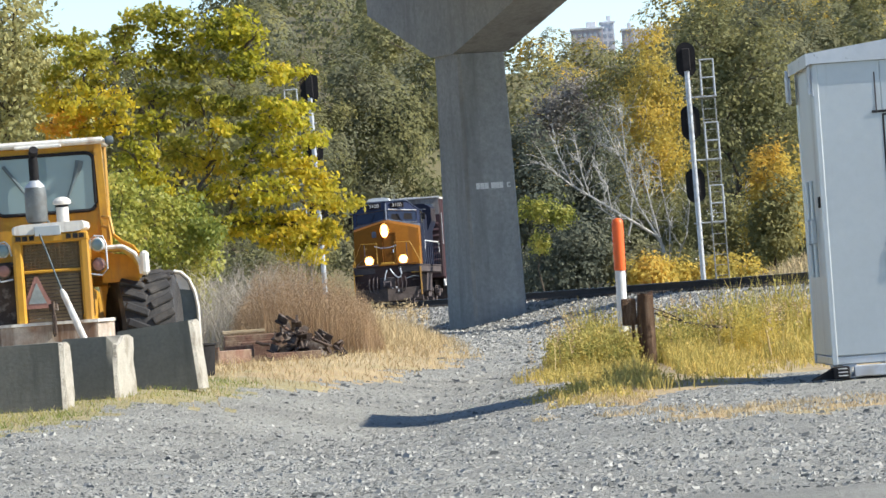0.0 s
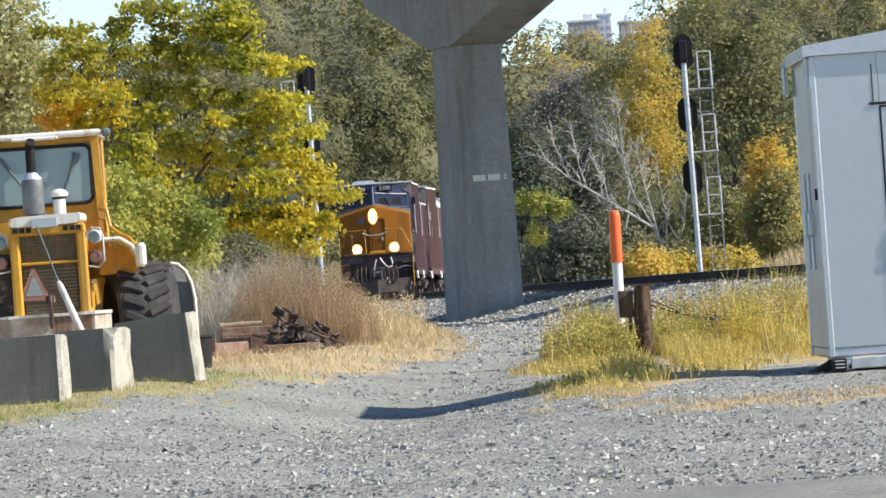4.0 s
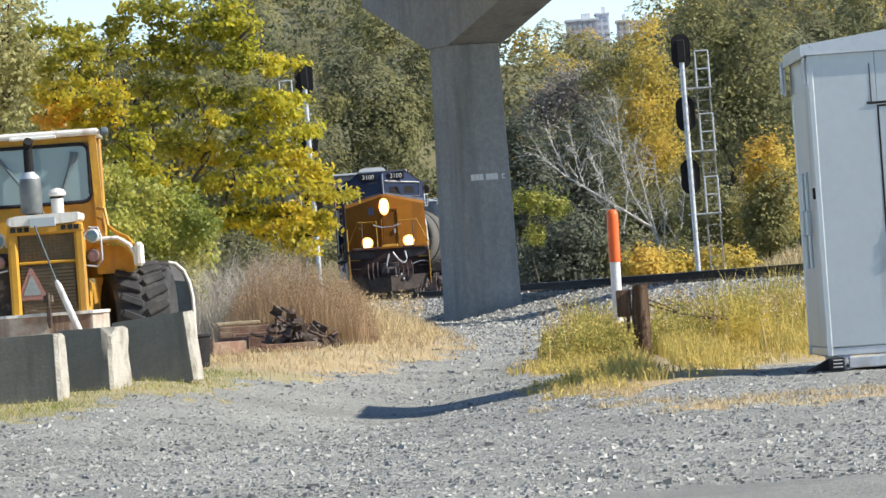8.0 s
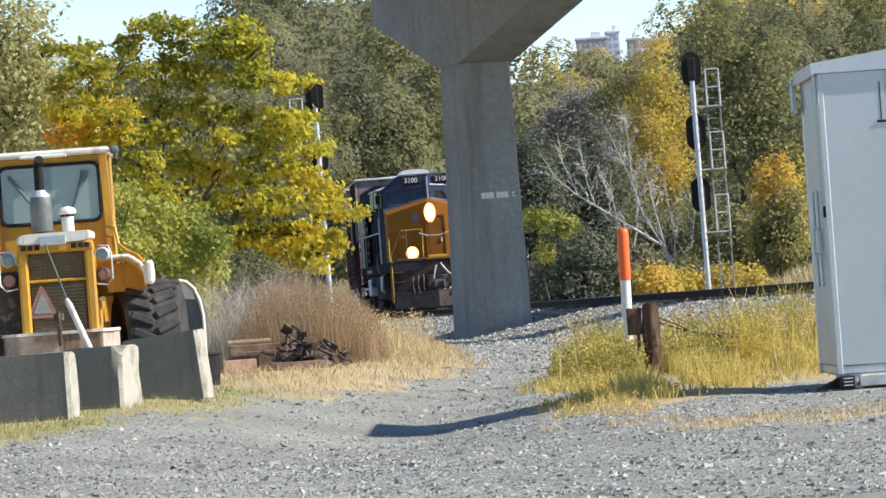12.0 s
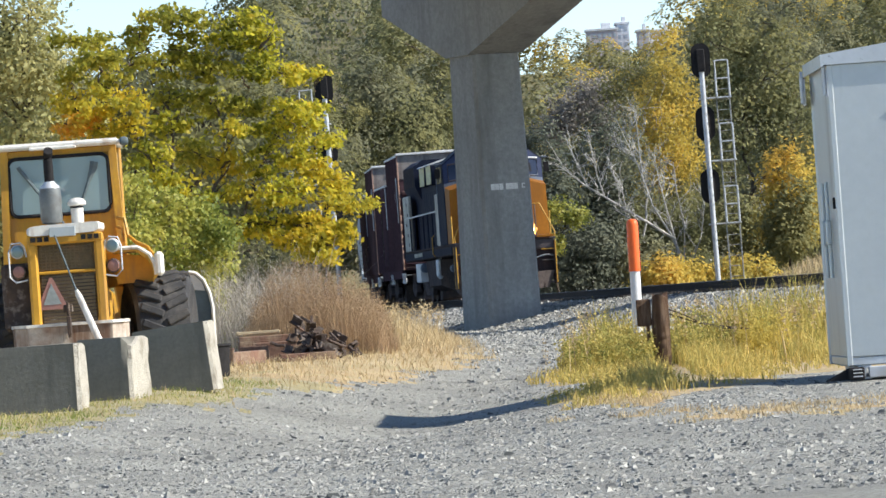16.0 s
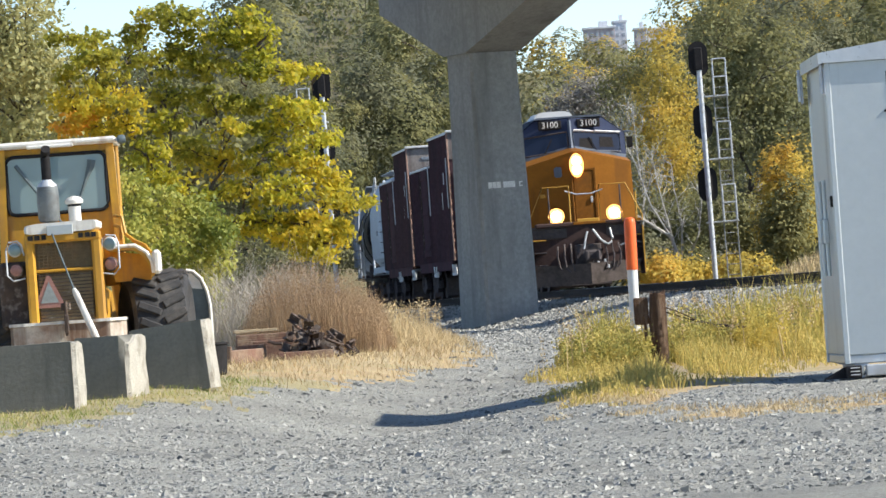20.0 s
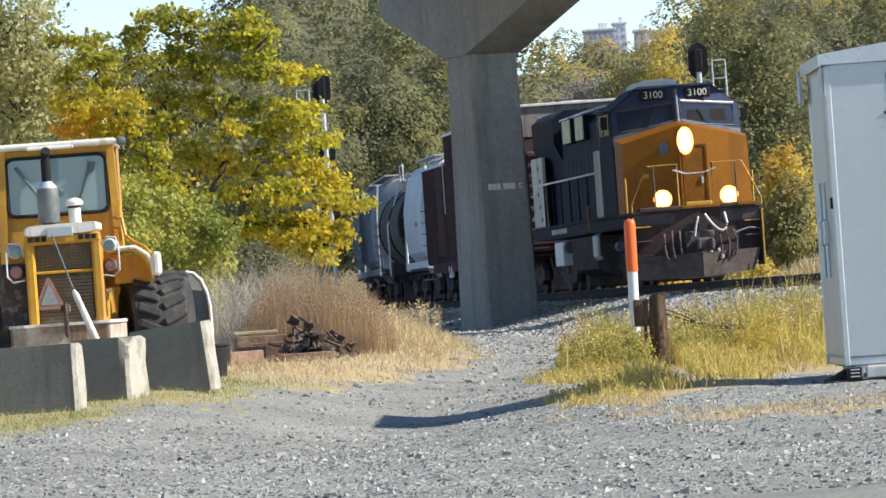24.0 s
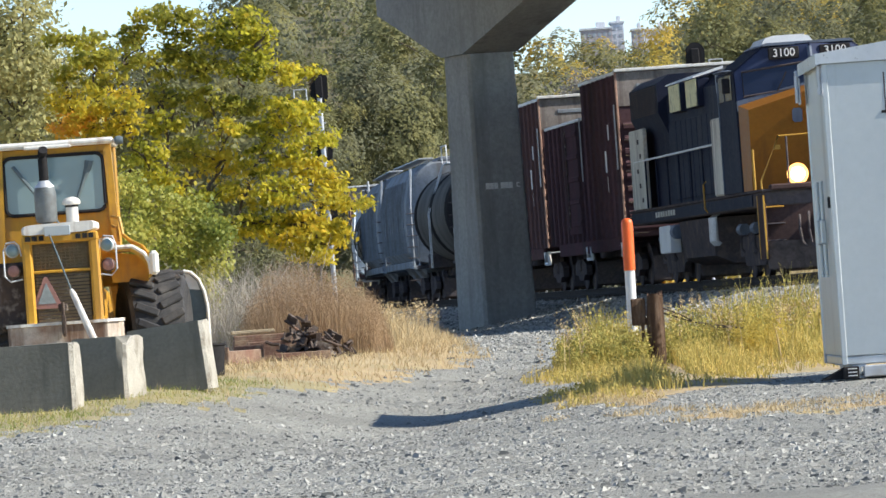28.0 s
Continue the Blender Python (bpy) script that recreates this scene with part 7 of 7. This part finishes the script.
def blades(rng, roots, height, width, lean):
    """Tapering blades of two lengths of face each, from their roots."""
    n = len(roots)
    h = (np.asarray(height) * rng.uniform(0.45, 1.25, n))[:, None]
    a = rng.uniform(0, 2 * np.pi, n)
    side = np.stack([np.cos(a), np.sin(a), np.zeros(n)], 1) * width
    b = rng.uniform(0, 2 * np.pi, n)
    tip = np.stack([np.cos(b), np.sin(b), np.zeros(n)], 1) * (lean * h * rng.uniform(0.2, 1.3, n)[:, None])
    up = np.array([[0, 0, 1.0]])
    mid = roots + up * h * 0.6 + tip * 0.4
    top = roots + up * h + tip
    v = np.stack([roots - side, roots + side, mid + side * 0.7, mid - side * 0.7, top + side * 0.12, top - side * 0.12], 1).reshape(-1, 3)
    k = np.arange(n)[:, None] * 6
    loops = np.concatenate([k + np.array([[0, 1, 2, 3]]), k + np.array([[3, 2, 4, 5]])], 1).reshape(-1)
    return v, loops


def scatter(rng, n, x0, x1, y0, y1, keep):
    x, y = rng.uniform(x0, x1, n), rng.uniform(y0, y1, n)
    k = keep(x, y, rng)
    x, y = x[k], y[k]
    return np.stack([x, y, level(x, y) - 0.01], 1)


def growth():
    rng = np.random.default_rng(55)
    # weeds round the wooden post, tall behind it and short before it
    patch = lambda x, y: np.sin(x * 4.1 + 1.0) * np.sin(y * 0.55 + x) + 0.6 * np.sin(x * 9.7 + y * 1.3)
    inside = lambda x, y, r: (grass_side(x, y) > 0.02) & ~((np.abs(x - 2.17) < 0.13) & (y > 57) & (y < 64.3)) & (x > 0.6) & (y > np.interp(x, [1.2, 1.7, 1.98, 2.5, 3.3, 4], [48, 51.5, 54.0, 55.2, 59, 60]) + r.normal(0, 0.5, len(x))) & (patch(x, y) + 0.7 * ((x > 2.3) & (y > 57)) + r.normal(0, 0.5, len(x)) > -0.25)
    roots = scatter(rng, 7600, 0.7, 4.2, 64.5, 71, inside)
    hk = np.clip(0.37 + 0.26 * patch(roots[:, 0], roots[:, 1]), 0.12, 0.72) * np.interp(roots[:, 0], [2.2, 2.6, 3.4], [0.95, 0.95, 1.1]) * np.clip(0.3 + grass_side(roots[:, 0], roots[:, 1]), 0.3, 1)
    v, l = blades(rng, roots, hk, 0.007, 0.32)
    v2, l2 = leaf_arrays(rng, roots + np.array([[0, 0, 1.0]]) * (hk[:, None] * rng.uniform(0.3, 1.0, (len(hk), 1))), np.array([[0.02, 0.02, 0.05]]), 1, 0.021)
    stuff("weeds", "tall yellow-green weeds round a wooden post", np.concatenate([v, v2]), np.concatenate([l, l2 + len(v)]), GRASS, "weeds")
    roots = scatter(rng, 15000, 0.7, 4.2, 47, 64.5, inside)
    hk = np.interp(roots[:, 1], [47, 52, 60, 64], [0.07, 0.1, 0.15, 0.19]) * np.clip(0.3 + grass_side(roots[:, 0], roots[:, 1]), 0.3, 1) * np.clip(1 + 0.6 * patch(roots[:, 0], roots[:, 1]), 0.3, 2)
    v, l = blades(rng, roots, hk * 1.15, 0.0055, 0.45)
    v2, l2 = leaf_arrays(rng, roots + np.array([[0, 0, 1.0]]) * (hk[:, None] * rng.uniform(0.3, 1.0, (len(hk), 1))), np.array([[0.02, 0.02, 0.02]]), 1, 0.014)
    stuff("low_weeds", "low golden weeds before a wooden post", np.concatenate([v, v2]), np.concatenate([l, l2 + len(v)]), GOLDGRASS, "weeds")
    stems = scatter(rng, 420, 0.9, 4.0, 62, 70, inside)
    stems = stems[rng.uniform(0, 1, len(stems)) < 0.22]
    v, l = blades(rng, stems, np.full(len(stems), 0.6), 0.006, 0.2)
    tips = stems + np.array([[0, 0, 1.0]]) * rng.uniform(0.3, 0.55, (len(stems), 1))
    v2, l2 = leaf_arrays(rng, tips, np.array([[0.014, 0.014, 0.07]]), 26, 0.014)
    stuff("weed_stems", "tall weed stems with feathery seed heads", np.concatenate([v, v2]), np.concatenate([l, l2 + len(v)]), DRYGRASS, "weeds")
    # upright plumes standing clear of the rest, leafy below and seeded at the tip
    where = np.array([(1.24, 65.5, 0.42), (1.3, 65.9, 0.36), (1.43, 65.2, 0.5), (1.5, 65.8, 0.4), (1.72, 66.4, 0.42), (2.27, 65.4, 0.62), (2.46, 65.0, 0.78), (2.52, 65.7, 0.7), (2.64, 65.2, 0.8), (2.7, 65.9, 0.66), (2.86, 66.2, 0.55), (3.02, 65.4, 0.66), (3.1, 66.0, 0.58), (3.26, 65.2, 0.7), (3.36, 65.8, 0.62), (3.5, 65.3, 0.66), (3.6, 66.0, 0.6)])
    foot = np.repeat(where[:, :2], 4, axis=0) + rng.normal(0, 0.035, (len(where) * 4, 2))
    tall = np.repeat(where[:, 2], 4) * 0.85 * rng.uniform(0.7, 1.08, len(foot))
    foot = np.stack([foot[:, 0], foot[:, 1], level(foot[:, 0], foot[:, 1])], 1)
    lean = np.stack([rng.normal(0, 0.07, len(foot)), rng.normal(0, 0.07, len(foot)), np.ones(len(foot))], 1)
    v, l = blades(rng, foot, tall * 0.8, 0.004, 0.1)
    step = rng.uniform(0.12, 0.85, (len(foot), 16, 1))
    at = (foot[:, None] + lean[:, None] * tall[:, None, None] * step).reshape(-1, 3)
    v2, l2 = leaf_arrays(rng, at, np.array([[0.024, 0.024, 0.02]]), 3, 0.017)
    stuff("plume_weeds", "upright leafy green weeds among golden grass", np.concatenate([v, v2]), np.concatenate([l, l2 + len(v)]), LEAF_OLIVE, "weeds")
    at = (foot[:, None] + lean[:, None] * tall[:, None, None] * rng.uniform(0.8, 1.06, (len(foot), 6, 1))).reshape(-1, 3)
    v2, l2 = leaf_arrays(rng, at, np.array([[0.013, 0.013, 0.02]]), 5, 0.012)
    stuff("seed_heads", "pale fluffy seed heads on upright weeds", v2, l2, DRYGRASS, "weeds")
    # a bright clump by the shelter and darker stalks among the weeds
    for name, lab, mat, n, x0, x1, tall in (("goldenrod", "bright yellow weed clump beside the shelter", LEAF_YELLOW, 170, 2.95, 3.5, 0.5), ("green_stalks", "dark green weed stalks behind the wooden post", GRASS, 90, 2.3, 2.75, 0.55), ("green_stalks", "green leafy weeds beside the striped marker", GRASS, 150, 1.15, 1.75, 0.4), ("green_stalks", "leafy weeds at the foot of the marker", GRASS, 110, 1.8, 2.06, 0.36)):
        roots = scatter(rng, n, x0, x1, 63.2, 66.5, lambda x, y, r: x > 0)
        hk = tall * rng.uniform(0.5, 1.1, len(roots))
        v, l = blades(rng, roots, hk, 0.005, 0.25)
        v2, l2 = leaf_arrays(rng, np.repeat(roots, 5, axis=0) + np.array([[0, 0, 1.0]]) * (np.repeat(hk, 5)[:, None] * rng.uniform(0.3, 1.0, (len(hk) * 5, 1))), np.array([[0.03, 0.03, 0.03]]), 6, 0.017)
        stuff(name, lab, np.concatenate([v, v2]), np.concatenate([l, l2 + len(v)]), mat, "weeds")
    roots = scatter(rng, 9000, 0.7, 4.4, 45, 54, lambda x, y, r: (grass_side(x, y) > 0) & (x > 0.6) & ((x < 1.75) | (y < 49.5)))
    v, l = blades(rng, roots, np.full(len(roots), 0.06), 0.004, 1.0)
    stuff("dry_grass", "short straw-coloured dry grass", v, l, DRYGRASS, "grass")
    # straw bank below the brush
    roots = scatter(rng, 22000, -5.4, 0.6, 45, 120, lambda x, y, r: (grass_side(x, y) > 0) & ((y > 60) | (r.uniform(0, 1, len(x)) < 0.25)))
    v, l = blades(rng, roots, np.interp(roots[:, 1], [45, 70, 100], [0.06, 0.09, 0.15]), 0.005, 0.9)
    stuff("straw_grass", "matted straw-coloured grass on a low bank", v, l, DRYGRASS, "grass")
    roots = scatter(rng, 15000, -5.0, -1.6, 44, 60, lambda x, y, r: grass_side(x, y) > 0)
    v, l = blades(rng, roots, np.full(len(roots), 0.052) * np.clip(grass_side(roots[:, 0], roots[:, 1]) * 2 + 0.3, 0.3, 1.1), 0.0035, 0.9)
    stuff("verge_grass", "short green and yellow verge grass", v, l, VERGEGRASS, "grass")
    # yellow grass across the line
    roots = scatter(rng, 9000, 2.0, 15, 150, 206, lambda x, y, r: off_track(x, y) > 4)
    v, l = blades(rng, roots, np.full(len(roots), 0.42), 0.014, 0.4)
    stuff("far_grass", "tall straw-yellow grass across the railway", v, l, DRYGRASS, "grass")
    # brown brush: fine upright stalks with thin fuzz, grey bare twigs beside it
    roots = scatter(rng, 9000, -2.7, -0.7, 79, 83, lambda x, y, r: x < -0.8 + r.normal(0, 0.08, len(x)))
    hk = np.interp(roots[:, 0], [-2.7, -2.45, -2.15, -1.7, -1.42, -1.13, -0.87, -0.72], [0.35, 0.8, 1.2, 1.14, 1.02, 0.9, 0.68, 0.2]) * (0.86 + 0.14 * np.sin(roots[:, 0] * 9 + roots[:, 1] * 1.7))
    v, l = blades(rng, roots, hk * rng.uniform(0.5, 0.95, len(roots)), 0.0035, 0.22)
    v2, l2 = leaf_arrays(rng, roots + np.array([[0, 0, 1.0]]) * (hk[:, None] * rng.uniform(0.25, 1.05, (len(hk), 1))), np.array([[0.03, 0.03, 0.05]]), 7, 0.009)
    stuff("brown_brush", "dense brown dried brush with soft fuzzy tops", np.concatenate([v, v2]), np.concatenate([l, l2 + len(v)]), BROWNBRUSH, "brush")
    roots = scatter(rng, 1500, -3.2, -1.7, 81, 85, lambda x, y, r: x > -9)
    v, l = blades(rng, roots, rng.uniform(0.5, 1.35, len(roots)), 0.0045, 0.65)
    side = roots + np.array([[0, 0, 1.0]]) * rng.uniform(0.3, 1.0, (len(roots), 1))
    v1, l1 = blades(rng, side, rng.uniform(0.15, 0.4, len(side)), 0.003, 1.3)
    v2, l2 = leaf_arrays(rng, side[::2], np.array([[0.08, 0.08, 0.1]]), 3, 0.014)
    stuff("grey_brush", "grey leafless twigs behind rusty steel", np.concatenate([v, v1, v2]), np.concatenate([l, l1 + len(v), l2 + len(v) + len(v1)]), GREYBRUSH, "brush")
    roots = scatter(rng, 5200, -3.4, -1.9, 83, 87, lambda x, y, r: x > -9)
    v, l = blades(rng, roots, rng.uniform(0.2, 0.6, len(roots)), 0.006, 0.5)
    stuff("rank_grass", "rank dull green grass under the shrub", v, l, VERGEGRASS, "grass")
    # tall straw beyond the brush, with plumes
    roots = scatter(rng, 4200, -1.7, 0.3, 92, 116, lambda x, y, r: grass_side(x, y) > 0.1)
    hk = np.interp(roots[:, 0], [-1.7, -0.8, -0.3, 0.2], [0.55, 0.42, 0.3, 0.12])
    v, l = blades(rng, roots, hk, 0.005, 0.5)
    tall = roots[(rng.uniform(0, 1, len(roots)) < 0.035) & (roots[:, 0] < -0.1)]
    v1, l1 = blades(rng, tall, np.full(len(tall), 0.62), 0.005, 0.15)
    v2, l2 = leaf_arrays(rng, tall + np.array([[0, 0, 1.0]]) * rng.uniform(0.4, 0.62, (len(tall), 1)), np.array([[0.025, 0.025, 0.06]]), 16, 0.016)
    stuff("tall_straw", "tall pale straw with seed plumes beyond the brush", np.concatenate([v, v1, v2]), np.concatenate([l, l1 + len(v), l2 + len(v) + len(v1)]), DRYGRASS, "grass")


growth()


# ---- scrap beside the brush ----
def scrap():
    z = 0.27
    def plate(x, y, w, d, h, turn, lab):
        p = thing("steel_plate", lab, "steel plate", pose(x, y, z, 0, 0, turn), "scrap steel")
        part("slab", Shape().box((0, 0, h / 2), (w, d, h), 0.012), RUST, p)
        for k in (-1, 1):
            part("flange", Shape().box((0, k * (d / 2 - 0.02), h + 0.02), (w * 0.98, 0.035, 0.06), 0.008), RUST, p)
        return p
    plate(-1.98, 76.6, 0.95, 1.2, 0.2, 4, "rusty brown steel beam section lying in grass")
    plate(-2.6, 74.8, 0.4, 1.0, 0.17, -24, "short rusty channel lying in grass")
    plate(-2.3, 78.6, 0.8, 0.8, 0.28, 3, "rusty brown steel plate at the brush")
    plate(-1.75, 74.9, 0.6, 0.5, 0.05, 12, "thin rusty plate on the straw")
    board = thing("board", "pale weathered board lying on rusty steel", "board", pose(-2.45, 78.6, z + 0.355, 0, 0, 5))
    part("plank", Shape().box((0, 0, 0.02), (0.55, 0.2, 0.04), 0.006), DRYBOARD, board)
    rng = random.Random(9)
    pile = thing("scrap_heap", "heap of dark bent railway scrap steel", "scrap heap", pose(-1.62, 75.6, z))
    for k in range(120):
        x, y = rng.gauss(0, 0.16), rng.gauss(0, 0.3)
        zz = abs(rng.gauss(0.07, 0.09)) + max(0.0, 0.12 - x) * rng.random() * 0.9 * (1 if x > -0.3 else 0.2)
        L = rng.uniform(0.07, 0.2)
        a, e = rng.uniform(0, 6.28), rng.uniform(-0.5, 0.7)
        d = Vector((math.cos(a) * math.cos(e), math.sin(a) * math.cos(e), math.sin(e))) * L
        p = Vector((x, y, zz + 0.05))
        kind = k % 3
        if kind == 0:
            sh = Shape().tube([p - d / 2, p, p + d / 2 + Vector((0, 0, 0.03))], 0.022, 6)
        elif kind == 1:
            sh = Shape().box((0, 0, 0), (L, 0.06, 0.03), 0.006, Matrix.Translation(p) @ Euler((rng.uniform(-0.6, 0.6), rng.uniform(-0.7, 0.7), a)).to_matrix().to_4x4())
        else:
            sh = Shape().prism([(-0.06, -0.05), (0.06, -0.05), (0.06, -0.03), (0.015, -0.03), (0.015, 0.05), (-0.015, 0.05), (-0.015, -0.03), (-0.06, -0.03)], "y", -L / 2, L / 2, Matrix.Translation(p) @ Euler((rng.uniform(-0.6, 0.6), rng.uniform(-0.5, 0.5), a)).to_matrix().to_4x4())
        part("scrap_piece", sh, SCRAP if rng.random() < 0.97 else RUST, pile)
    lump = thing("scrap_lump", "single dark scrap lump in the straw", "scrap", pose(-1.0, 108, 0.2, 0, 0, 20))
    part("lump", Shape().prism([(-0.14, 0), (0.2, 0), (0.16, 0.09), (0.02, 0.2), (-0.1, 0.28)], "y", -0.1, 0.1), SCRAP, lump)
    tub = thing("dark_drum", "dark plastic bucket behind a concrete block", "bucket", pose(-2.42, 62, 0.27))
    part("drum_shell", Shape().lathe([(0.16, 0), (0.18, 0.02), (0.2, 0.3), (0.215, 0.31), (0.21, 0.33), (0.19, 0.33)]), BLACK, tub)


scrap()


# ---- far buildings on the skyline ----
def far_building(x, y, w, top, floors, cols, mat, label):
    """A tower beyond the hill; the windows of its upper floors show."""
    base = level1(x, y) - 1
    h = top - base
    b = thing("building", label, "building", pose(x, y, base))
    part("wall", Shape().box((0, 0, h / 2), (w, 14, h), 0.05), mat, b)
    part("roof", Shape().box((0, 0, h + 0.5), (w + 1.0, 15, 1.0), 0.1).box((w * 0.15, 0, h + 2.2), (w * 0.3, 5, 2.6), 0.1), FARWALL, b)
    first = None
    for f in range(floors):
        for c in range(cols):
            m = pose(-w / 2 + (c + 0.5) * w / cols, -7.02, h - 2.2 - 3.2 * f)
            if first is None:
                first = part("window", Shape().box((0, 0, 0), (w / cols * 0.5, 0.2, 1.6), 0.02), FARPANE, b, m=m)
            else:
                again(first, m)


far_building(74.5, 2700, 13.5, 114, 5, 6, BRICKWALL, "distant brick block with a flat roof beyond the wood")
far_building(84.2, 2720, 5.6, 117, 6, 2, FARWALL, "distant pale tower beyond the wood")
far_building(92.0, 2690, 5.0, 112, 4, 2, BRICKWALL, "distant pinkish block beyond the wood")
far_building(101.5, 2700, 12.0, 112, 4, 5, FARWALL, "distant whitewashed block beyond the wood")


# ---- stones and sleepers ----
def stones(name, label, seed, pts, size):
    """Angular ridged stones with jittered corners."""
    rng = np.random.default_rng(seed)
    n = len(pts)
    base = np.array([(0.9, 0.75, -0.3), (-0.9, 0.75, -0.3), (-0.9, -0.75, -0.3), (0.9, -0.75, -0.3), (0.45, 0.1, 0.55), (-0.45, -0.1, 0.55)])
    tri = np.array([(0, 1, 5), (0, 5, 4), (2, 3, 4), (2, 4, 5), (3, 0, 4), (1, 2, 5)])
    s = size * rng.lognormal(0, 0.31, n)
    v = base[None] * rng.uniform(0.6, 1.3, (n, 6, 1)) + rng.normal(0, 0.16, (n, 6, 3))
    a = rng.uniform(0, 6.28, n)
    ca, sa = np.cos(a)[:, None], np.sin(a)[:, None]
    v = np.stack([v[..., 0] * ca - v[..., 1] * sa, v[..., 0] * sa + v[..., 1] * ca, v[..., 2]], -1) * s[:, None, None] + pts[:, None, :]
    loops = (np.arange(n)[:, None, None] * 6 + tri[None]).reshape(-1)
    return tagged(new(name, big_mesh(name, v.reshape(-1, 3), loops, 3, STONE)), label, "gravel", kind="stuff")


def all_stones():
    rng = np.random.default_rng(8)
    view = lambda x, y, m: np.abs(x) < 0.0735 * y + m
    p = scatter(rng, 205000, -4.9, 4.9, 31.5, 62, lambda x, y, r: view(x, y, 0.3) & (grass_side(x, y) < 0.28 * r.uniform(0, 1, len(x))) & (r.uniform(0, 1, len(x)) < np.interp(y, [31, 46, 56, 62], [1, 0.8, 0.35, 0.2])))
    stones("gravel", "loose crushed grey gravel on the yard", 1, p, 0.017)
    p = scatter(rng, 56000, -9, 9, 58, 150, lambda x, y, r: view(x, y, 0.5) & (grass_side(x, y) < 0.2))
    stones("gravel", "coarse grey gravel on the access road", 2, p, 0.028)
    s = rng.uniform(60, 185, 34000)
    off = rng.uniform(-6.5, 2.2, 34000)
    x = np.interp(s, _s, _x) + off * np.cos(np.interp(s, _s, _head))
    y = np.interp(s, _s, _y) + off * np.sin(np.interp(s, _s, _head))
    p = np.stack([x, y, level(x, y)], 1)
    stones("track_ballast", "pale grey track ballast", 3, p[(np.abs(x) < 0.08 * y + 2)], 0.04)


all_stones()


def sleepers():
    first = None
    for k in range(290):
        x, y, h = on_track(-12 + 0.61 * k)
        m = pose(x, y, RAIL_Z - 0.25, 0, 0, math.degrees(h))
        if first is None:
            first = part("sleeper", Shape().box((0, 0, 0), (2.59, 0.23, 0.15), 0.012), TIE, track, m=m)
        else:
            again(first, m)


sleepers()
motions()
